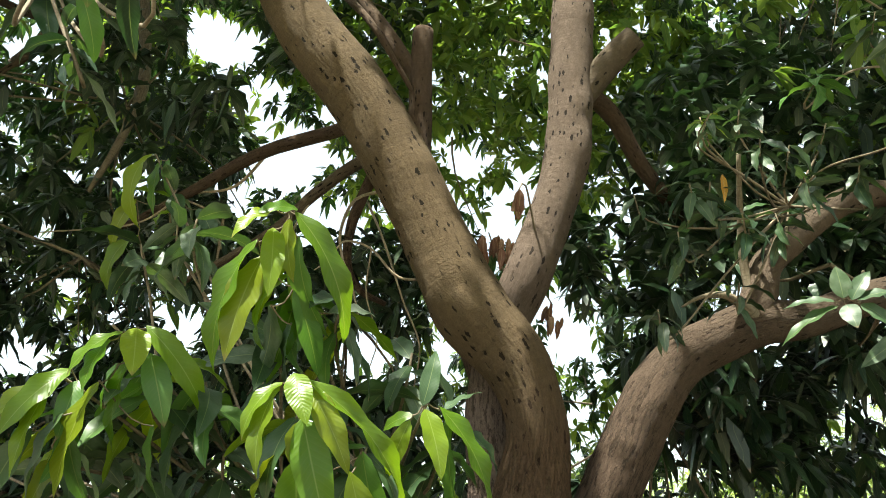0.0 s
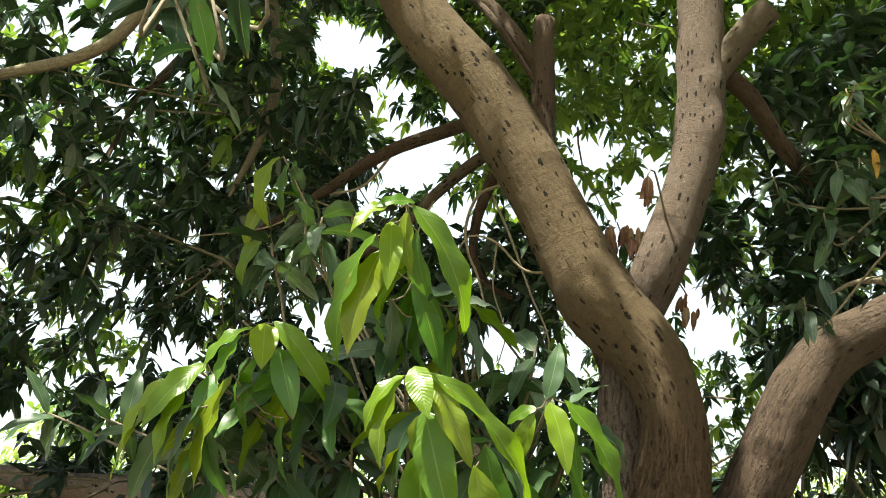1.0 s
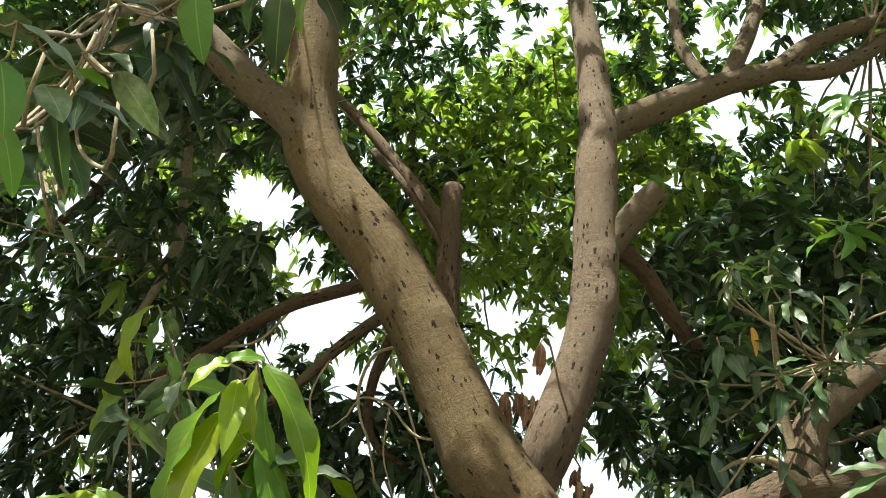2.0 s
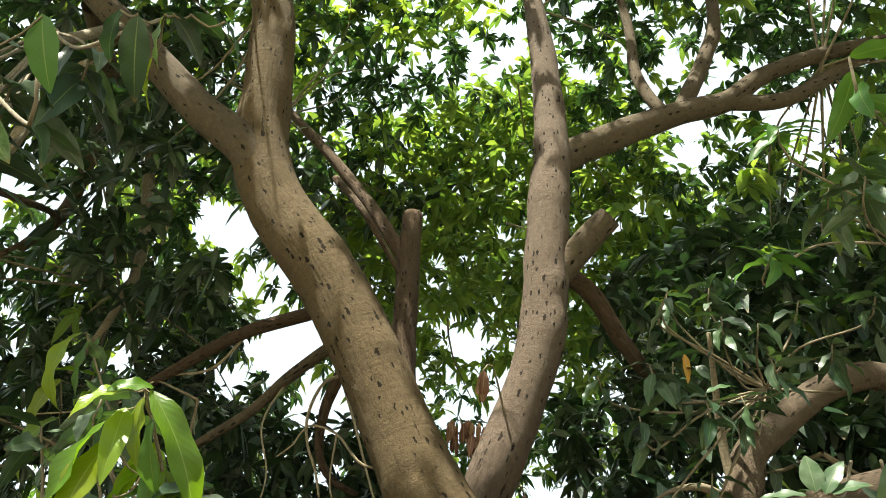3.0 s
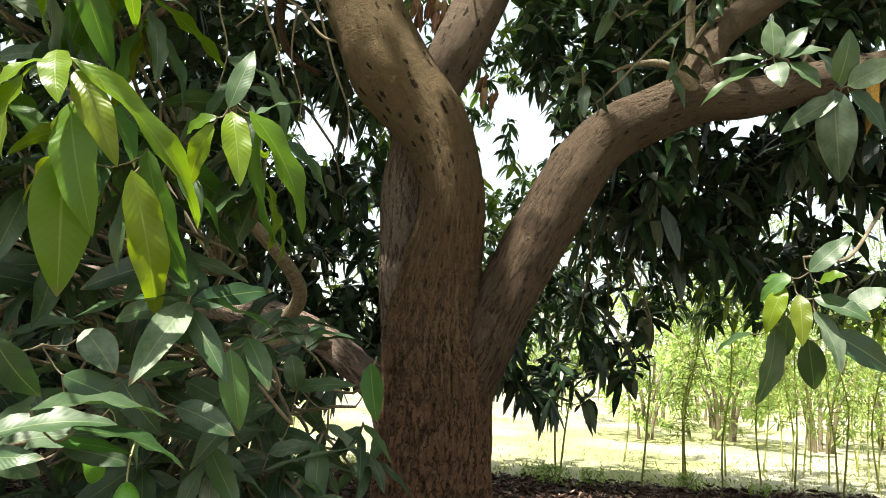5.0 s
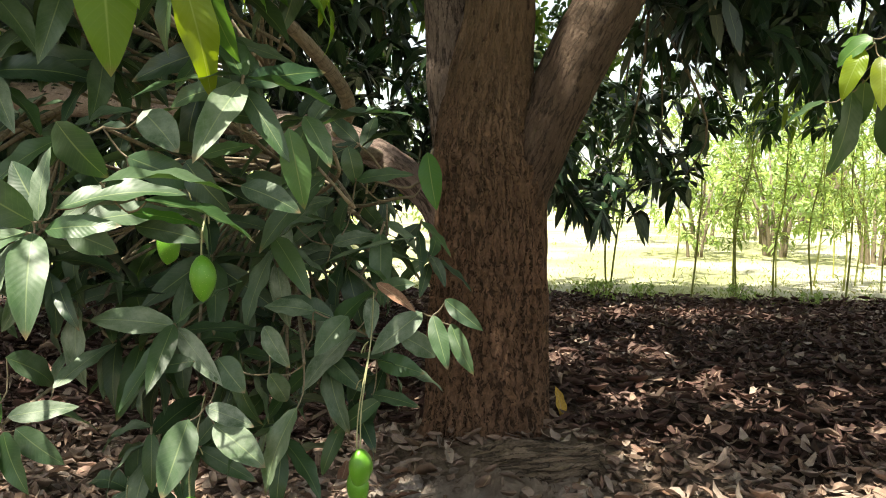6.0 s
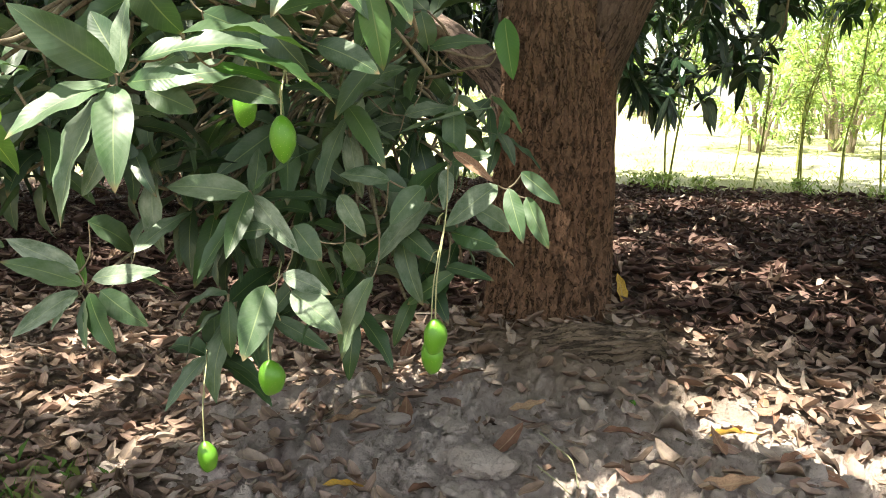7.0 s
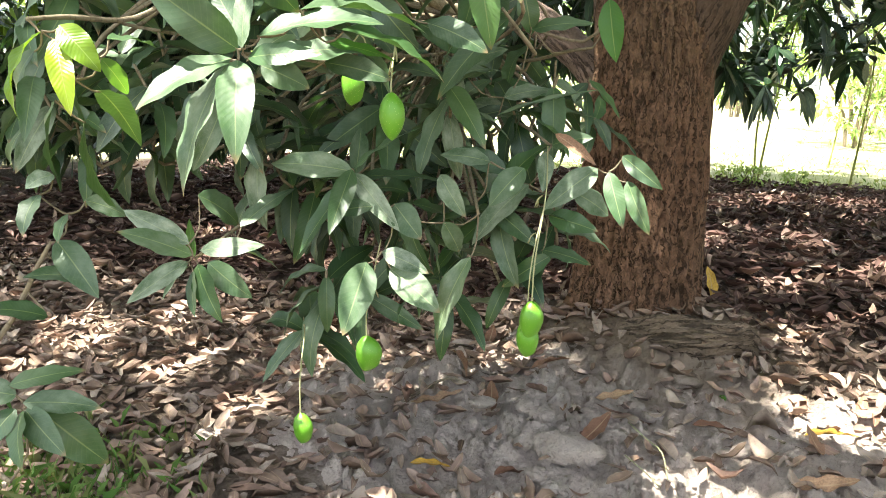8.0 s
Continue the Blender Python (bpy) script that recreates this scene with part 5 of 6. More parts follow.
whorl((0.107, 1.959, 0.916), LOW_HUB, "dusty leaves round the fruit stalk", [
    (0.261, 1.968, 0.898, 0.347, 1.946, 0.836, 0.039, "D", 1), (0.236, 1.962, 0.864, 0.276, 1.919, 0.754, 0.043, "D", 0), (0.275, 1.964, 0.847, 0.329, 1.94, 0.741, 0.043, "D", 1), (0.213, 1.96, 0.869, 0.114, 1.903, 0.783, 0.058, "D", 1),
    (0.075, 1.933, 0.83, -0.029, 1.875, 0.701, 0.063, "D", 1), (0.165, 1.948, 0.82, 0.24, 1.989, 0.767, 0.058, "O", 1), (0.121, 1.932, 0.767, 0.226, 1.923, 0.743, 0.053, "O", 4), (0.113, 1.917, 0.696, 0.218, 1.917, 0.672, 0.039, "O", 4),
    (0.135, 1.919, 0.687, 0.026, 1.939, 0.6, 0.043, "O", 1), (0.116, 1.95, 0.914, 0.203, 1.924, 0.934, 0.043, "D", 1), (0.027, 1.926, 0.856, -0.096, 1.908, 0.895, 0.053, "O", 1), (0.105, 1.947, 0.899, 0.112, 1.888, 0.821, 0.036, "D", 1)])
whorl((0.0, 1.8, 0.78), LOW_HUB, "low shoot of broad dusty green leaves", [
    (0.018, 1.809, 0.885, -0.081, 1.792, 0.894, 0.045, "O", 4), (-0.076, 1.779, 0.857, -0.014, 1.754, 0.78, 0.045, "D", 1), (-0.156, 1.741, 0.797, -0.092, 1.72, 0.735, 0.058, "D", 1), (-0.196, 1.724, 0.792, -0.276, 1.696, 0.776, 0.04, "O", 4),
    (-0.171, 1.716, 0.706, -0.078, 1.73, 0.667, 0.045, "D", 4), (-0.153, 1.715, 0.673, -0.047, 1.708, 0.596, 0.065, "D", 1), (-0.197, 1.7, 0.685, -0.208, 1.61, 0.56, 0.07, "D", 1), (-0.005, 1.771, 0.699, -0.067, 1.765, 0.521, 0.063, "O", 1),
    (-0.062, 1.768, 0.764, -0.043, 1.824, 0.696, 0.045, "O", 1), (0.083, 1.824, 0.875, 0.024, 1.789, 0.799, 0.056, "D", 1)])
whorl((-0.25, 1.5, 1.22), LOW_HUB, "shoot of broad dusty green leaves", [
    (-0.282, 1.46, 1.06, -0.12, 1.539, 1.081, 0.069, "D", 4), (-0.133, 1.55, 1.17, -0.047, 1.539, 1.083, 0.054, "D", 1), (-0.214, 1.509, 1.173, -0.112, 1.569, 1.124, 0.056, "O", 4), (-0.192, 1.521, 1.249, -0.125, 1.51, 1.18, 0.062, "D", 1),
    (-0.11, 1.561, 1.178, -0.031, 1.605, 1.2, 0.035, "D", 4), (-0.049, 1.585, 1.13, 0.051, 1.607, 1.084, 0.052, "D", 1), (0.026, 1.615, 1.231, 0.051, 1.629, 1.09, 0.054, "F", 0), (0.052, 1.623, 1.253, 0.103, 1.607, 1.163, 0.044, "D", 1),
    (-0.2, 1.507, 1.06, -0.095, 1.545, 1.034, 0.044, "D", 1), (-0.287, 1.455, 1.051, -0.214, 1.482, 1.017, 0.052, "D", 1), (-0.303, 1.455, 1.225, -0.242, 1.502, 1.137, 0.073, "O", 1), (-0.088, 1.571, 1.251, -0.024, 1.736, 1.235, 0.052, "O", 1)])
whorl((0.17, 2.1, 1.12), LOW_HUB, "dark green leaves beside the trunk", [
    (0.201, 2.087, 1.222, 0.226, 2.077, 1.089, 0.057, "F", 0), (-0.033, 2.041, 1.254, -0.055, 2.035, 1.124, 0.073, "O", 1), (0.021, 2.056, 1.232, 0.037, 2.077, 1.143, 0.052, "O", 1), (0.039, 2.066, 1.155, 0.173, 2.078, 1.169, 0.052, "D", 4),
    (-0.199, 1.999, 1.16, -0.06, 2.014, 1.085, 0.067, "D", 1), (-0.118, 2.029, 1.072, -0.012, 2.067, 1.112, 0.057, "O", 4), (-0.032, 2.051, 0.962, 0.19, 2.104, 1.029, 0.013, "O", 0), (-0.014, 2.057, 1.006, 0.082, 2.128, 1.026, 0.054, "O", 4),
    (-0.154, 2.017, 0.991, -0.056, 2.095, 0.939, 0.057, "O", 1)])
# older dusty shoots among them
for tip, n in (((-0.05, 1.78, 1.82), 7), ((-0.35, 1.62, 1.84), 8), ((-0.2, 1.72, 1.72), 8), ((-0.69, 1.95, 2.26), 8), ((-0.86, 1.98, 2.2), 7), ((-1.49, 2.2, 1.73), 8), ((-1.88, 2.4, 1.78), 8), ((-0.45, 1.7, 1.6), 8), ((-0.7, 1.8, 1.6), 8), ((-1.0, 2.0, 1.6), 8)):
    shoot(tip, MID_HUB, n, 0.19, pick.choice(("spray", "hang")), "old", "shoot of dull dusty green leaves")
# deeper young and old shoots behind the bright ones
for tip, n, s, kind in (((-0.30, 1.56, 1.98), 9, 0.21, YOUNG_MIX[1]), ((-0.18, 1.60, 1.90), 9, 0.20, ("fresh", "old", "young")), ((-0.26, 1.58, 1.66), 9, 0.21, ("fresh", "young", "old")), ((-0.12, 1.62, 1.58), 8, 0.20, ("fresh", "old")), ((0.02, 1.74, 1.62), 9, 0.19, ("old", "young", "old")),
                        ((-0.62, 1.62, 1.76), 10, 0.21, ("young", "fresh", "old")), ((-0.76, 1.60, 1.66), 10, 0.20, ("young", "fresh", "old")), ((-0.48, 1.62, 1.72), 8, 0.20, ("fresh", "old")), ((-0.92, 2.28, 2.52), 7, 0.16, ("old", "dusty", "young")), ((-0.86, 2.2, 2.36), 8, 0.17, ("old", "dusty"))):
    shoot(tip, YOUNG_ROOT, n, s, "hang", kind, "shoot of young and old green leaves")
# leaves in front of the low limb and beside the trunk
# the shade kind puts the dark between these leaves into colour
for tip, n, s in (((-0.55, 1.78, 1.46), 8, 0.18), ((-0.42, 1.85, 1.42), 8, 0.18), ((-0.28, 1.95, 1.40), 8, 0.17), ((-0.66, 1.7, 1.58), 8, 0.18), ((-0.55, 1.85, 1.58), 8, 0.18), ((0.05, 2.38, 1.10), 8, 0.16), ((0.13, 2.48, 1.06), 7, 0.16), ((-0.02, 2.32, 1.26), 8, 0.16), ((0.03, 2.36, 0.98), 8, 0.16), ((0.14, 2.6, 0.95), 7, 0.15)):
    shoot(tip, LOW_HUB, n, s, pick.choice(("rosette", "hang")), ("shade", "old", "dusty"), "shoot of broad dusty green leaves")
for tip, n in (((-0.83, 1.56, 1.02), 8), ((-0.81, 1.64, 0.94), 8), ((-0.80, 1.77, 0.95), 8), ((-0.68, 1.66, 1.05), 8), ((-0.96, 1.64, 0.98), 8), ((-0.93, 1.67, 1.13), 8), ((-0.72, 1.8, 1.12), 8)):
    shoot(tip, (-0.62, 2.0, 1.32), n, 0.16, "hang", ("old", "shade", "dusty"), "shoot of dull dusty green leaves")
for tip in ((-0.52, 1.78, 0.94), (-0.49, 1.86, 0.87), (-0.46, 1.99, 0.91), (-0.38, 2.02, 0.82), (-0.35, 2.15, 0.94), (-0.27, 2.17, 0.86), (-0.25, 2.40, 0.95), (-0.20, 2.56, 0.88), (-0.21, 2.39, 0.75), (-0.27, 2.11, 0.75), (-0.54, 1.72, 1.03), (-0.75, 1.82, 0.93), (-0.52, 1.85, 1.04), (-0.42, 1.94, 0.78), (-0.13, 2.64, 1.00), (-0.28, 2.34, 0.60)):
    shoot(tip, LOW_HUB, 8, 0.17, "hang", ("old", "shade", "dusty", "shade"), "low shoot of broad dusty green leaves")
# the low curtain of dusty leaves in front of the trunk: whorls that face outwards, thinner below
CURTAIN = [((-0.43, 1.9, 0.46), 8, 0.17, "rosette"), ((0.04, 1.75, 1.17), 8, 0.2, "rosette"), ((0.19, 2.25, 1.24), 4, 0.17, "hang"), ((0.0, 1.92, 0.78), 8, 0.18, "rosette"), ((-0.12, 1.98, 0.6), 6, 0.17, "hang"), ((0.05, 2.0, 0.66), 7, 0.17, "hang"), ((0.03, 1.72, 1.26), 7, 0.19, "rosette"), ((-0.07, 2.0, 1.29), 8, 0.2, "rosette"), ((-0.6, 1.7, 1.35), 8, 0.19, "rosette"), ((0.1, 2.1, 1.06), 7, 0.17, "hang"), ((-0.25, 1.75, 0.86), 8, 0.18, "rosette"), ((-0.35, 1.85, 0.62), 7, 0.17, "hang"), ((-0.5, 2.2, 1.0), 9, 0.18, "hang"), ((-0.8, 2.2, 1.15), 9, 0.18, "hang"), ((-0.3, 2.3, 0.95), 9, 0.18, "hang"), ((-0.1, 2.3, 1.05), 9, 0.18, "rosette"), ((-0.2, 2.2, 0.82), 9, 0.18, "hang"), ((-0.36, 2.1, 1.18), 9, 0.18, "rosette")]
CURTAIN += [((-0.9, 1.9, 1.08), 8, 0.19, "rosette"), ((-0.9, 1.7, 1.25), 8, 0.19, "hang"), ((0.0, 2.35, 1.18), 9, 0.17, "hang"), ((-0.65, 2.3, 1.28), 9, 0.18, "rosette"), ((-0.05, 2.15, 0.78), 8, 0.17, "hang"), ((-0.42, 2.0, 0.85), 8, 0.18, "hang"), ((-0.15, 2.05, 1.12), 8, 0.19, "hang"), ((-0.22, 2.45, 1.1), 9, 0.18, "hang"), ((-0.5, 2.5, 1.12), 9, 0.18, "hang"), ((-0.75, 2.0, 1.3), 9, 0.18, "rosette"), ((-0.45, 1.7, 1.22), 8, 0.19, "rosette"), ((-0.25, 1.65, 1.2), 8, 0.19, "hang"), ((0.0, 2.1, 0.98), 8, 0.18, "rosette"), ((-0.28, 2.0, 0.98), 8, 0.18, "rosette"), ((-0.1, 1.9, 1.05), 8, 0.18, "hang"), ((0.12, 2.0, 0.78), 6, 0.16, "hang"), ((-0.3, 1.95, 0.55), 7, 0.17, "rosette"), ((-0.18, 1.9, 0.8), 7, 0.18, "hang")]
CURTAIN += [((-0.05, 1.6, 1.32), 8, 0.19, "rosette"), ((-0.42, 1.8, 1.4), 8, 0.19, "rosette"), ((-0.15, 1.75, 1.42), 8, 0.18, "rosette")]
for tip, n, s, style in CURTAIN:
    # deeper and higher tips take the leaf with shade painted into its tones
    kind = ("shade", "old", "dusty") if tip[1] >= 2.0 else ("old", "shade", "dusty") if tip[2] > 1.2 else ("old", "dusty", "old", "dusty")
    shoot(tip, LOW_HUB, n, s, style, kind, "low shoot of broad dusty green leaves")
# overhead, close by
whorl((-0.306, 0.667, 2.106), OVER_ROOT, "overhead shoot of dark and dusty leaves", [
    (-0.313, 0.645, 2.103, -0.259, 0.72, 2.068, 0.044, "D", 1), (-0.26, 0.699, 2.101, -0.196, 0.74, 2.127, 0.02, "O", 4), (-0.23, 0.728, 2.099, -0.209, 0.82, 2.07, 0.045, "D", 1), (-0.274, 0.707, 2.083, -0.255, 0.758, 2.099, 0.031, "F", 1),
    (-0.302, 0.705, 2.061, -0.279, 0.733, 2.021, 0.047, "O", 1), (-0.335, 0.667, 2.066, -0.328, 0.711, 1.979, 0.05, "F", 1), (-0.13, 0.684, 2.197, -0.127, 0.747, 2.118, 0.052, "F", 0), (-0.275, 0.727, 2.064, -0.24, 0.843, 2.072, 0.049, "S", 1),
    (-0.224, 0.663, 2.156, -0.172, 0.762, 2.195, 0.049, "S", 1), (-0.293, 0.73, 2.045, -0.328, 0.841, 1.995, 0.033, "S", 1), (-0.345, 0.714, 2.012, -0.35, 0.782, 1.949, 0.033, "F", 1), (-0.336, 0.629, 2.095, -0.33, 0.695, 2.125, 0.047, "O", 1)])
whorl((-0.019, 0.76, 2.267), OVER_ROOT, "overhead shoot of dark leaves", [
    (-0.044, 0.742, 2.258, -0.071, 0.833, 2.184, 0.044, "S", 1), (-0.001, 0.752, 2.266, 0.02, 0.818, 2.233, 0.049, "S", 1), (0.065, 0.772, 2.27, 0.068, 0.832, 2.234, 0.026, "S", 1), (-0.033, 0.785, 2.229, -0.053, 0.847, 2.178, 0.013, "Y", 1),
    (-0.012, 0.75, 2.264, -0.022, 0.79, 2.201, 0.038, "Y", 1), (0.021, 0.757, 2.269, 0.046, 0.817, 2.281, 0.036, "S", 1), (-0.064, 0.731, 2.259, -0.112, 0.809, 2.243, 0.036, "S", 1)])
# overhead leaves, their shade mostly put into the colour
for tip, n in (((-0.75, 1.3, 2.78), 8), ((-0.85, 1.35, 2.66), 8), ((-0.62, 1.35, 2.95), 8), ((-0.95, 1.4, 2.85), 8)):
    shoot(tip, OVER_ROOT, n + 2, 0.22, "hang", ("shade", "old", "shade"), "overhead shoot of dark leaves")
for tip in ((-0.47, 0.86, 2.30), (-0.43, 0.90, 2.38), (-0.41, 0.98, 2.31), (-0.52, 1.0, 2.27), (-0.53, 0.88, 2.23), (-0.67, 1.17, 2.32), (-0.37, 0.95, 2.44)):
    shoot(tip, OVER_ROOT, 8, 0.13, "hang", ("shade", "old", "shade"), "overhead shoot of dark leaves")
limb("branch", [(-1.75, 2.8, 4.95, 0.03), (-1.5, 2.2, 4.1, 0.024), (-1.1, 1.7, 3.5, 0.014)], 12, 0.05, BARK_TWIG)
# beside the low limb
limb("branch", [(2.0, 3.38, 2.52, 0.02), (1.9, 3.0, 2.15, 0.014), (1.65, 2.6, 1.78, 0.008)], 10, 0.04, BARK_TWIG)
RIGHT_HUB = (1.35, 3.05, 2.75)
for tip, n in (((0.95, 2.6, 2.93), 5), ((0.86, 2.65, 2.67), 9), ((1.12, 2.6, 2.82), 10), ((0.70, 2.9, 2.75), 8), ((1.02, 2.6, 2.53), 9), ((1.13, 2.6, 2.52), 9), ((0.81, 2.7, 2.50), 9), ((0.74, 2.85, 2.25), 8), ((1.25, 2.6, 2.66), 9), ((0.95, 2.7, 2.7), 8),
               ((1.3, 2.8, 2.9), 8), ((1.5, 2.7, 2.75), 8), ((1.05, 2.85, 2.35), 7), ((1.5, 2.9, 3.05), 8), ((1.7, 2.7, 2.95), 8), ((1.0, 2.9, 3.1), 8), ((1.2, 3.0, 3.2), 8)):
    # two leaves in three have shade put into their tones
    shoot(tip, RIGHT_HUB, n, 0.135, "hang", ("old", "shade", "shade"), "shoot of narrow dusty leaves by the low limb")
shoot((0.95, 2.62, 2.93), RIGHT_HUB, 4, 0.10, "rosette", "young", "small pale new shoot")
whorl((1.258, 2.456, 2.159), (1.55, 2.95, 2.42), "spreading rosette of grey dusty leaves", [
    (1.23, 2.464, 2.132, 1.051, 2.511, 2.012, 0.054, "D", 1), (1.221, 2.462, 2.146, 1.076, 2.518, 2.139, 0.051, "D", 1), (1.244, 2.452, 2.152, 1.239, 2.456, 2.262, 0.072, "D", 0), (1.251, 2.457, 2.133, 1.252, 2.409, 2.042, 0.065, "D", 1),
    (1.28, 2.443, 2.143, 1.386, 2.41, 2.155, 0.062, "D", 1), (1.289, 2.444, 2.13, 1.36, 2.423, 2.049, 0.069, "D", 1), (1.266, 2.447, 2.144, 1.34, 2.451, 2.241, 0.054, "O", 1)])
whorl((1.42, 2.42, 2.16), (1.65, 2.95, 2.42), "rosette of dusty leaves above a dark hanging one", [
    (1.414, 2.444, 2.065, 1.44, 2.411, 2.22, 0.084, "O", 1), (1.407, 2.45, 2.057, 1.445, 2.513, 1.801, 0.113, "S", 1), (1.425, 2.449, 2.036, 1.277, 2.5, 1.938, 0.062, "O", 1), (1.439, 2.435, 2.062, 1.558, 2.374, 2.113, 0.084, "O", 1),
    (1.445, 2.437, 2.046, 1.563, 2.486, 1.931, 0.091, "S", 1), (1.425, 2.443, 2.056, 1.381, 2.495, 2.186, 0.066, "S", 1)])
whorl((1.15, 2.0, 1.5), (1.6, 2.6, 1.75), "hanging shoot with a few pale young leaves", [
    (1.112, 2.012, 1.434, 1.073, 2.015, 1.329, 0.041, "Y", 2), (1.141, 2.004, 1.418, 1.135, 1.973, 1.304, 0.041, "Y", 1), (1.17, 1.997, 1.384, 1.202, 1.949, 1.251, 0.062, "D", 1), (1.168, 1.995, 1.411, 1.268, 1.947, 1.359, 0.046, "D", 1),
    (1.097, 2.026, 1.352, 1.067, 2.072, 1.174, 0.068, "D", 1), (1.118, 2.017, 1.371, 1.132, 2.06, 1.287, 0.043, "O", 1), (1.229, 1.973, 1.387, 1.309, 1.964, 1.434, 0.06, "D", 4), (1.158, 1.991, 1.466, 1.255, 2.003, 1.552, 0.049, "D", 4),
    (1.125, 2.005, 1.456, 1.07, 2.041, 1.401, 0.038, "F", 2), (1.177, 1.987, 1.444, 1.219, 1.947, 1.456, 0.035, "Y", 2), (1.051, 2.042, 1.332, 0.99, 2.125, 1.278, 0.032, "O", 1), (1.199, 1.989, 1.337, 1.33, 2.001, 1.26, 0.068, "O", 1),
    (1.13, 2.005, 1.444, 1.086, 2.072, 1.45, 0.035, "F", 2), (1.159, 2.006, 1.323, 1.194, 2.071, 1.216, 0.06, "O", 1)])
shoot((1.14, 1.3, 2.68), (1.5, 1.6, 3.2), 4, 0.19, "hang", "fresh", "hanging shoot at the edge of the crown")
for tip, n, kind in (((1.33, 2.2, 3.33), 10, "fresh"), ((1.52, 2.4, 3.21), 8, "old"), ((1.28, 2.4, 2.95), 8, "fresh"), ((1.55, 2.2, 3.09), 8, "old"), ((1.7, 2.5, 3.4), 8, "old")):
    shoot(tip, (1.95, 2.9, 3.3), n, 0.18, "rosette" if kind == "fresh" else "hang", kind, "shoot at the edge of the crown")
limb("branch", [(2.1, 3.42, 2.98, 0.03), (2.05, 3.1, 3.15, 0.022), (1.95, 2.8, 3.3, 0.014)], 12, 0.04, BARK_TWIG)


def single_leaf(name, base, way, size, kind, shape, label):
    ob = child(name, LEAVES[kind][shape], tree, label)
    ob.matrix_basis = aim(Vector(base) - Vector(BASE), way, (0.2, -0.6, 0.5), size)
    return ob


single_leaf("yellow_leaf", (0.985, 2.66, 2.71), (0.05, 0, -1), 0.11, "yellow", 0, "single yellowed hanging leaf")
single_leaf("yellow_leaf", (1.52, 2.47, 2.13), (0.02, 0, -1), 0.19, "yellow", 0, "single yellowed hanging leaf")
single_leaf("dry_leaf", (0.14, 1.82, 0.945), (0.8, -0.2, -0.42), 0.10, "brown", 0, "orange-brown dried leaf")
for x, y, z, n, wide in ((0.245, 3.13, 2.90, 4, 0.008), (0.11, 3.58, 2.84, 14, 0.055), (0.19, 3.55, 2.80, 10, 0.04), (-0.04, 3.5, 2.42, 11, 0.05), (0.40, 3.62, 2.50, 9, 0.05)):
    for k in range(n):
        w = (pick.uniform(-0.5, 0.5), pick.uniform(-0.5, 0.5), -1) if n > 4 else (pick.uniform(-0.18, 0.18), pick.uniform(-0.18, 0.18), -1)
        single_leaf("dead_leaf", (x + pick.uniform(-wide, wide), y + pick.uniform(-wide, wide), z + pick.uniform(-wide, wide)), w, pick.uniform(0.065, 0.115) if n > 4 else pick.uniform(0.13, 0.15), "brown", pick.choice((1, 2, 3, 5)), "dried brown leaf in a dead cluster")
limb("branch", [(0.33, 3.45, 2.78, 0.006), (0.28, 3.25, 2.98, 0.004), (0.245, 3.13, 2.90, 0.003)], 6, 0.05, BARK_TWIG)
limb("branch", [(0.22, 3.5, 2.55, 0.008), (0.14, 3.56, 2.75, 0.005), (0.10, 3.6, 2.9, 0.003)], 6, 0.05, BARK_TWIG)
limb("branch", [(0.05, 3.3, 2.15, 0.008), (0.0, 3.42, 2.25, 0.005), (-0.03, 3.5, 2.42, 0.003)], 6, 0.05, BARK_TWIG)
limb("branch", [(0.28, 3.55, 2.62, 0.007), (0.35, 3.6, 2.6, 0.005), (0.40, 3.62, 2.52, 0.003)], 6, 0.05, BARK_TWIG)
# thin bare twigs and hanging loops behind the leaning limb
for run, r in (([(-0.08, 3.35, 2.70), (-0.15, 3.6, 2.68), (-0.34, 3.6, 2.67), (-0.49, 3.6, 2.83), (-0.63, 3.6, 2.87), (-0.69, 3.6, 2.78), (-0.78, 3.65, 2.74)], 0.008),
               ([(-0.30, 3.3, 3.05), (-0.43, 3.7, 3.2), (-0.60, 3.7, 3.15), (-0.67, 3.7, 2.97), (-0.65, 3.7, 2.81), (-0.60, 3.7, 2.69), (-0.56, 3.75, 2.5)], 0.011),
               ([(-0.60, 4.05, 3.3), (-0.47, 3.9, 2.98), (-0.36, 3.9, 2.65), (-0.27, 3.9, 2.41), (-0.3, 3.95, 2.2)], 0.008),
               ([(-0.49, 3.62, 2.83), (-0.52, 3.7, 2.62), (-0.46, 3.72, 2.4), (-0.5, 3.75, 2.25)], 0.005),
               ([(-1.2, 4.07, 3.68), (-1.46, 4.2, 3.5), (-1.76, 4.2, 3.45), (-2.05, 4.2, 3.27), (-2.64, 4.2, 3.23)], 0.010),
               ([(-0.92, 4.07, 3.37), (-1.05, 4.1, 3.1), (-0.98, 4.1, 2.8), (-1.06, 4.15, 2.5)], 0.007),
               ([(-2.2, 2.8, 3.83), (-2.66, 4.0, 4.53), (-3.04, 4.0, 4.22), (-3.18, 4.0, 3.84), (-3.33, 4.0, 3.56), (-3.58, 4.0, 3.33)], 0.022),
               ([(-3.18, 4.0, 3.84), (-3.21, 4.0, 3.59), (-3.15, 4.0, 3.26), (-3.2, 4.0, 2.9)], 0.012),
               ([(-0.95, 4.5, 5.2), (-0.68, 4.3, 4.75), (-0.50, 4.38, 4.45), (-0.38, 4.48, 4.25)], 0.03)):
    limb("branch", [(*p, r * (1 - 0.55 * k / (len(run) - 1))) for k, p in enumerate(run)], 8, 0.04, BARK_TRUNK if r > 0.02 else BARK_VINE)


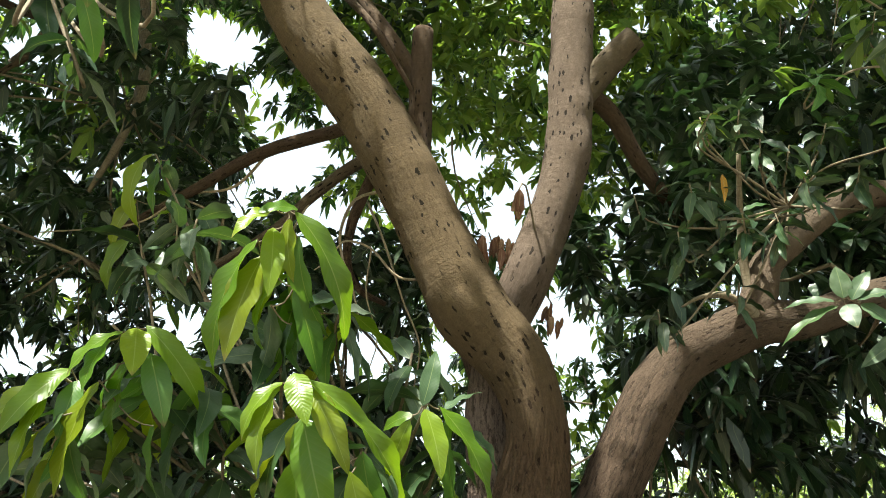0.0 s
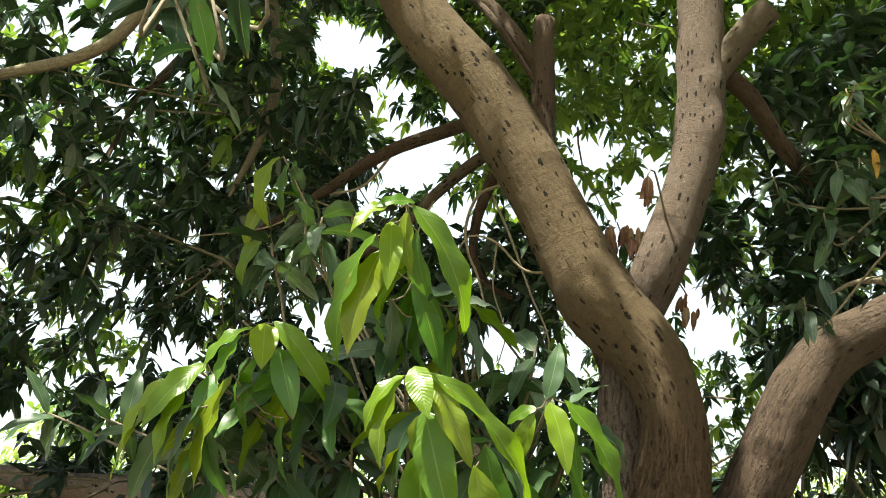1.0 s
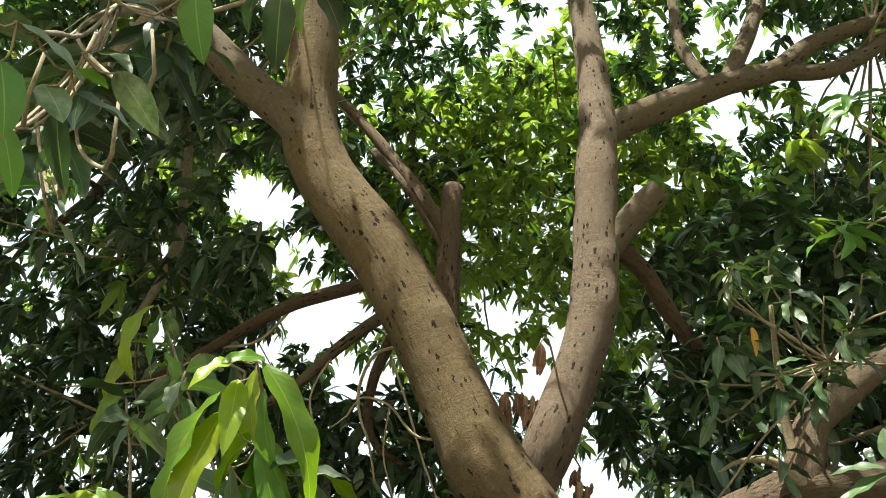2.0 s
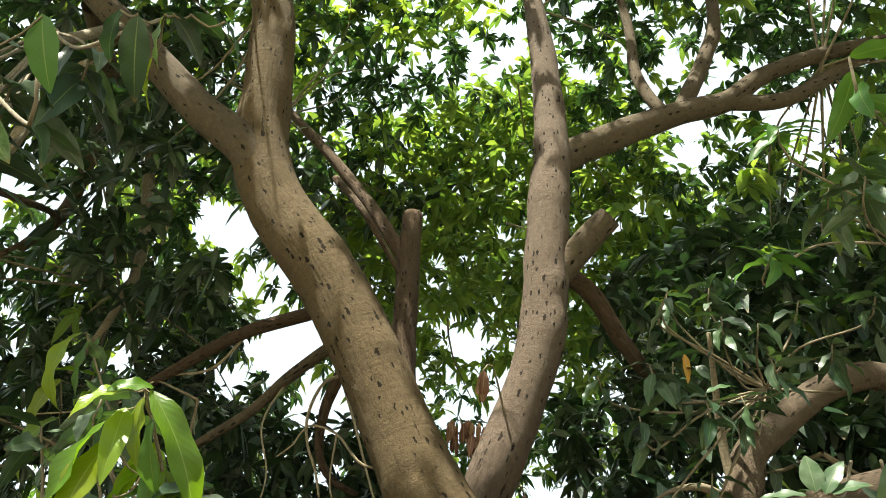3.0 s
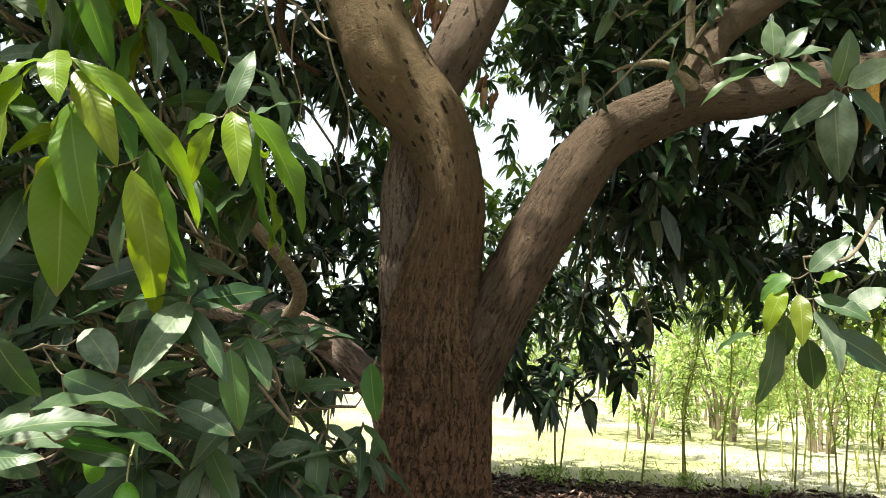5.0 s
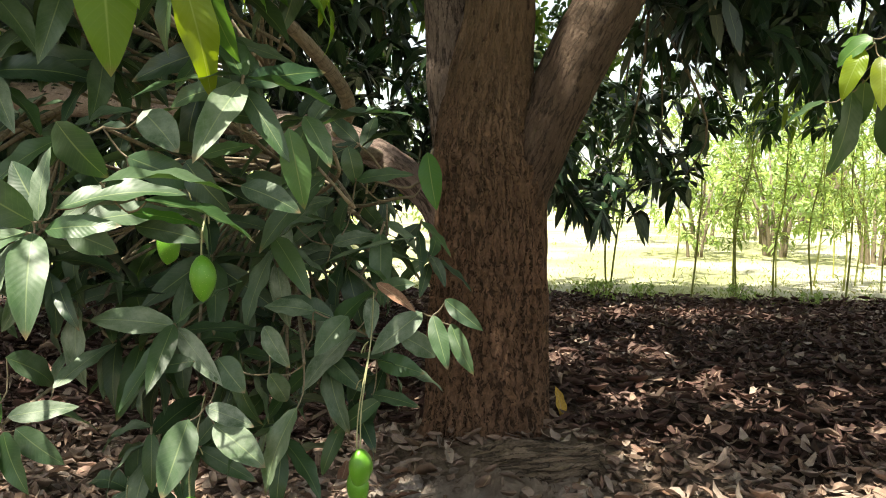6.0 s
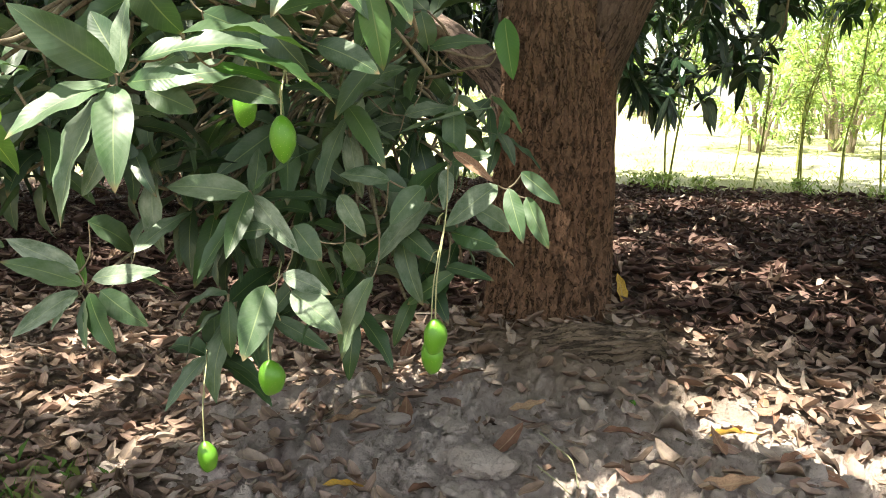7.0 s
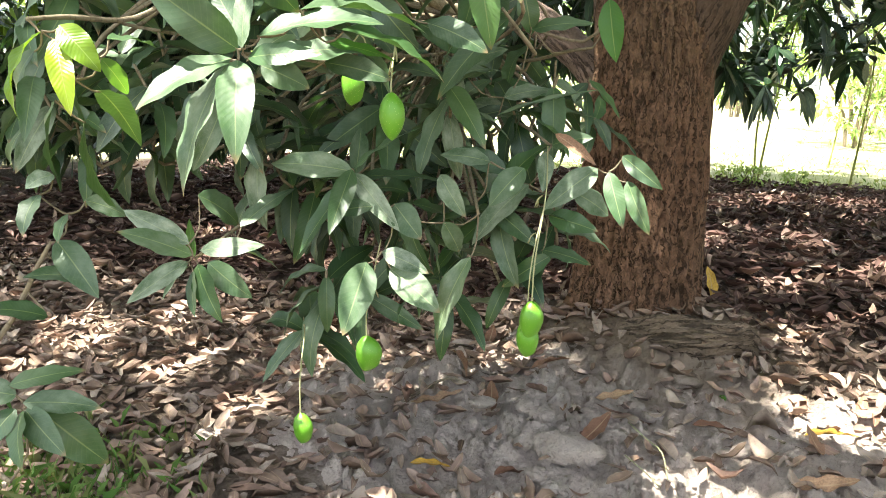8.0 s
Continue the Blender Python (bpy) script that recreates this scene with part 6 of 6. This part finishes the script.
# ---- hanging fruit ----
def fruit_mesh(length, width):
    n, m = 18, 20
    verts = []
    for k in range(n + 1):
        s = k / n
        r = width / 2 * math.sin(math.pi * s) ** 0.62 * (1.06 - 0.22 * s)
        for j in range(m):
            a = 2 * math.pi * j / m
            beak = 0.10 * width * math.exp(-((s - 0.84) / 0.12) ** 2) * max(0, math.cos(a))
            verts.append((math.cos(a) * r + beak + 0.10 * width * math.sin(math.pi * s), math.sin(a) * r * 0.86, -length * s))
    f = [(k * m + j, (k + 1) * m + j, (k + 1) * m + (j + 1) % m, k * m + (j + 1) % m) for k in range(n) for j in range(m)]
    return mesh_of("mango", np.array(verts), np.array(f), SKIN)


def mango(top, length, width, turn, stalk):
    ob = tagged(new("mango", fruit_mesh(length, width)), "unripe bright green mango hanging on a thin stalk", "mango", "hanging mangoes")
    ob.matrix_basis = pose(*top, pick.uniform(-4, 4), pick.uniform(-4, 4), turn)
    inv = ob.matrix_basis.inverted()
    pts = [(*(inv @ Vector(p)), r) for p, r in zip([(top[0], top[1], top[2] - 0.004)] + list(stalk), (0.0018, 0.0012, 0.0013, 0.0015, 0.0017))]
    v, f, u = tube(pts, 8, 0.02, 0)
    stem = child("stalk", mesh_of("stalk", v, f, STALK, u), ob, "thin pale stalk")
    knee = Vector(pts[1][:3])
    for k in range(2):
        off = Vector((pick.uniform(-0.02, 0.02), pick.uniform(-0.02, 0.02), -0.012))
        a = knee.lerp(Vector(pts[-1][:3]), 0.25 + 0.3 * k)
        v, f, u = tube([(*a, 0.0013), (*(a + off * 0.6), 0.001), (*(a + off + Vector((0, 0, -0.012))), 0.0008)], 5, 0.01, 0)
        child("side_stalk", mesh_of("side_stalk", v, f, STALK, u), stem)
    return ob


mango((-0.195, 1.70, 0.535), 0.076, 0.056, 20, [(-0.196, 1.705, 0.60), (-0.19, 1.76, 0.72)])
mango((0.119, 1.787, 0.619), 0.084, 0.056, 70, [(0.12, 1.79, 0.70), (0.126, 1.84, 0.82), (0.107, 1.955, 0.91)])
mango((0.108, 1.80, 0.575), 0.080, 0.052, -40, [(0.112, 1.80, 0.69), (0.126, 1.84, 0.82), (0.107, 1.955, 0.91)])
mango((-0.37, 1.759, 0.32), 0.074, 0.046, 0, [(-0.372, 1.763, 0.41), (-0.38, 1.80, 0.48), (-0.43, 1.9, 0.49)])
mango((-0.074, 1.483, 1.017), 0.077, 0.051, 100, [(-0.076, 1.49, 1.05), (-0.10, 1.58, 1.12)])
mango((-0.197, 1.608, 1.058), 0.070, 0.044, 10, [(-0.195, 1.62, 1.10), (-0.18, 1.70, 1.15)])
mango((-1.25, 1.5, 2.80), 0.07, 0.055, 10, [(-1.25, 1.5, 2.9), (-1.15, 1.65, 3.4)])


# ---- the ground's cover ----
def scatter(count, x0, x1, y0, y1, keep):
    x, y = rng.uniform(x0, x1, count), rng.uniform(y0, y1, count)
    ok = rng.uniform(0, 1, count) < keep(x, y)
    return x[ok], y[ok]


def bare(x, y):
    """How bare the dug soil is, 0 to 1."""
    return np.clip(1.25 * np.exp(-(((x - 0.42) / 1.05) ** 2 + ((y - 2.45) / 0.75) ** 2)), 0, 1) * (1 - 0.3 * smooth(0.9, 1.5, x) * smooth(2.3, 2.8, y))


def litter(count, x0, x1, y0, y1, size, depth):
    x, y = scatter(count, x0, x1, y0, y1, lambda a, b: (1 - 0.88 * bare(a, b)) * (1 - smooth(3.2, 5.0, np.hypot(a - 0.3, np.minimum(b - 3.4, 0)))))
    z = np.array([floor_at(a, b) for a, b in zip(x, y)]) + rng.uniform(0.004, depth, len(x))
    n = len(x)
    head = rng.uniform(0, 2 * np.pi, n)
    way = np.stack([np.cos(head), np.sin(head), rng.normal(0, 0.17, n)], 1)
    flat = unit(np.stack([-np.sin(head), np.cos(head), rng.normal(0, 0.22, n)], 1))
    face = unit(np.cross(way, flat))
    L = size * rng.uniform(0.45, 1.15, n)
    rows = np.array([0.0, 0.14, 0.45, 0.78, 1.0])
    wide = np.array([0.10, 0.70, 1.0, 0.72, 0.10])
    curl = rng.normal(0.3, 0.8, n)
    cup = rng.normal(0.45, 0.55, n)
    broad = rng.uniform(0.17, 0.27, n)
    verts = np.empty((n, 5, 3, 3))
    for k, s in enumerate(rows):
        mid = np.stack([x, y, z], 1) + way * (L * (s - 0.5))[:, None] + face * (L * (curl * ((s - 0.5) ** 2) + rng.normal(0, 0.02, n)))[:, None]
        for j, q in enumerate((-1, 0, 1)):
            w = (L * broad * wide[k] * (1 + 0.12 * rng.normal(size=n) * abs(q)))[:, None]
            verts[:, k, j] = mid + flat * w * q * (1 - 0.25 * np.abs(cup))[:, None] + face * w * abs(q) * (cup + 0.10 * rng.normal(size=n))[:, None]
    uv = np.tile(np.array([[(0.5 + 0.5 * q, s) for q in (-1, 0, 1)] for s in rows]).reshape(-1, 2), (n, 1))
    a = np.array([k * 3 + j for k in range(4) for j in range(2)])
    faces = (np.arange(n)[:, None, None] * 15 + np.stack([a, a + 1, a + 4, a + 3], 1)).reshape(-1, 4)
    return verts.reshape(-1, 3), faces, uv


# this back litter carries shade in its red-brown tones
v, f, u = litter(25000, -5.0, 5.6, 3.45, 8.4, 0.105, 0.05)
tagged(new("old_leaf_litter", mesh_of("old_leaf_litter", v, f, LITTER_SHADED_MAT, u)), "carpet of dry red-brown leaves, shade under the tree put into colour", "leaf litter", kind="stuff")
v, f, u = joined([litter(8500, -5.0, 5.6, -1.7, 1.2, 0.09, 0.03), litter(22000, -5.0, 5.6, 1.2, 3.5, 0.09, 0.03), litter(4000, -5.0, 5.6, 3.4, 8.4, 0.10, 0.06)])
tagged(new("leaf_litter", mesh_of("leaf_litter", v, f, LITTER_MAT, u)), "thick carpet of curled dry brown leaves on soil", "leaf litter", kind="stuff")


def ball_mesh(level):
    bm = bmesh.new()
    bmesh.ops.create_icosphere(bm, subdivisions=level, radius=1.0)
    out = np.array([w.co[:] for w in bm.verts]), np.array([[w.index for w in q.verts] for q in bm.faces])
    bm.free()
    return out


def clods(count, level, low, high, power, flat=0.7):
    """Broken lumps of earth: balls cut by planes and roughened, half sunk in the soil."""
    x, y = scatter(count, -1.6, 2.6, 1.5, 3.4, lambda a, b: np.clip(bare(a, b) ** 1.5 + 0.04, 0, 1))
    dirs, tri = ball_mesh(level)
    n, m = len(x), len(dirs)
    size = low + (high - low) * rng.uniform(0, 1, n) ** power
    r = np.ones((n, m))
    for k in range(9):
        cut = unit(rng.normal(size=(n, 3)))
        r = np.minimum(r, rng.uniform(0.5, 0.95, n)[:, None] / np.maximum(cut @ dirs.T, 0.05))
    r = r * (1 + rng.normal(0, 0.10, (n, m)))
    ball = dirs[None] * r[..., None] * size[:, None, None] * np.array([1.2, 1.0, flat])
    turn = rng.uniform(0, 6.28, n)
    c, s = np.cos(turn)[:, None], np.sin(turn)[:, None]
    ball = np.stack([ball[..., 0] * c - ball[..., 1] * s, ball[..., 0] * s + ball[..., 1] * c, ball[..., 2]], -1)
    z = np.array([floor_at(a, b) for a, b in zip(x, y)])
    verts = ball + np.stack([x, y, z + size * 0.15], 1)[:, None]
    return verts.reshape(-1, 3), (np.arange(n)[:, None, None] * m + tri).reshape(-1, 3)


v, f = clods(6000, 1, 0.003, 0.012, 2.0)
tagged(new("soil_crumbs", mesh_of("soil_crumbs", v, f, CLOD, None, False)), "loose crumbs of dry grey soil", "soil crumbs", kind="stuff")
v, f = clods(900, 2, 0.008, 0.020, 2.0)
tagged(new("soil_lumps", mesh_of("soil_lumps", v, f, CLOD, None, True)), "small broken lumps of dry grey soil", "soil lumps", kind="stuff")
v, f = clods(70, 3, 0.02, 0.045, 1.5, 0.6)
tagged(new("earth_clods", mesh_of("earth_clods", v, f, CLOD, None, True)), "broken clods of dry grey earth", "clods", kind="stuff")


def big_clod(x, y, size, label):
    bm = bmesh.new()
    bmesh.ops.create_icosphere(bm, subdivisions=4 if size > 0.06 else 3, radius=1.0)
    seed = Vector((x * 7, y * 5, 1))
    for w in bm.verts:
        w.co *= 1 + 0.30 * noise.fractal(w.co * 1.4 + seed, 0.8, 2.0, 5)
        w.co = Vector((w.co.x * size, w.co.y * size * 0.8, w.co.z * size * 0.42))
    me = bpy.data.meshes.new("clod")
    bm.to_mesh(me)
    bm.free()
    me.materials.append(CLOD)
    for p in me.polygons:
        p.use_smooth = True
    ob = tagged(new("clod", me), label, "clod", "clods of earth")
    ob.matrix_basis = pose(x, y, floor_at(x, y) + size * 0.22, 0, 0, pick.uniform(0, 360))


big_clod(0.16, 2.24, 0.085, "large flat clod of dry grey earth")
for x, y, s in ((-0.42, 2.38, 0.05), (-0.2, 2.5, 0.045), (0.02, 2.45, 0.04), (0.36, 2.4, 0.045), (0.62, 2.5, 0.035), (-0.55, 2.55, 0.05), (0.25, 2.62, 0.035), (0.8, 2.45, 0.03), (0.45, 2.75, 0.03), (-0.05, 2.62, 0.04), (0.7, 2.85, 0.035), (1.0, 2.6, 0.04)):
    big_clod(x, y, s, "lump of dry grey earth")

for k in range(24):
    x, y = pick.gauss(0.25, 0.5), pick.gauss(2.45, 0.28)
    if y < 2.95:
        big_clod(x, y, 0.012 + 0.035 * pick.random() ** 2, "lump of dry grey earth")

FALLEN = {"brown": [leaf_mesh("fallen_leaf", b, w, LEAF_BROWN, wv, fo, tw) for b, w, wv, fo, tw in ((25, 0.30, 0.03, 0.5, 20), (-30, 0.32, 0.04, 0.35, -15), (50, 0.28, 0.03, 0.7, 30))],
          "yellow": [leaf_mesh("fallen_leaf", 20, 0.28, LEAF_YELLOW, 0.03, 0.4, 10)]}


def fallen(x, y, size, head, kind, shape, label, lift=0.012, rise=0.08):
    ob = tagged(new("fallen_leaf", FALLEN[kind][shape]), label, "leaf", "fallen leaves")
    a = radians(head)
    ob.matrix_basis = aim((x, y, floor_at(x, y) + lift), (math.cos(a), math.sin(a), rise), (pick.uniform(-0.3, 0.3), pick.uniform(-0.3, 0.1), 1), size)


fallen(-0.02, 2.72, 0.15, 40, "brown", 0, "curled reddish-brown fallen leaf", 0.03, 0.35)
fallen(-0.33, 2.41, 0.17, 5, "brown", 1, "orange-brown fallen leaf on soil", 0.03)
fallen(0.48, 2.52, 0.13, 12, "brown", 0, "rust-brown curled fallen leaf", 0.03)
fallen(0.80, 2.66, 0.17, 20, "yellow", 0, "yellow fallen leaf in a sun fleck", 0.03, 0.15)
fallen(0.20, 2.56, 0.12, 5, "brown", 1, "orange-brown fallen leaf on soil", 0.03)
fallen(0.57, 3.62, 0.17, 100, "yellow", 0, "yellow-brown leaf leaning on the trunk", 0.02, 1.3)
fallen(0.00, 2.09, 0.12, 50, "brown", 2, "tan fallen leaf on soil", 0.03)
fallen(-0.22, 2.08, 0.11, 15, "yellow", 0, "dull yellow fallen leaf on soil", 0.03)
fallen(0.77, 3.14, 0.10, 30, "brown", 2, "tan fallen leaf by the root", 0.03, 0.3)
fallen(0.72, 2.30, 0.16, -5, "brown", 1, "tan fallen leaf on soil")
fallen(0.95, 2.42, 0.16, 40, "brown", 0, "tan fallen leaf on soil")
for k in range(46):
    x, y = pick.uniform(-0.9, 1.9), pick.uniform(2.1, 3.6)
    if (x - 0.27) ** 2 + (y - 3.4) ** 2 > 0.2:
        fallen(x, y, pick.uniform(0.08, 0.16), pick.uniform(0, 360), "brown", pick.choice((0, 1, 2)), "dry brown fallen leaf on soil", 0.015)


def stick(name, label, category, run, r, material):
    """A thin stem lying on or standing in the soil: run gives x, y and the height over the ground."""
    pts = [(x, y, floor_at(x, y) + h, r * (1 - 0.5 * k / (len(run) - 1))) for k, (x, y, h) in enumerate(run)]
    v, f, u = tube(pts, 7, 0.02, 0.08)
    tagged(new(name, mesh_of(name, v, f, material, u)), label, category)


stick("stick", "thin dry brown stick lying on soil", "stick", [(-0.38, 2.42, 0.012), (-0.25, 2.52, 0.02), (-0.12, 2.55, 0.014), (0.02, 2.6, 0.02)], 0.005, BARK_TWIG)
stick("stick", "thin dry brown stick lying on soil", "stick", [(-0.62, 2.5, 0.012), (-0.5, 2.44, 0.016), (-0.42, 2.46, 0.01)], 0.004, BARK_TWIG)
stick("stick", "thin dry brown stick lying among dead leaves", "stick", [(0.7, 2.62, 0.014), (0.82, 2.56, 0.02), (0.98, 2.57, 0.014)], 0.004, BARK_TWIG)
stick("grass_stem", "bent pale dry grass stem standing in soil", "grass", [(0.42, 2.2, -0.005), (0.40, 2.23, 0.05), (0.36, 2.28, 0.085), (0.31, 2.32, 0.10)], 0.0016, STALK)
stick("grass_stem", "bent pale dry grass stem standing in soil", "grass", [(0.41, 2.19, -0.005), (0.36, 2.2, 0.035), (0.31, 2.23, 0.045)], 0.0014, STALK)
windfall = tagged(new("windfall_mango", fruit_mesh(0.034, 0.026)), "tiny green fallen mango lying on soil", "mango")
windfall.matrix_basis = pose(0.59, 2.84, floor_at(0.59, 2.84) + 0.014, 80, 0, 35)


def blades(count, x0, x1, y0, y1, height, keep):
    x, y = scatter(count, x0, x1, y0, y1, keep)
    n = len(x)
    z = np.array([floor_at(a, b) for a, b in zip(x, y)])
    head, lean, h = rng.uniform(0, 6.28, n), rng.uniform(0.1, 0.9, n), height * rng.uniform(0.4, 1.2, n)
    base = np.stack([x, y, z - 0.005], 1)
    out = np.stack([np.cos(head), np.sin(head), np.zeros(n)], 1)
    side = np.stack([-np.sin(head), np.cos(head), np.zeros(n)], 1) * (0.0008 + 0.008 * h)[:, None] * 0.5
    verts = np.empty((n, 4, 3))
    mid = base + out * (h * lean * 0.3)[:, None] + np.array([0, 0, 1]) * (h * 0.6)[:, None]
    tip = base + out * (h * lean)[:, None] + np.array([0, 0, 1]) * (h * (1 - 0.3 * lean))[:, None]
    verts[:, 0], verts[:, 1], verts[:, 2], verts[:, 3] = base - side, base + side, mid + side, tip
    a = np.arange(n)[:, None] * 4
    return verts.reshape(-1, 3), a + np.array([0, 1, 2, 3])


v, f = blades(11000, -2.0, -0.55, 1.1, 2.2, 0.075, lambda a, b: np.exp(-(((a + 1.15) / 0.33) ** 2 + ((b - 1.62) / 0.3) ** 2)))
tagged(new("grass_tuft", mesh_of("grass_tuft", v, f, TUFT_MAT)), "small tuft of fine green grass on soil", "grass", kind="stuff")
v, f = blades(90000, -9, 14, 7.4, 19, 0.055, lambda a, b: smooth(7.4, 8.4, b) * (0.10 + 0.9 * np.exp(-np.clip(b - 8.6, 0, 99) / 1.2)))
tagged(new("meadow_grass", mesh_of("meadow_grass", v, f, GRASS_MAT)), "sunlit pale green grass beyond the leaf litter", "grass", kind="stuff")


# ---- saplings, shrubs and trees beyond ----
def sapling(height, seed, leafy):
    g = np.random.default_rng(seed)
    ob = thing("sapling", "thin young tree with bright yellow-green leaves in grass", "sapling", "row of saplings")
    pts = [(0, 0, -0.05, 0.011)]
    x = y = 0.0
    for k in range(1, 6):
        x, y = x + g.normal(0, 0.055), y + g.normal(0, 0.055)
        pts.append((x, y, height * k / 5, 0.011 * (1 - k / 6)))
    v, f, u = tube(pts, 10, 0.12, 0.05, 0, seed)
    child("stem", mesh_of("stem", v, f, SAPLING_STEM, u), ob)
    line = glide(pts, 0.03)
    line = line[line[:, 2] > height * 0.22]
    c = line[g.integers(0, len(line), leafy), :3]
    far = g.uniform(0.03, 0.30, leafy)[:, None]
    out = unit(g.normal(size=(leafy, 3)) * (1, 1, 0.5))
    c2 = c + out * far
    v, f, u = leaf_cloud(c2, out + (0, 0, 0.4), 6, 0.08, 0.5, (20, 90), 0.22, 0.08, g)
    leaves = child("leaves", mesh_of("leaves", v, f, SAPLING_LEAF, u), ob)
    leaves["kind"] = "stuff"
    bits = [tube([(*a, 0.004), (*((a + b) / 2 + (0, 0, 0.01)), 0.003), (*b, 0.0015)], 4, 0.1, 0, 0, 0, False) for a, b in zip(c[:60], c2[:60])]
    v, f, u = joined(bits)
    child("side_growth", mesh_of("side_growth", v, f, SAPLING_STEM, u), ob)["kind"] = "stuff"
    return ob


makers = [sapling(2.6, 31, 80), sapling(3.1, 32, 110), sapling(2.2, 33, 55), sapling(3.4, 34, 120)]
SPOTS = [(1.12, 8.3), (1.94, 8.35), (2.36, 8.4), (2.46, 8.7), (2.74, 8.4), (3.45, 8.5), (3.87, 8.4), (1.16, 8.5), (3.1, 9.6), (3.6, 9.9), (4.1, 9.3), (4.4, 8.8), (4.7, 9.7), (5.0, 9.0), (5.4, 9.8), (5.8, 9.2), (2.1, 10.4), (2.9, 10.8), (4.2, 11.0), (5.2, 11.2), (6.2, 10.6), (6.8, 9.8), (-3.2, 9.4), (-4.4, 10.2), (-2.1, 10.6), (-5.4, 9.5), (2.55, 9.2), (3.3, 9.0), (3.75, 9.4), (4.05, 9.9), (4.55, 9.2), (4.85, 10.3), (3.95, 8.7), (5.2, 9.5), (4.25, 10.2), (5.6, 8.8)]
for k, (x, y) in enumerate(SPOTS):
    m = pose(x, y, floor_at(x, y), pick.uniform(-3, 3), pick.uniform(-4, 2), pick.uniform(0, 360))
    if k < len(makers):
        makers[k].matrix_basis = m
    else:
        copy_thing(makers[k % len(makers)], m)


def leafy_mound(name, label, category, group, w, h, count, leaf, material, seed, stem):
    g = np.random.default_rng(seed)
    ob = thing(name, label, category, group)
    c = unit(g.normal(size=(count, 3))) * (g.uniform(0.25, 1, count) ** 0.4)[:, None]
    c = c * (w / 2, w / 2, h * 0.5) + (0, 0, h * 0.55)
    v0 = np.array([noise.noise(Vector(q) * (3.0 / w) + Vector((seed, 0, 0))) for q in c])
    c = c[v0 > -0.18]
    v, f, u = leaf_cloud(c, c - (0, 0, h * 0.2) + g.normal(size=c.shape) * w * 0.15, 7, leaf, 0.4, (20, 100), 0.3, leaf * 0.6, g)
    child("leaves", mesh_of("leaves", v, f, material, u), ob)["kind"] = "stuff"
    bits = []
    for k in range(5):
        a = 6.28 * k / 5 + g.uniform(-0.4, 0.4)
        r = w * 0.3
        bits.append(tube([(math.cos(a) * 0.05 * w, math.sin(a) * 0.05 * w, -0.1, stem), (math.cos(a) * r * 0.3, math.sin(a) * r * 0.3, h * 0.3, stem * 0.7), (math.cos(a) * r, math.sin(a) * r, h * 0.75, stem * 0.25)], 6, h * 0.12, 0.05))
    v, f, u = joined(bits)
    child("stem_clump", mesh_of("stem_clump", v, f, BARK_TWIG, u), ob)["kind"] = "stuff"
    return ob


shrubs = [leafy_mound("shrub", "rounded pale green shrub in sunlight", "shrub", "shrubs across the field", 2.2, 1.7, 300, 0.15, SHRUB_LEAF, 41, 0.03), leafy_mound("shrub", "rounded pale green shrub in sunlight", "shrub", "shrubs across the field", 3.0, 2.4, 380, 0.175, SHRUB_LEAF, 42, 0.04)]
for k, (x, y, s) in enumerate([(2.9, 13.4, 0.9), (4.3, 14.0, 1.0), (1.9, 24.0, 1.0), (5.7, 13.6, 1.1), (7.2, 14.6, 1.2), (3.6, 16.5, 1.2), (5.0, 17.0, 1.3), (8.6, 13.6, 1.1), (5.4, 20, 1.2), (8.4, 17.0, 1.2), (7.2, 12.8, 0.9), (10.5, 15.0, 1.1), (-3.5, 13.5, 1.1), (-6.0, 12.5, 1.1), (-1.4, 15.5, 1.0), (-8.5, 11.0, 1.2), (-5.0, 16.5, 1.3), (0.4, 24.0, 1.0), (-10.5, 8.0, 1.3), (9.5, 11.0, 1.0), (12.0, 10.0, 1.2)]):
    m = pose(x, y, floor_at(x, y), 0, 0, 67 * k) @ Matrix.Scale(s, 4)
    if k < 2:
        shrubs[k].matrix_basis = m
    else:
        copy_thing(shrubs[k % 2], m)
weed = leafy_mound("weed", "small leafy green weed at the grass edge", "weed", "weeds at the grass edge", 0.34, 0.26, 46, 0.06, SAPLING_LEAF, 61, 0.006)
for k, (x, y, s) in enumerate([(1.05, 7.85, 1.0), (1.45, 8.1, 0.8), (2.35, 8.15, 0.9), (2.95, 7.95, 0.7), (0.9, 8.3, 0.8)]):
    m = pose(x, y, floor_at(x, y), 0, 0, 67 * k) @ Matrix.Scale(s, 4)
    if k:
        copy_thing(weed, m)
    else:
        weed.matrix_basis = m
far = [leafy_mound("far_tree", "broad distant green tree at the field's edge", "tree", "trees at the field's edge", 7.0, 5.0, 420, 0.5, FAR_LEAF, 51, 0.16), leafy_mound("far_tree", "broad distant green tree at the field's edge", "tree", "trees at the field's edge", 9.0, 6.5, 500, 0.58, FAR_LEAF, 52, 0.2)]
for k in range(22):
    a = radians(-150 + 300 * k / 21) + pick.uniform(-0.06, 0.06)
    r = pick.uniform(27, 40)
    m = pose(r * math.sin(a), r * math.cos(a), 0.3, 0, 0, 41 * k) @ Matrix.Scale(pick.uniform(0.8, 1.15), 4)
    if k < 2:
        far[k].matrix_basis = m
    else:
        copy_thing(far[k % 2], m)
